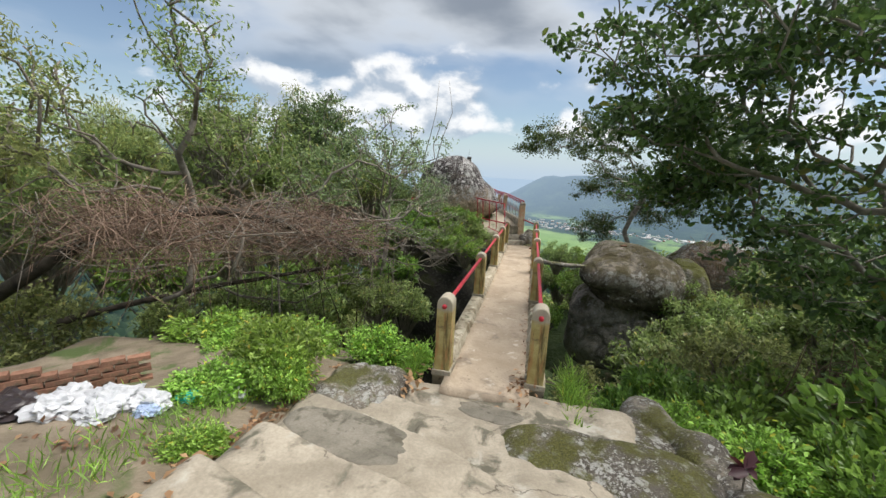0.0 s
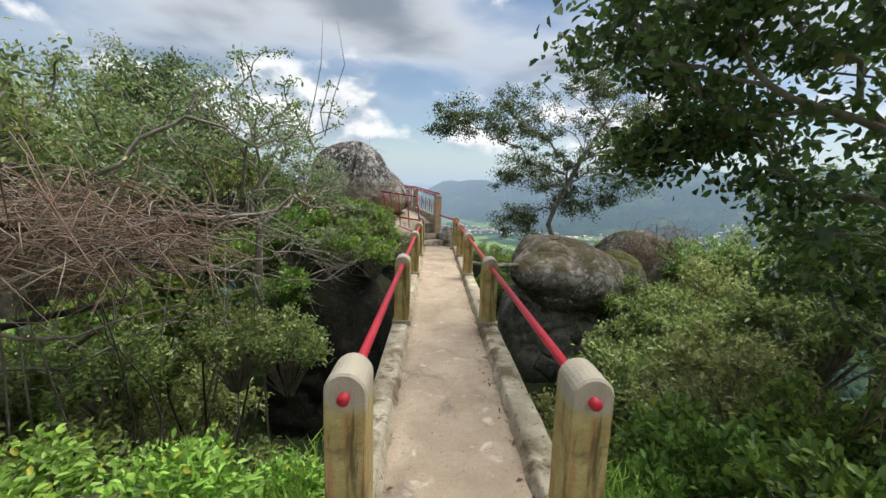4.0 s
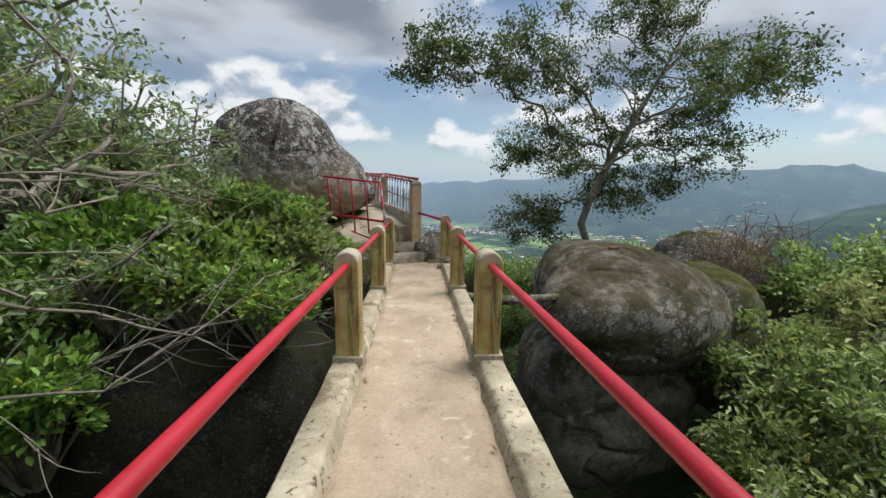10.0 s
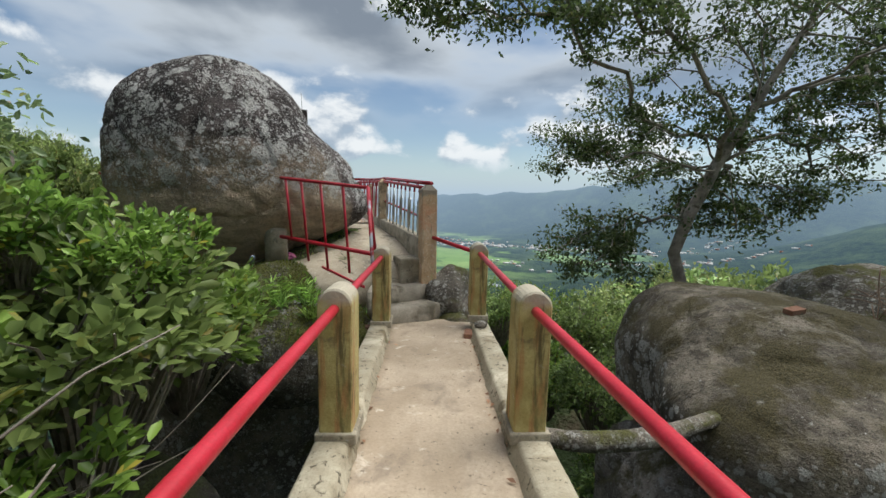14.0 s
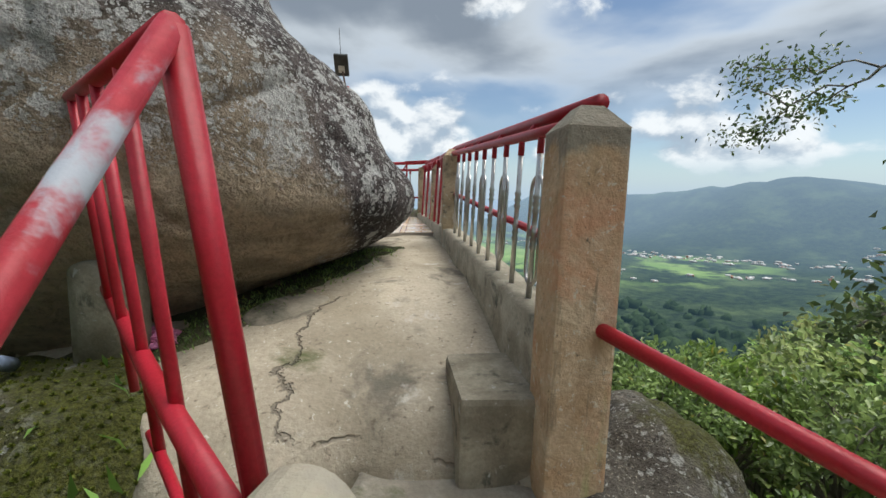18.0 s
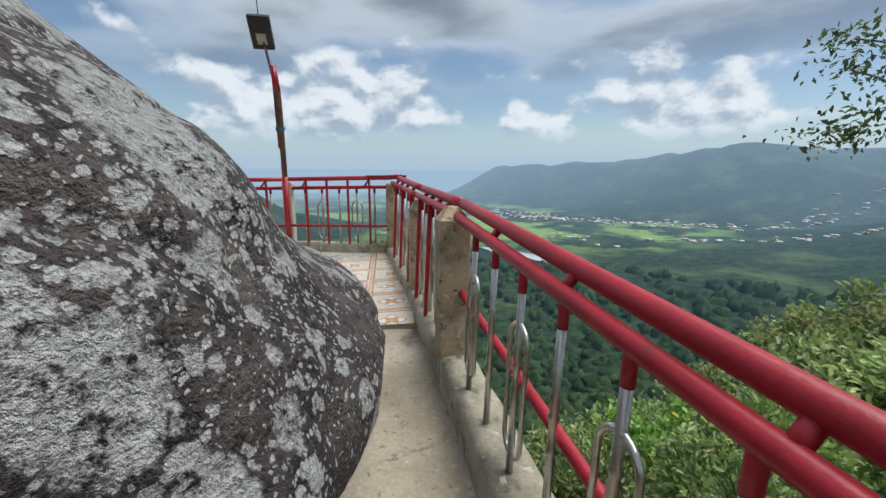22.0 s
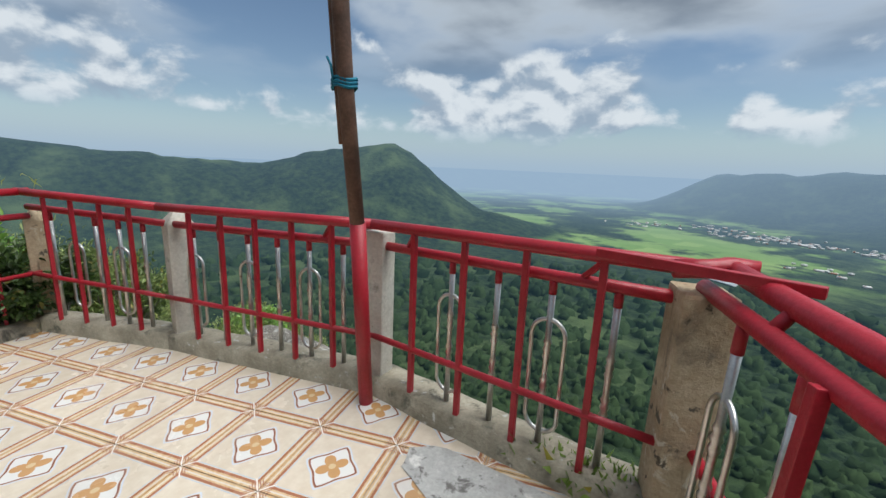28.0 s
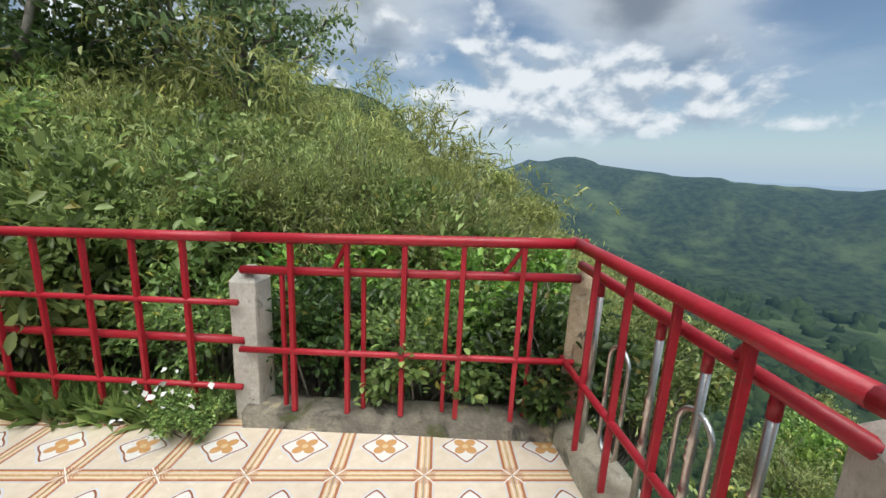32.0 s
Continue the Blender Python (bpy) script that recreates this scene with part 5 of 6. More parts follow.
tree("tree", "spreading tree with layered leaf clumps behind the dark boulder", None, None,
     [((0.9, 13.6, 4.6), (1.7, 0.9, 0.9), 46), ((3.1, 14.4, 4.9), (1.7, 1.1, 1.2), 50), ((2.75, 15.3, 2.5), (0.7, 0.7, 0.42), 12), ((7.9, 15.4, 4.9), (2.8, 1.8, 1.4), 96), ((6.2, 15.2, 6.4), (1.4, 1.1, 0.7), 34),
      ((7.4, 15.5, 3.0), (2.2, 1.7, 1.3), 70), ((4.2, 15.6, 3.1), (1.5, 1.1, 1.3), 40), ((3.5, 15.8, 0.8), (1.2, 1.0, 0.8), 40), ((6.0, 15.5, 1.6), (1.5, 1.1, 0.7), 38), ((6.3, 11.8, 3.9), (1.2, 1.4, 0.5), 22), ((3.7, 20.0, 3.2), (0.8, 0.6, 0.7), 9), ((4.7, 17.4, 2.6), (1.0, 1.0, 0.5), 18)],
     0, 0.090, LEAF_TREE, 5, 0.105, 100, 0.185, 0.5, False, bark=PALE_BARK, flat=0.6, stem=[(5.1, 15.4, -1.8), (4.95, 15.3, -0.2), (4.55, 15.2, 0.75), (4.75, 15.2, 1.4), (5.2, 15.2, 2.4), (5.7, 15.1, 3.4), (6.3, 15.0, 4.6), (6.9, 15.0, 5.8)])
tree("tree", "slender grey-twigged tree leaning over the gap beside the bridge", (-4.5, 7.4, -3.4), (-4.0, 7.7, 1.2), [((-3.8, 7.8, 3.5), (1.8, 1.9, 1.4), 100), ((-3.3, 7.9, 1.6), (1.8, 1.2, 1.0), 34), ((-5.6, 7.0, 3.0), (1.5, 1.6, 1.7), 54), ((-4.6, 5.4, 2.3), (1.6, 1.2, 1.3), 30), ((-4.0, 10.0, 2.6), (1.1, 1.1, 1.3), 90), ((-3.4, 10.4, 2.0), (0.8, 0.9, 0.8), 50)],
     16, 0.078, LEAF_COOL, 7, 0.085, 30, 0.16, 0.45, True, bark=GREY_TWIG)
twigs = thing("bare_twigs", "two long bare twigs above the leaning tree", "twigs")
for k, x in enumerate((-2.75, -2.35)):
    bm = bmesh.new()
    tube(bm, [(x - 0.3, 8.0, 3.2), (x - 0.1, 8.0, 4.0), (x + 0.05 + 0.1 * k, 8.0, 4.7), (x + 0.1 - 0.1 * k, 8.0, 5.6)], [0.014, 0.011, 0.008, 0.004], 5)
    part("twig", bm, BARK, twigs, smooth=True)
tree("tree", "light green tree on the slope behind the bank", (-8.8, 6.8, -2.0), (-8.6, 6.9, 1.5), [((-8.6, 6.9, 3.5), (2.6, 2.2, 1.9), 80), ((-6.4, 7.4, 2.6), (1.9, 1.6, 1.2), 50)],
     14, 0.125, LEAF_MID, 9, 0.11, 42, 0.27, 0.45, True)
tree("tree", "tall thin tree with feathery leaves on the bank slope", (-7.6, 3.4, -1.0), (-7.4, 3.4, 3.0), [((-7.2, 3.5, 5.2), (1.1, 1.1, 1.9), 46), ((-9.5, 2.4, 3.2), (2.2, 2.0, 1.7), 50)],
     12, 0.12, LEAF_MID, 11, 0.09, 34, 0.26, 0.4)
tree("tree", "bushy tree at the edge of the bank", (-10.5, 0.2, -0.6), (-10.3, 0.4, 1.8), [((-9.6, 0.6, 3.4), (2.6, 2.4, 2.4), 90)], 12, 0.12, LEAF_OLIVE, 13, 0.11, 60, 0.33, 0.34)
tree("tree", "dark undergrowth tree on the slope below the bridge", (8.2, 5.6, -2.0), (8.0, 5.6, 0.8), [((7.6, 5.6, 1.8), (2.4, 2.5, 1.9), 80)], 12, 0.12, LEAF_TREE, 15, 0.1, 60, 0.36, 0.5)

tree("tree", "tall dark tree on the slope behind the lookout", (-8.9, 11.9, -0.6), (-8.8, 12.0, 2.6), [((-8.8, 12.2, 4.4), (1.7, 1.5, 1.6), 90), ((-7.6, 12.0, 3.4), (1.2, 1.0, 1.0), 36)],
     12, 0.12, LEAF_TREE, 19, 0.11, 60, 0.26, 0.5, True)
tree("tree", "dark bushy tree on the slope behind the lookout", (-10.6, 13.6, 0.2), (-10.5, 13.7, 3.2), [((-10.4, 13.7, 4.8), (1.9, 1.6, 1.7), 80)], 12, 0.12, LEAF_COOL, 20, 0.11, 60, 0.28, 0.5, True)
GLOSSY = [bush_mesh("leaves", 21 + k, 1900, 0.125, LEAF_BRIGHT if k else LEAF_MID, 0.46, 0.3, 46, 0.085, True, spike=0.9, up=1.0) for k in range(2)]
SHRUB = [bush_mesh("leaves", 31 + k, 3800, (0.088, 0.10, 0.075, 0.092)[k], m, 0.48, 0.2, 62, 0.085, True) for k, m in enumerate((LEAF_MID, LEAF_DARK, LEAF_OLIVE, LEAF_BRIGHT))]
FERNY = [bush_mesh("leaves", 41 + k, 3400, 0.13, LEAF_FERN, 0.42, 0.3, 46, 0.14, True) for k in range(2)]
BAMBOO = [bush_mesh("leaves", 51 + k, 9000, 0.082, m, 0.17, 0.45, 60, 0.10, droop=0.35, spike=0.9, up=0.6) for k, m in enumerate((LEAF_BAMBOO, LEAF_OLIVE, LEAF_BAMBOO))]

prng = random.Random(4)


def shrub(kind, x, y, z, r, rz=None, name="shrub", label="leafy green shrub on the slope", group="shrubs round the bridge"):
    return plant(kind[prng.randrange(len(kind))], (x, y, z), (r, r * prng.uniform(0.85, 1.15), rz or r), prng.uniform(0, 6.28), name, label, group)


for x, y, z, r, rz in ((-2.0, 10.2, 0.75, 0.95, 0.85), (-2.7, 9.4, 0.55, 1.0, 0.9), (-1.75, 9.3, 0.30, 0.68, 0.6), (-2.95, 10.6, 1.0, 1.0, 0.9), (-2.0, 11.1, 0.55, 0.75, 0.65), (-3.9, 9.6, 0.8, 1.1, 1.0), (-1.65, 8.7, 0.45, 0.62, 0.55), (-3.8, 8.2, -0.5, 0.9, 0.8), (-2.45, 10.4, 1.38, 0.52, 0.45), (-1.82, 10.5, 1.22, 0.48, 0.45)):
    shrub(GLOSSY, x, y, z, r, rz, "shrub", "shrub with large glossy green leaves beside the bridge", "glossy shrubs beside the bridge")
for x, y, z, r in ((-4.6, 6.0, -2.1, 1.4), (-6.8, 5.4, -1.5, 1.6), (-4.4, 3.6, -1.5, 1.2), (-9.2, 4.6, -0.3, 1.7), (-3.2, 4.4, -2.8, 1.3), (-6.4, 2.6, -0.7, 1.2),
                   (-11.0, 6.0, 1.0, 2.2), (-8.6, 1.2, -0.6, 1.3), (-5.5, 11.8, -0.6, 1.2), (-11.5, 3.0, 0.8, 2.0)):
    shrub(SHRUB[:1] + SHRUB[2:], x, y, z, r)
for x, y, z, r in ((3.0, 3.4, -1.5, 1.2), (4.4, 4.6, -1.2, 1.4), (5.8, 6.4, -1.5, 1.4), (4.2, 7.0, -2.2, 1.5), (6.8, 8.8, -1.6, 1.5), (2.4, 6.0, -3.0, 1.3), (6.4, 10.8, -1.6, 1.4), (8.6, 11.2, -1.1, 1.6), (9.8, 13.4, -0.6, 1.5),
                   (7.0, 3.0, -0.2, 1.7), (10.2, 8.6, -0.3, 2.0), (11.5, 12.0, -0.4, 2.0), (7.4, 0.0, 0.3, 1.6), (9.8, 3.6, 0.6, 2.2), (6.2, 13.2, -1.4, 1.0), (5.2, 9.2, -2.3, 1.2), (8.4, 7.2, -0.7, 1.7)):
    shrub(SHRUB[:1] + SHRUB[:1] + SHRUB[2:], x, y, z, r)
for x, y, z, r in ((3.4, 1.8, -0.6, 0.9), (5.0, 1.0, -0.4, 1.3), (3.0, 2.9, -1.0, 0.9), (4.0, 0.2, -0.2, 0.8), (2.2, 2.2, -1.0, 0.7), (4.6, 3.2, -0.9, 1.0)):
    shrub(GLOSSY[1:], x, y, z, r, None, "shrub", "bright green leafy shrub beside the bridge end", "shrubs round the bridge")
for x, y, z, r in ((2.0, 18.5, -1.0, 1.0), (3.3, 19.7, -1.7, 1.3), (4.5, 18.4, -1.6, 1.4), (2.5, 21.6, -3.2, 1.5), (1.2, 20.6, -2.8, 1.1), (3.6, 15.8, -2.0, 1.0), (5.2, 21.4, -3.0, 1.8), (3.4, 14.0, -2.8, 1.1), (1.5, 15.6, -3.6, 1.0), (2.9, 17.0, -2.3, 1.0)):
    shrub(SHRUB[:1] + SHRUB[3:], x, y, z - 0.3, r, None, "shrub", "leafy shrub on the slope below the railing", "shrubs below the railing")
for x, y, z, r, rz in ((-2.45, -0.1, 0.55, 0.55, 0.50), (-2.15, -0.55, 0.5, 0.38, 0.36), (-2.9, 0.4, 0.45, 0.5, 0.45), (-1.65, 0.95, 0.3, 0.42, 0.44), (-2.9, -0.75, 0.40, 0.45, 0.32), (-2.9, 1.1, 0.12, 0.6, 0.4), (-3.7, 0.6, 0.1, 0.6, 0.4), (-1.2, 1.35, 0.02, 0.35, 0.3), (2.3, 0.9, -0.15, 0.5, 0.4), (3.0, 0.4, -0.1, 0.6, 0.5), (-4.6, 1.2, 0.0, 0.7, 0.5), (-2.15, -1.7, 0.55, 0.28, 0.2)):
    shrub(FERNY, x, y, z, r, rz, "bright_bush", "bright green ferny bush on the bank", "bright bushes on the bank")

for x, y, z, r in ((-4.6, 11.8, 0.45, 1.0), (-5.4, 12.7, 0.5, 1.0), (-6.4, 14.2, 0.6, 1.0), (-4.3, 13.1, 0.2, 0.8), (-7.4, 12.4, -0.2, 1.2), (-5.2, 13.9, 0.3, 0.9), (-6.0, 11.0, -0.3, 1.1), (-8.4, 13.6, -0.3, 1.3), (-6.6, 9.6, -2.0, 1.6), (-8.2, 8.4, -1.8, 1.7), (-5.2, 10.0, -2.0, 1.4), (-8.6, 11.2, -1.6, 1.8)):
    shrub(GLOSSY + SHRUB[:1], x, y, z, r, None, "shrub", "leafy shrub on the slope below the lookout", "shrubs round the bridge")

# bamboo and scrub on the slope behind the lookout
brng = random.Random(8)
for az in range(74, 164, 4):
    for d in (4.2, 5.6, 7.2, 9.2, 12, 16, 22, 30):
        a = radians(az + brng.uniform(-2.8, 2.8))
        x, y = -4.3 - d * math.sin(a), 18.8 + d * math.cos(a)
        if x > -6.9 + (19 - y) * 0.12 or (az > 138 and d > 8.6) or (az > 128 and d > 13):
            continue
        el = np.interp(az, (74, 89, 100, 110, 120, 144, 168), (-13.5, -7.5, 0.3, 4.5, 9.5, 15.0, 13.0)) - (0 if d > 11 else 2.0) + brng.uniform(-1.6, 0.8)
        top_z = 2.46 + d * math.tan(radians(el)) if d > 7.5 else min(2.46 + d * math.tan(radians(el)), 1.2 + 0.35 * d)
        r = (0.6 + 0.075 * d) * brng.uniform(0.7, 1.3)
        rz = r * brng.uniform(0.9, 1.4)
        plant((SHRUB[2], SHRUB[0], BAMBOO[0])[brng.randrange(3)] if az > 128 and d > 5 else (BAMBOO + SHRUB[2:3])[brng.randrange(4)] if d > 5 else (SHRUB[0], BAMBOO[1])[brng.randrange(2)], (x, y, top_z - rz * 0.95), (r, r, rz), brng.uniform(0, 6.28), "bamboo_clump", "olive green bamboo and scrub on the slope", "bamboo on the slope")

for x, y, r in ((-6.75, 19.0, 0.6), (-6.8, 18.2, 0.65), (-6.7, 17.4, 0.6), (-6.65, 16.6, 0.6), (-6.5, 15.8, 0.6), (-7.4, 18.6, 0.8), (-7.5, 17.2, 0.8), (-7.2, 16.0, 0.8)):
    plant(SHRUB[(0, 3, 1)[int(x * 10 + y * 10) % 3]], (x, y, 1.25), (r, r, r * 0.95), x * y, "shrub", "low leafy growth behind the red railing", "shrubs behind the railing")

# sunlit growth on the shoulder that falls away outside the railing
for i in range(7):
    u = i / 6
    far_edge = Vector((-14.5, 25.9, -2.3)).lerp(Vector((-10.2, 28.2, -5.9)), u)
    near_edge = Vector((-8.0, 21.2, -0.3)).lerp(Vector((-5.2, 22.4, -2.4)), u)
    for j in range(6):
        p = near_edge.lerp(far_edge, (j + brng.uniform(-0.3, 0.3)) / 5 * 0.97)
        r = brng.uniform(0.75, 1.15)
        plant((SHRUB[3], SHRUB[0], SHRUB[2], BAMBOO[1])[brng.randrange(4)], (p.x + brng.uniform(-0.3, 0.3), p.y, p.z - 0.9 * r), (r, r, r), brng.uniform(0, 6.28), "shrub", "sunlit leafy shrub on the shoulder outside the railing", "shrubs outside the railing")

# crowns of trees below the lookout
for k in range(90):
    a = radians(brng.uniform(-70, -14))
    d = brng.uniform(11, 44)
    x, y = -1.0 + d * math.sin(-a), 14 + d * math.cos(a)
    z = float(ground_height(x, y))
    r = 1.6 + 0.045 * d + brng.uniform(0, 0.9)
    plant(SHRUB[0] if k % 3 else SHRUB[2], (x, y, z + 0.6 * r), (r, r, r), brng.uniform(0, 6.28), "tree", "round green tree on the slope below the lookout", "trees below the lookout")


def dome_woods():
    """Far woods: many small rough crowns on the slopes, one sheet of stuff."""
    rng = np.random.default_rng(12)
    n = 9000
    r = 26 * (900 / 26) ** rng.random(n)
    az = np.radians(rng.uniform(-75, 115, n))
    x, y = -1 - r * np.sin(az), 12 + r * np.cos(az)
    z = ground_height(x, y)
    keep = (z < -4)
    x, y, z, r = x[keep], y[keep], z[keep], r[keep]
    n = len(x)
    size = (1.3 + r * 0.012) * rng.uniform(0.7, 1.4, n)
    ring = np.array([[math.cos(q), math.sin(q)] for q in np.arange(6) * math.pi / 3])
    unit = np.vstack([np.column_stack([ring, np.full(6, -0.2)]), np.column_stack([ring * 0.78, np.full(6, 0.55)]), np.column_stack([ring * 0.3, np.full(6, 0.95)])])
    v = unit[None] * (1 + 0.35 * rng.normal(size=(n, 18, 1))) * size[:, None, None] + np.stack([x, y, z], 1)[:, None]
    f = np.array([[b * 6 + i, b * 6 + (i + 1) % 6, b * 6 + 6 + (i + 1) % 6, b * 6 + 6 + i] for b in range(2) for i in range(6)] + [[12, 13, 14, 15], [12, 15, 16, 17]])
    faces = (np.arange(n)[:, None, None] * 18 + f[None]).reshape(-1, 4)
    m = bpy.data.materials.new("far_woods")
    m.use_nodes = True
    g = Net(m.node_tree)
    isl = g.add("ShaderNodeNewGeometry").outputs["Random Per Island"]
    at = g.add("ShaderNodeTexCoord").outputs["Object"]
    col = g.mix(isl, (0.015, 0.031, 0.014), (0.058, 0.092, 0.036))
    col = g.mix(g.math("MULTIPLY", g.ramp(g.noise(at, 2.5, 4, 0.7), 0.35, 0.65), 0.6), col, (0.02, 0.035, 0.012))
    p = g.add("ShaderNodeBsdfPrincipled", Base_Color=col, Roughness=0.9)
    p.inputs["Specular IOR Level"].default_value = 0.1
    # haze painted on the crowns as blue emission that grows with distance
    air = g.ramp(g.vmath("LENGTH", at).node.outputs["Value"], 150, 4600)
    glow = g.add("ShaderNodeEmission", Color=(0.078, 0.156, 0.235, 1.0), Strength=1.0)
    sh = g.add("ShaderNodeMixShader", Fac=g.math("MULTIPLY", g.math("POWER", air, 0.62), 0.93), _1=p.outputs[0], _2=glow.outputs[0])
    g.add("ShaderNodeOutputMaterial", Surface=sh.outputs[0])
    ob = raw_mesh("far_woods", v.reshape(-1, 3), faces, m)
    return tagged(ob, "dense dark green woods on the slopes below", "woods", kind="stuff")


dome_woods()


def dead_vines():
    """A tangle of arching dry twigs over the bank shrubs."""
    rng = np.random.default_rng(17)
    top = thing("dead_vines", "tangled mass of brown dry vines and twigs", "vines")
    for k in range(15):
        bm = bmesh.new()
        for _ in range(75):
            c = np.array((-4.6, 3.2, 1.45) if k < 8 else (-6.3, 1.3, 1.55)) + in_ball(rng, 1)[0] * (2.1, 1.0, 0.55)
            d = rng.normal(size=3) * (1.0, 0.6, 0.35)
            d *= rng.uniform(0.4, 1.1) / np.linalg.norm(d)
            tube(bm, bent(c - d, c + d, rng.uniform(-0.1, 0.45), rng, 7), [0.0065] * 5 + [0.004, 0.002], 4)
        part("branchwork", bm, GREY_TWIG if k % 4 == 3 else DRY, top, smooth=True)["kind"] = "stuff"
    for a, b in (((-6.5, 1.2, 1.3), (-3.6, 2.0, 1.75)), ((-4.6, 1.6, 1.0), (-5.2, 2.2, 2.1)), ((-8.5, 2.5, 0.4), (-3.0, 4.6, 0.9))):
        bm = bmesh.new()
        tube(bm, bent(a, b, 0.2, rng, 9), [0.03 - 0.0025 * k for k in range(9)], 6)
        part("branch", bm, BARK, top, "bare grey branch", True)


def bough(a, b, sag, thick, seed, twigs=14):
    """A bare grey bough with side twigs that fork once."""
    rng = np.random.default_rng(seed)
    top = thing("bare_bough", "long bare grey bough with thin forking twigs", "bough", "bare boughs over the gap")
    span = np.linalg.norm(np.array(b) - a)
    line = [np.array(p) + (rng.normal(size=3) * 0.022 * span if 0 < k < 11 else 0) + np.array((0, 0, 0.05 * span * math.sin(k * 0.9 + seed))) for k, p in enumerate(bent(a, b, sag, rng, 12))]
    bm = bmesh.new()
    tube(bm, [tuple(p) for p in line], [thick * (1 - 0.8 * k / 11) for k in range(12)], 7)
    part("branch", bm, GREY_TWIG, top, smooth=True)
    bm = bmesh.new()
    way = (line[-1] - line[0]) / np.linalg.norm(line[-1] - line[0])
    for _ in range(twigs):
        k = int(rng.integers(2, 12))
        d = way * 0.8 + rng.normal(size=3) * (0.5, 0.5, 0.55)
        L = rng.uniform(0.35, 0.95)
        tip = line[k] + d * L
        tube(bm, bent(line[k], tip, rng.uniform(-0.06, 0.10), rng, 6), [0.009, 0.008, 0.007, 0.005, 0.004, 0.002], 4)
        for _ in range(2):
            s0 = line[k] + (tip - line[k]) * rng.uniform(0.35, 0.8)
            tube(bm, bent(s0, s0 + (d + rng.normal(size=3) * 0.5) * L * 0.45, 0.03, rng, 5), [0.006, 0.005, 0.004, 0.003, 0.0015], 4)
    part("branchwork", bm, GREY_TWIG, top, smooth=True)["kind"] = "stuff"


for k, (a, b, sag, thick) in enumerate((((-4.6, 5.2, 1.55), (-2.0, 7.2, 1.72), 0.10, 0.040), ((-4.8, 6.0, 0.9), (-1.5, 8.3, 0.75), 0.14, 0.030), ((-4.4, 6.8, 0.35), (-1.15, 8.4, 0.45), 0.12, 0.028),
                                        ((-5.0, 4.6, 2.3), (-2.4, 6.4, 2.7), 0.2, 0.036), ((-4.2, 7.4, 1.9), (-2.2, 8.9, 2.1), 0.1, 0.024), ((-4.9, 4.0, 0.5), (-1.9, 5.6, 0.95), 0.2, 0.028),
                                        ((-5.4, 3.0, 1.1), (-2.2, 4.6, 1.35), 0.25, 0.032), ((-4.2, 7.6, -0.3), (-1.3, 9.2, 0.1), 0.15, 0.026), ((-6.4, 1.9, 0.3), (-3.4, 3.6, 0.5), 0.12, 0.05), ((-7.6, 2.4, -0.4), (-3.6, 4.4, 0.0), 0.2, 0.045))):
    bough(a, b, sag, thick, 90 + k, 13)
dead_vines()

fallen = thing("fallen_trunk", "dark leaning trunk under the dry vines", "trunk")
frng = np.random.default_rng(77)
DARK_BARK = surface("dark_bark", (0.035, 0.028, 0.02), (0.10, 0.08, 0.06), 5, 50, 0.95, 0.8)
for a, b, r in (((-8.6, 0.6, 0.35), (-3.4, 4.0, 1.0), 0.12), ((-8.0, 1.0, -0.2), (-3.8, 3.6, 0.75), 0.07), ((-7.2, 2.2, -0.3), (-4.6, 4.4, 0.25), 0.05)):
    bm = bmesh.new()
    tube(bm, bent(a, b, -0.05, frng, 12), [r * (1 - 0.045 * k) for k in range(12)], 10)
    jitter(bm, 0.03, 3.0, r)
    part("trunk", bm, DARK_BARK, fallen, smooth=True)
for _ in range(28):
    bm = bmesh.new()
    x, y = frng.uniform(-7.6, -2.6), frng.uniform(2.2, 5.2)
    tube(bm, bent((x, y, -2.2), (x + frng.normal() * 0.35, y + frng.normal() * 0.35, frng.uniform(0.8, 1.6)), 0.0, frng, 7), [0.020, 0.018, 0.016, 0.014, 0.011, 0.008, 0.005], 5)
    tagged(mesh_object("sapling", bm, GREY_TWIG if _ % 2 else DARK_BARK, True), "thin upright bare stem under the dry vines", "sapling", "saplings under the vines")
for x, y, z, r in ((-3.1, 4.6, -0.2, 0.75), (-2.6, 5.3, -0.6, 0.8), (-4.5, 4.1, -0.5, 0.9), (-5.8, 3.8, -0.5, 0.9)):
    shrub(SHRUB[:1], x, y, z, r)


def dry_scrub(at, size, n, seed):
    rng = np.random.default_rng(seed)
    top = thing("dry_scrub", "brown leafless scrub hanging over the boulder", "scrub", "dry scrub beside the boulders")
    bm = bmesh.new()
    for _ in range(n):
        c = np.array(at) + in_ball(rng, 1)[0] * size
        d = rng.normal(size=3) * (0.5, 0.5, 0.9)
        d *= rng.uniform(0.3, 0.7) / np.linalg.norm(d)
        tube(bm, bent(c - d, c + d, rng.uniform(-0.1, 0.3), rng, 6), [0.008, 0.008, 0.007, 0.006, 0.004, 0.002], 4)
    part("branchwork", bm, DRY, top, smooth=True)["kind"] = "stuff"


dry_scrub((7.4, 13.4, -0.1), (1.0, 0.5, 0.9), 170, 3)
dry_scrub((9.2, 14.0, 0.3), (1.2, 0.6, 0.7), 120, 5)
dry_scrub((5.6, 2.6, -0.2), (1.2, 0.9, 0.9), 120, 8)


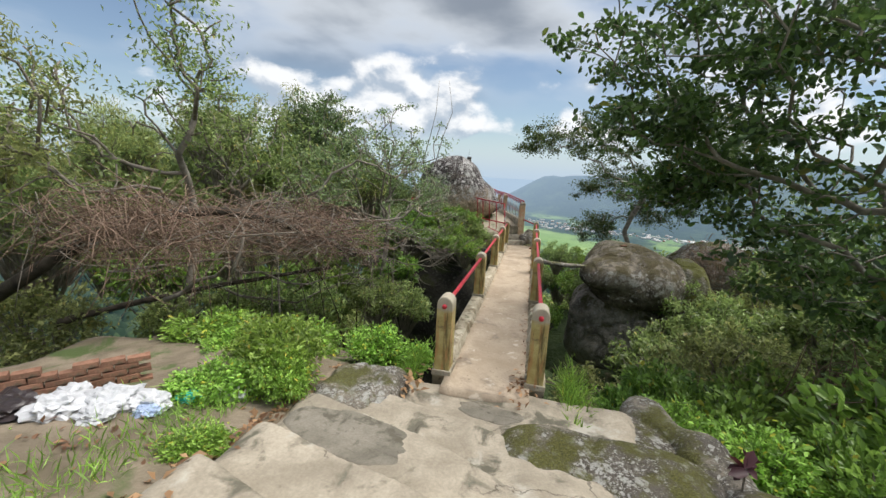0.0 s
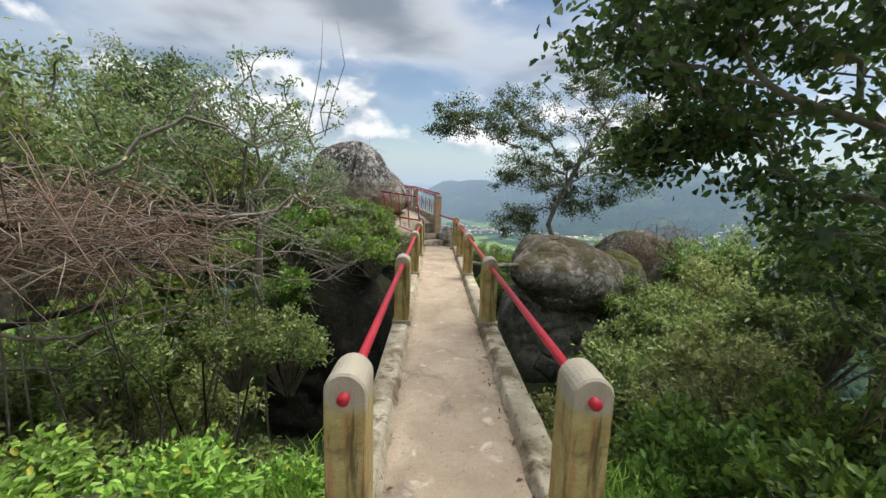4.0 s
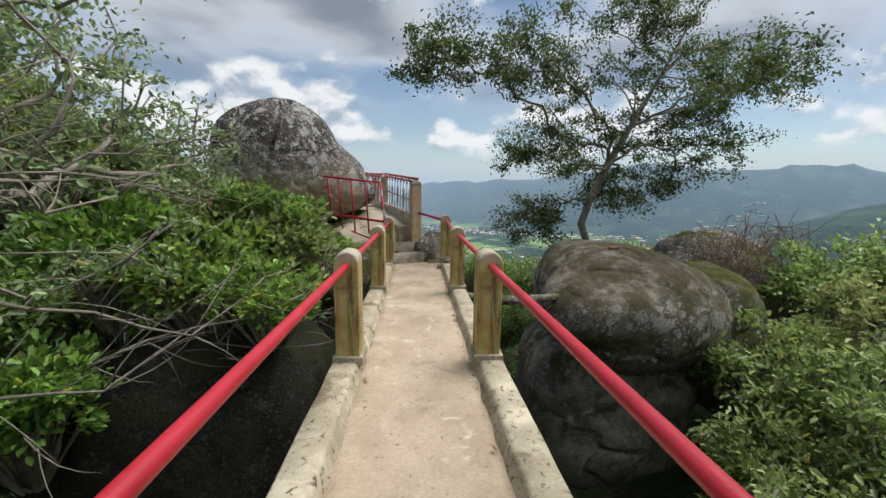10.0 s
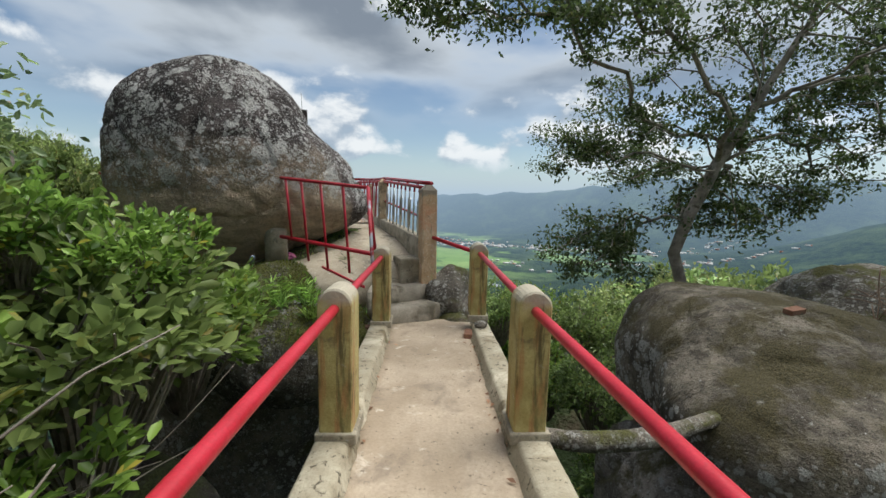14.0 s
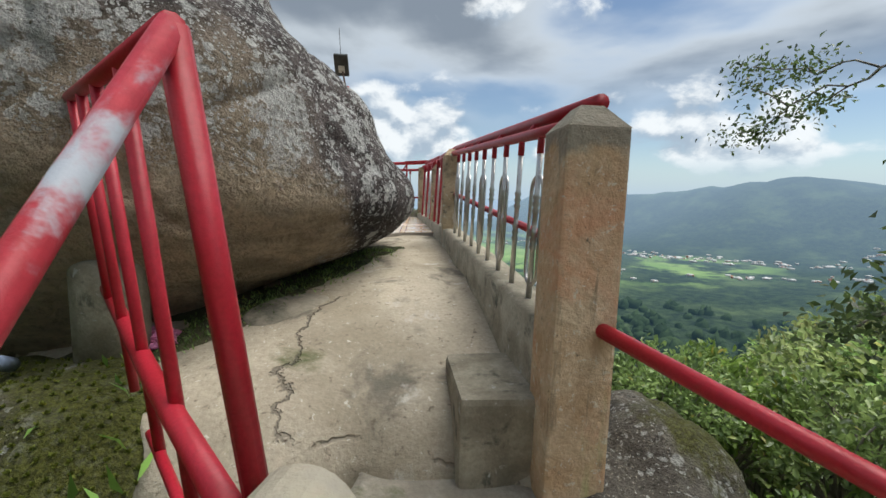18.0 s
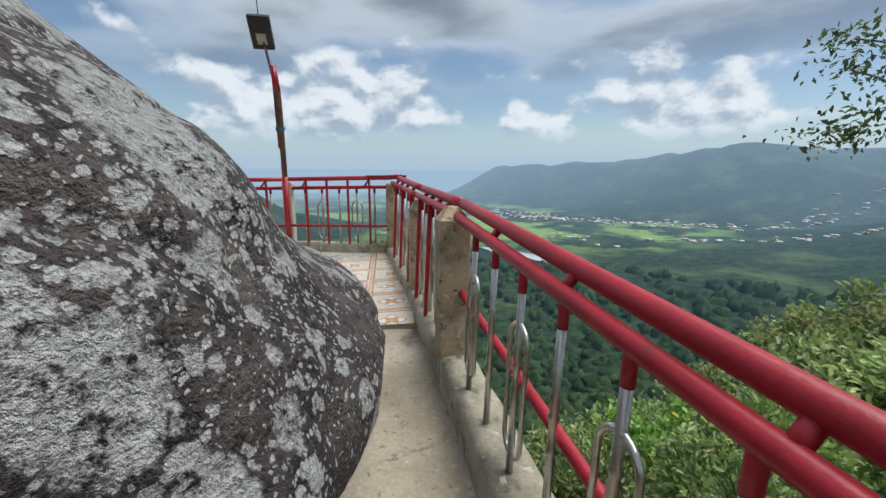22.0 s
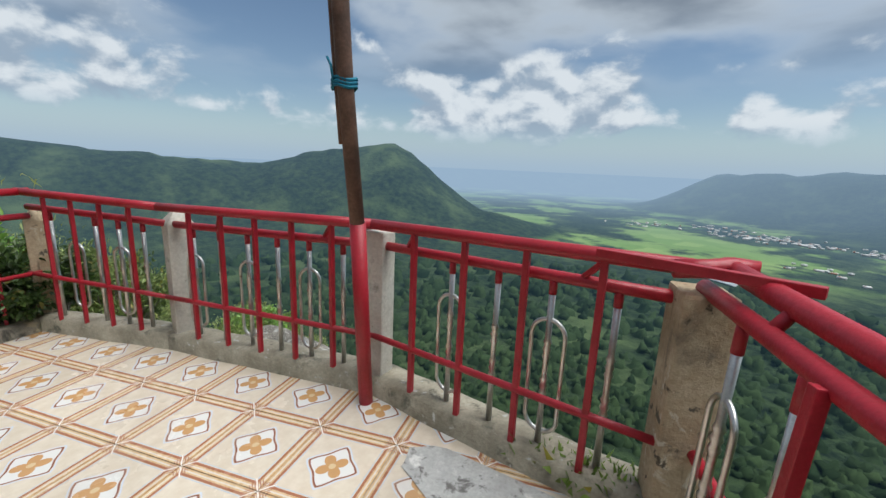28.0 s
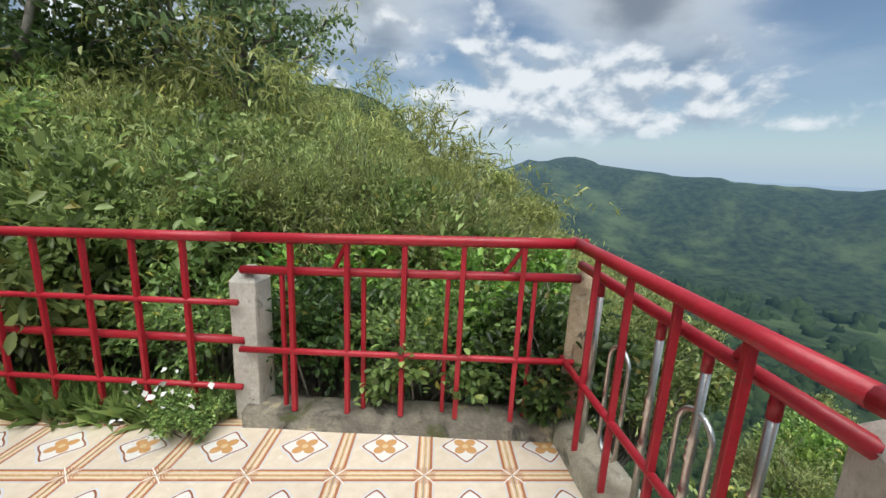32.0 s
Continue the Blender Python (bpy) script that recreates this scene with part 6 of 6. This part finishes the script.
# ---- soil, litter and rubbish on the bank ----
def soil_place(u, v):
    x, y = -6.2 + 4.3 * u, -5.5 + 7.0 * v
    z = 0.30 + 0.17 * max(0.0, -0.3 - y) - 0.10 * max(0.0, -3.6 - x) - 0.35 * float(step(0.3, 1.5, y)) + 0.05 * noise.noise(Vector((x, y, 0)))
    return (x, y, z)


LITTER = surface("litter_soil", (0.13, 0.105, 0.07), (0.27, 0.22, 0.16), 2.0, 40, 0.95, 0.8, [((0.07, 0.10, 0.03), 1.6, 0.52, 0.64)])
tagged(slab("bank_soil", LITTER, 50, 70, soil_place, 0.8, True), "bare earth and leaf litter beside the steps", "ground", kind="structure")


def soil_z(x, y):
    return soil_place((x + 6.2) / 4.3, (y + 5.5) / 7.0)[2]


DEAD_LEAF = leaf_material("dead_leaf", (0.16, 0.075, 0.035), (0.36, 0.22, 0.12), 0.7)
lrng = np.random.default_rng(23)


def litter(name, label, n, place, size, material):
    pts = np.array([place(lrng) for _ in range(n)])
    v, f = leaf_arrays(lrng, pts, size, 0.5, 4.0, lrng.normal(size=(n, 3)) * (1, 1, 0.12), fold=0.10)
    return tagged(raw_mesh(name, v, f, material), label, "leaf litter", kind="stuff")


def on_bank(r):
    x, y = -1.95 + 0.09 * r.normal(), r.uniform(-4.2, 0.4)
    u, v = (x + 2.1) / 4.3, (y + 7.0) / 7.55
    return (x, y, max(bank_place(u, v)[2], soil_z(x, y) if x < -1.9 else -9) + 0.02)


litter("dead_leaves", "brown dead leaves along the edge of the steps", 240, on_bank, 0.085, DEAD_LEAF)
litter("dead_leaves", "brown dead leaves beside the bridge post", 46, lambda r: ((lambda x, y: (x, y, 0.28 + 0.02 * r.random()))(0.42 + 0.10 * r.normal(), 0.55 + 0.22 * r.normal())), 0.085, DEAD_LEAF)
litter("dead_leaves", "brown dead leaves behind the pale rock", 40, lambda r: (-0.95 + 0.12 * r.normal(), 0.25 + 0.18 * r.normal(), 0.30 + 0.03 * r.random()), 0.10, DEAD_LEAF)
litter("dead_leaves", "dry twigs and leaves along the bridge kerbs", 130, lambda r: ((lambda y, k: (k * (0.50 - 0.05 * abs(r.normal())), y, deck_top(y) + 0.012))(r.uniform(0.8, 12.6), 1 if r.random() < 0.75 else -1)), 0.05, DEAD_LEAF)
litter("dead_leaves", "scattered dead leaves among the rubbish", 120, lambda r: ((lambda x, y: (x, y, soil_z(x, y) + 0.03))(-3.6 + 0.7 * r.normal(), -1.7 + 0.5 * r.normal())), 0.08, DEAD_LEAF)

BRICK = surface("brick", (0.20, 0.095, 0.06), (0.36, 0.20, 0.13), 5, 50, 0.95, 0.6, [((0.13, 0.12, 0.08), 3, 0.52, 0.66)], rand=0.2)
wall = tagged(new("brick_wall"), "low broken wall of old red bricks beside the rubbish", "wall")
wa, wb = Vector((-5.3, -2.6)), Vector((-3.75, -0.55))
wd = (wb - wa).normalized()
bm = bmesh.new()
box(bm, -0.105, 0.105, -0.05, 0.05, -0.03, 0.03, 0.006)
jitter(bm, 0.006, 12, 1)
brick0 = mesh_object("brick", bm, BRICK)
brick_mesh = brick0.data
bpy.data.objects.remove(brick0)
for row in range(6):
    for k in range(11):
        t = (k + 0.5 * (row % 2)) * 0.225
        if t > (wb - wa).length - 0.1 or (row == 5 and k in (2, 3, 7)):
            continue
        p = wa + wd * t
        ob = new("brick", brick_mesh)
        ob.matrix_world = pose(p.x + 0.006 * math.sin(k * 7 + row), p.y, soil_z(max(p.x, -6.1), p.y) - 0.06 + row * 0.068, 0, 0, math.degrees(math.atan2(wd.y, wd.x)) + 1.5 * math.sin(k * 3 + row))
        ob.parent = wall

BAGS = {"white": (0.60, 0.61, 0.63), "teal": (0.05, 0.50, 0.44), "dark": (0.035, 0.025, 0.025), "blue": (0.40, 0.50, 0.70), "pink": (0.70, 0.22, 0.42)}
BAG = {k: surface("bag_" + k, [c * 0.75 for c in v], v, 6, 30, 0.35, 0.5, spec=0.5) for k, v in BAGS.items()}


def crumpled(name, kind, at, size, label, seed):
    bm = bmesh.new()
    bmesh.ops.create_icosphere(bm, subdivisions=4, radius=1.0)
    off = Vector((seed, seed * 2.3, seed * 0.7))
    for v in bm.verts:
        k = 1 + 0.45 * noise.noise(v.co * 2.2 + off) + 0.25 * abs(noise.noise(v.co * 5 + off)) + 0.12 * noise.noise(v.co * 11 + off)
        v.co = Vector((v.co.x * size[0], v.co.y * size[1], max(v.co.z, -0.35) * size[2])) * k
    ob = mesh_object(name, bm, BAG[kind])
    ob.location = at
    return tagged(ob, label, "rubbish", "rubbish on the bank")


for k, (x, y, kind, r) in enumerate(((-3.75, -1.65, "white", 0.24), (-3.45, -1.35, "white", 0.26), (-3.15, -1.25, "white", 0.20), (-3.95, -1.35, "white", 0.20), (-2.95, -0.98, "teal", 0.13), (-3.30, -1.62, "white", 0.17),
                                     (-3.02, -1.38, "blue", 0.12), (-4.15, -1.75, "dark", 0.26), (-4.45, -1.55, "white", 0.18), (-2.6, -0.75, "white", 0.14), (-4.8, -1.9, "teal", 0.10))):
    names = {"white": "crumpled white plastic bags thrown on the bank", "teal": "teal plastic cup among the rubbish", "dark": "dark scorched lump among the rubbish", "blue": "pale blue plastic packaging among the rubbish"}
    crumpled("plastic_bag" if kind != "dark" else "scorched_lump", kind, (x, y, soil_z(x, y) + r * 0.25), (r * 0.92, r * 0.75, r * 0.45), names[kind], k * 1.7)
crumpled("plastic_bag", "pink", (-2.2, 14.24, path_top(14.24) - 0.02), (0.10, 0.08, 0.06), "pink plastic bag on the moss under the boulder", 9)
bm = bmesh.new()
bmesh.ops.create_cone(bm, cap_ends=True, segments=14, radius1=0.035, radius2=0.035, depth=0.18)
bmesh.ops.create_cone(bm, cap_ends=True, segments=14, radius1=0.035, radius2=0.014, depth=0.06, matrix=Matrix.Translation((0, 0, 0.12)))
ob = mesh_object("plastic_bottle", bm, BAG["blue"], True)
ob.matrix_world = pose(-2.55, 13.75, 0.74, 62, 0, 30)
tagged(ob, "pale blue plastic bottle lying in the grass", "bottle")

# ---- altar at the edge of the lookout ----
GRANITE = surface("granite", (0.34, 0.33, 0.31), (0.50, 0.49, 0.46), 9, 120, 0.35, 0.1)
BROWN_STONE = surface("brown_stone", (0.17, 0.11, 0.06), (0.30, 0.21, 0.13), 7, 50, 0.7, 0.4)
altar = thing("altar", "low stone altar with a grey granite top beside the boulder", "altar")
am = pose(-3.44, 16.93, floor_top(-3.44, 16.93), 0, 0, 25)
for name, dims, mat in (("plinth", (-0.42, 0.42, -0.36, 0.36, 0.0, 0.61), BROWN_STONE), ("top", (-0.50, 0.50, -0.42, 0.42, 0.61, 0.65), GRANITE)):
    bm = bmesh.new()
    box(bm, *dims, 0.006, am)
    part(name, bm, mat, altar)
bm = bmesh.new()
box(bm, 0.421, 0.426, -0.28, 0.26, 0.10, 0.46, 0.0, am)
part("panel", bm, surface("blue_white_tile", (0.62, 0.70, 0.74), (0.78, 0.82, 0.82), 8, 60, 0.25, 0.05), altar, "pale blue tiled panel")
bm = bmesh.new()
box(bm, 0.30, 0.34, -0.34, 0.0, 0.65, 0.70, 0.008, am)
box(bm, 0.37, 0.41, -0.32, 0.02, 0.65, 0.70, 0.008, am)
ob = tagged(mesh_object("incense_holder", bm, DARK_METAL), "dark metal incense holder on the granite top", "holder")
bm = bmesh.new()
box(bm, -0.95, -0.10, 0.43, 1.0, 0.0, 0.66, 0.02, am)
box(bm, -0.97, -0.06, 0.40, 1.0, 0.66, 0.76, 0.02, am)
box(bm, -0.95, -0.16, 0.47, 0.95, 0.76, 0.86, 0.02, am)
jitter(bm, 0.012, 5, 3)
tagged(mesh_object("stone_block", bm, MOSS_ROCK), "stepped mossy stone plinth behind the altar", "stone")
bm = bmesh.new()
prof = [(0.045, 0), (0.075, 0.05), (0.085, 0.11), (0.06, 0.17), (0.045, 0.20), (0.06, 0.23)]
ringsv = [[bm.verts.new((r * math.cos(q), r * math.sin(q), z)) for q in (2 * math.pi * k / 18 for k in range(18))] for r, z in prof]
for a, b in zip(ringsv, ringsv[1:]):
    for k in range(18):
        bm.faces.new((a[k], a[(k + 1) % 18], b[(k + 1) % 18], b[k]))
bm.faces.new(ringsv[0][::-1])
ob = mesh_object("vase", bm, surface("porcelain", (0.66, 0.68, 0.72), (0.78, 0.80, 0.82), 6, 60, 0.2, 0.02, [((0.06, 0.12, 0.38), 14, 0.52, 0.56)]), True)
ob.matrix_world = am @ Matrix.Translation((-0.40, 0.68, 0.86)) @ Matrix.Scale(1.45, 4)
tagged(ob, "blue and white porcelain vase on the stone plinth", "vase")

# ---- log across the gap, village, lake ----
bm = bmesh.new()
lr = np.random.default_rng(5)
tube(bm, bent((0.62, 10.80, -0.06), (2.6, 11.3, -0.24), 0.03, lr, 9), [0.085, 0.082, 0.08, 0.078, 0.08, 0.074, 0.076, 0.07, 0.07], 10)
jitter(bm, 0.03, 5, 4)
tagged(mesh_object("beam", bm, MOSS_ROCK, True), "mossy beam from the bridge to the dark boulder", "beam")
WATER = surface("lake_water", (0.42, 0.45, 0.46), (0.52, 0.54, 0.54), 0.02, 0.2, 0.12, 0.02)


def lake_place(u, v):
    a, b = Vector((-10, 1075)), Vector((218, 880))
    p = a.lerp(b, u)
    n = Vector((0.65, 0.76))
    w = 62 * math.sin(math.pi * min(max(u, 0.05), 0.97)) ** 0.7 + 6 * math.sin(9 * u)
    q = p + n * (w * (v - 0.5))
    return (q.x, q.y, VALLEY + 3.0)


tagged(slab("lake", WATER, 30, 5, lake_place, 1.0), "narrow grey lake on the valley floor", "water", kind="structure")


def village():
    """Far houses in rows along the valley roads, a few metres each."""
    rng = np.random.default_rng(31)
    verts, faces = [], []
    cube = np.array([(x, y, z) for x in (-1, 1) for y in (-1, 1) for z in (0, 1)], float)
    quad = np.array([(0, 1, 3, 2), (4, 6, 7, 5), (0, 4, 5, 1), (2, 3, 7, 6), (1, 5, 7, 3), (0, 2, 6, 4)])
    spots = []
    for (ax, ay), (bx, by), n, wide in (((120, 1850), (900, 1500), 130, 60), ((60, 2000), (260, 1750), 60, 90), ((500, 1280), (1100, 1150), 40, 40), ((-250, 1900), (60, 2100), 24, 60), ((250, 1350), (330, 1150), 14, 40), ((1000, 1500), (1500, 1700), 40, 60)):
        t = rng.random(n)
        spots += [(ax + (bx - ax) * q + rng.normal() * wide, ay + (by - ay) * q + rng.normal() * wide * 0.5) for q in t]
    for x, y in spots:
        s = rng.uniform(3, 9)
        z = float(ground_height(x, y))
        verts.append(cube * (s, s * rng.uniform(0.5, 1), rng.uniform(3, 6)) + (x, y, z))
    n = len(verts)
    faces = (np.arange(n)[:, None, None] * 8 + quad[None]).reshape(-1, 4)
    m = surface("far_house", (0.50, 0.50, 0.50), (0.72, 0.72, 0.72), 0.02, 0.3, 0.8, 0.0, [((0.35, 0.16, 0.11), 0.05, 0.58, 0.6)])
    return tagged(raw_mesh("village", np.vstack(verts), faces, m), "far white houses strung along the valley roads", "houses", kind="stuff")


village()

# ---- grass and small plants ----
grng = np.random.default_rng(41)


def grass(name, label, n, place, size, material, aspect=0.07):
    pts = np.array([place(grng) for _ in range(n)])
    v, f = leaf_arrays(grng, pts, size, aspect, 0.2, np.array((0, 0, 1.3)) + grng.normal(size=(n, 3)) * 0.4, droop=0.25, fold=0.02)
    return tagged(raw_mesh(name, v, f, material), label, "grass", kind="stuff")


def under_boulder(r):
    y = r.uniform(13.7, 16.3)
    x = np.interp(y, (13.7, 14.4, 15.0, 16.0, 17.1), (-2.5, -1.95, -1.78, -1.62, -1.50)) + 0.10 * r.normal() - 0.07
    return (x, y, path_top(y) - 0.10 * max(0, -1.7 - x) - 0.01)


def verge_place(u, v):
    y = 13.75 + 2.75 * v
    edge = float(np.interp(y, (13.7, 14.4, 15.0, 16.0, 17.1), (-2.5, -1.95, -1.78, -1.62, -1.50)))
    x = edge - 0.55 + u * (0.70 + 0.10 * noise.noise(Vector((0, y * 2.6, 3))) + 0.05 * noise.noise(Vector((0, y * 9, 1))))
    return (x, y, path_top(y) - 0.10 * max(0, -1.7 - x) + 0.012 + 0.02 * noise.noise(Vector((x * 6, y * 6, 2))) - (0.035 if u > 0.94 else 0.0))


tagged(slab("verge", surface("verge_soil", (0.035, 0.045, 0.015), (0.085, 0.085, 0.035), 5, 50, 0.95, 0.9, [((0.10, 0.08, 0.05), 4, 0.54, 0.66)]), 14, 60, verge_place, 0.05, True), "dark mossy soil strip at the foot of the boulder", "verge", kind="structure")


def patch_place(u, v):
    a, b = 2 * u - 1, 2 * v - 1
    k = math.sqrt(1 - 0.5 * b * b), math.sqrt(1 - 0.5 * a * a)
    x, y = -1.67 + 0.20 * a * k[0] + 0.05 * b, 14.66 + 0.25 * b * k[1]
    return (x, y, path_top(y) + 0.016 + 0.005 * noise.noise(Vector((x * 9, y * 9, 4))) - 0.012 * max(abs(a), abs(b)) ** 4)


tagged(slab("cement_patch", BANK, 14, 16, patch_place, 0.05, True), "smooth grey cement patch trowelled onto the path", "patch", kind="structure")
grass("grass", "short grass and moss at the foot of the boulder", 5200, under_boulder, 0.042, LEAF_MID, 0.25)
grass("grass", "grass tufts beside the first bridge posts", 1500, lambda r: (lambda s: (s * (0.98 + 0.16 * abs(r.normal())), 0.95 + 0.35 * r.normal(), 0.10))(1 if r.random() < 0.5 else -1), 0.20, LEAF_FERN)
grass("grass", "grass along the edge of the bank", 1500, lambda r: (lambda x, y: (x, y, soil_z(x, y)))(-2.3 - 0.5 * abs(r.normal()), r.uniform(-3.5, 0.8)), 0.15, LEAF_FERN)
grass("grass", "weeds growing through the kerb of the railing", 500, lambda r: (lambda t: (-2.1 - 0.5 * t, 19.74 + 0.03 * r.normal(), 1.20))(abs(r.normal()) * 0.4), 0.10, LEAF_BRIGHT, 0.25)
grass("grass", "weeds at the edge of the tiles below the red railing", 2200, lambda r: (lambda y: (-6.05 + 0.16 * (17.3 - y) - 0.12 * abs(r.normal()), y, floor_top(-6.0, y) - 0.03))(r.uniform(15.4, 17.1)), 0.20, LEAF_MID, 0.22)
shrub(SHRUB[:1], -5.98, 17.02, 1.04, 0.22, 0.18, "flowering_weed", "low weed with small white flowers beside the post", "weeds by the railing")
v, f = leaf_arrays(grng, np.array((-5.9, 17.0, 1.22)) + grng.normal(size=(20, 3)) * (0.13, 0.13, 0.05), 0.035, 0.9, 2.0)
tagged(raw_mesh("flowers", v, f, surface("petal", (0.72, 0.72, 0.68), (0.82, 0.82, 0.78), 20, 60, 0.7, 0.0)), "small white flowers of the weed", "flowers", kind="stuff")
LEDGE_ROCK = next(o for o in bpy.data.objects if o.name.startswith("bank_rock") and "gate panel" in o.get("label", ""))


def on_ledge(r, spread=1.0):
    """A place on top of the mossy rock below the gate panel."""
    me = LEDGE_ROCK.data
    while True:
        p = me.polygons[int(r.integers(len(me.polygons)))]
        c = p.center
        if p.normal.z > 0.25 and c.y < 14.0 and r.random() < 0.9:
            return tuple(c + p.normal * 0.002)


LEAF_MOSS = leaf_material("leaf_moss", (0.07, 0.095, 0.015), (0.19, 0.22, 0.035), 0.7)
grass("moss", "yellow-green moss on the rock ledge beside the steps", 36000, on_ledge, 0.015, LEAF_MOSS, 0.6)
grass("grass", "sparse weeds on the mossy ledge", 170, on_ledge, 0.11, LEAF_BRIGHT, 0.2)


def frond(base, tip, sag, seed, label="fern frond with narrow paired leaflets on the mossy ledge"):
    rng = np.random.default_rng(seed)
    top = thing("fern_frond", label, "fern", "ferns on the mossy ledge")
    line = bent(base, tip, sag, rng, 14)
    bm = bmesh.new()
    tube(bm, line, [0.004 - 0.0002 * k for k in range(14)], 5)
    part("stem", bm, LEAF_FERN, top, smooth=True)
    pts, ways = [], []
    for k in range(1, 14):
        a = np.array(line[k])
        d = np.array(line[k]) - np.array(line[k - 1])
        d /= np.linalg.norm(d)
        side = np.cross(d, (0.1, -0.9, 0.45))
        side /= np.linalg.norm(side)
        for q in (-1, 1):
            pts.append(a)
            ways.append(q * side * 2.2 + d * 0.7)
    n = len(pts)
    a = np.array(ways)
    v, f = leaf_arrays(rng, np.array(pts), np.linalg.norm(np.array(tip) - base) * 0.30, 0.16, 0.3, a, vary=0.2, droop=0.12)
    ob = raw_mesh("blade", v, f, LEAF_FERN)
    ob.parent = top
    ob["kind"] = "stuff"


LEDGE_AT = np.array([v.co for v in LEDGE_ROCK.data.vertices])


def ledge_z(x, y):
    near = LEDGE_AT[np.hypot(LEDGE_AT[:, 0] - x, LEDGE_AT[:, 1] - y) < 0.07]
    return float(near[:, 2].max()) if len(near) else 0.3


for k, (ax, ay, bx, by) in enumerate(((-1.40, 12.62, -1.66, 13.0), (-1.62, 12.5, -1.95, 12.85), (-1.95, 12.5, -2.2, 12.75), (-1.2, 12.7, -1.25, 13.0), (-1.30, 12.55, -1.50, 12.72), (-1.75, 12.75, -1.80, 13.15), (-2.1, 12.9, -2.35, 13.1))):
    frond((ax, ay, ledge_z(ax, ay) + 0.03), (bx, by, ledge_z(bx, by) + 0.16), 0.08, 3 + k)
for k in range(11):
    grass("grass", "tuft of narrow bamboo grass on the mossy ledge", 46, lambda r, k=k: (-2.6 + 0.125 * k + 0.05 * r.normal(), 12.48 + 0.11 * ((k * 3) % 5) + 0.04 * r.normal(), ledge_z(-2.6 + 0.125 * k, 12.48 + 0.11 * ((k * 3) % 5)) - 0.01), 0.17, LEAF_BRIGHT, 0.13)

# loose bricks and a stone by the last bridge posts
for x, y, z, turn in ((-0.84, 12.86, deck_top(12.9) - 0.02, 4), (-0.84, 12.86, deck_top(12.9) + 0.05, -3), (0.47, 12.72, deck_top(12.7) + 0.03, 80)):
    ob = new("loose_brick", brick_mesh)
    ob.matrix_world = pose(x, y, z, 0, 0, turn)
    tagged(ob, "loose red brick beside the bridge post", "brick", "loose bricks by the bridge")
cap = next(o for o in bpy.data.objects if o.get("label", "").startswith("dark domed"))
near = min((v.co for v in cap.data.vertices if v.co.z > -0.6), key=lambda c: (c.x - 3.9) ** 2 + (c.y - 12.05) ** 2)
ob = new("loose_brick", brick_mesh)
ob.matrix_world = pose(near.x, near.y, near.z + 0.025, 6, -4, 15)
tagged(ob, "loose red brick lying on the dark boulder", "brick", "loose bricks by the bridge")
rock("loose_stone", MOSS_ROCK, [((0.62, 12.72, kerb_top(12.7) + 0.035), (0.08, 0.06, 0.05), 2.2)], "loose brown stone on the bridge kerb", 0.06, 27, 0.2, 3)

# dark red plant at the edge of the bank
dark_plant = thing("dark_red_plant", "dark red broad-leaved plant on a thin stem", "plant")
bar("stem", [(2.30, -0.72, 0.1), (2.31, -0.70, 0.4), (2.29, -0.72, 0.62)], 0.008, BARK, dark_plant)
v, f = leaf_arrays(grng, np.array((2.29, -0.72, 0.62)) + grng.normal(size=(9, 3)) * 0.012, 0.15, 0.5, 0.6, np.array((0, 0, 0.35)) + grng.normal(size=(9, 3)) * (1, 1, 0.3), wide=True)
ob = raw_mesh("leaves", v, f, leaf_material("leaf_red", (0.045, 0.012, 0.015), (0.09, 0.03, 0.03), 0.5))
ob.parent = dark_plant


# ---- tall bamboo shoots above the slope ----
def bamboo_shoot(base, tip, seed, label="arching bamboo shoot with narrow drooping leaves"):
    rng = np.random.default_rng(seed)
    top = thing("bamboo", label, "bamboo", "bamboo shoots above the slope")
    line = np.array(bent(base, tip, 0.5, rng, 14))
    bm = bmesh.new()
    tube(bm, [tuple(p) for p in line], [0.018 * (1 - 0.85 * k / 13) + 0.002 for k in range(14)], 6)
    part("culm", bm, LEAF_OLIVE, top, "thin green culm", True)
    pts = []
    for k in range(4, 14):
        for _ in range(5):
            d = rng.normal(size=3) * (0.5, 0.5, 0.25) * 0.7
            for q in range(9):
                pts.append(line[k] + d * (0.25 + q / 9) + rng.normal(size=3) * 0.05)
    pts = np.array(pts)
    v, f = leaf_arrays(rng, pts, 0.22, 0.13, 0.4, np.tile((0, 0, -0.5), (len(pts), 1)) + rng.normal(size=(len(pts), 3)) * 0.4, droop=0.3)
    ob = raw_mesh("foliage", v, f, LEAF_BAMBOO)
    ob.parent = top
    ob["kind"] = "stuff"


for k, (az, d, el, lean) in enumerate(((139, 9, 22, 3), (134, 10, 19, -6), (128, 9, 18, -10), (118, 11, 13, -5), (113, 12, 10.5, -9), (141, 7, 21, 3), (108, 15, 8, -4), (123, 12, 15, 4)) + tuple((94 + 2.1 * q, 6.5 + (q * 5) % 7, np.interp(94 + 2.1 * q, (89, 100, 110, 120, 144), (-7.5, 0.3, 4.5, 9.5, 15.0)) + ((q * 7) % 5) * 0.8 - 1.5, -6 + (q * 3) % 9) for q in range(24))):
    a, b = radians(az), radians(az + lean)
    bamboo_shoot((-4.3 - d * math.sin(a), 18.8 + d * math.cos(a), 0.6), (-4.3 - d * math.sin(b), 18.8 + d * math.cos(b), 2.46 + d * math.tan(radians(el))), 60 + k)
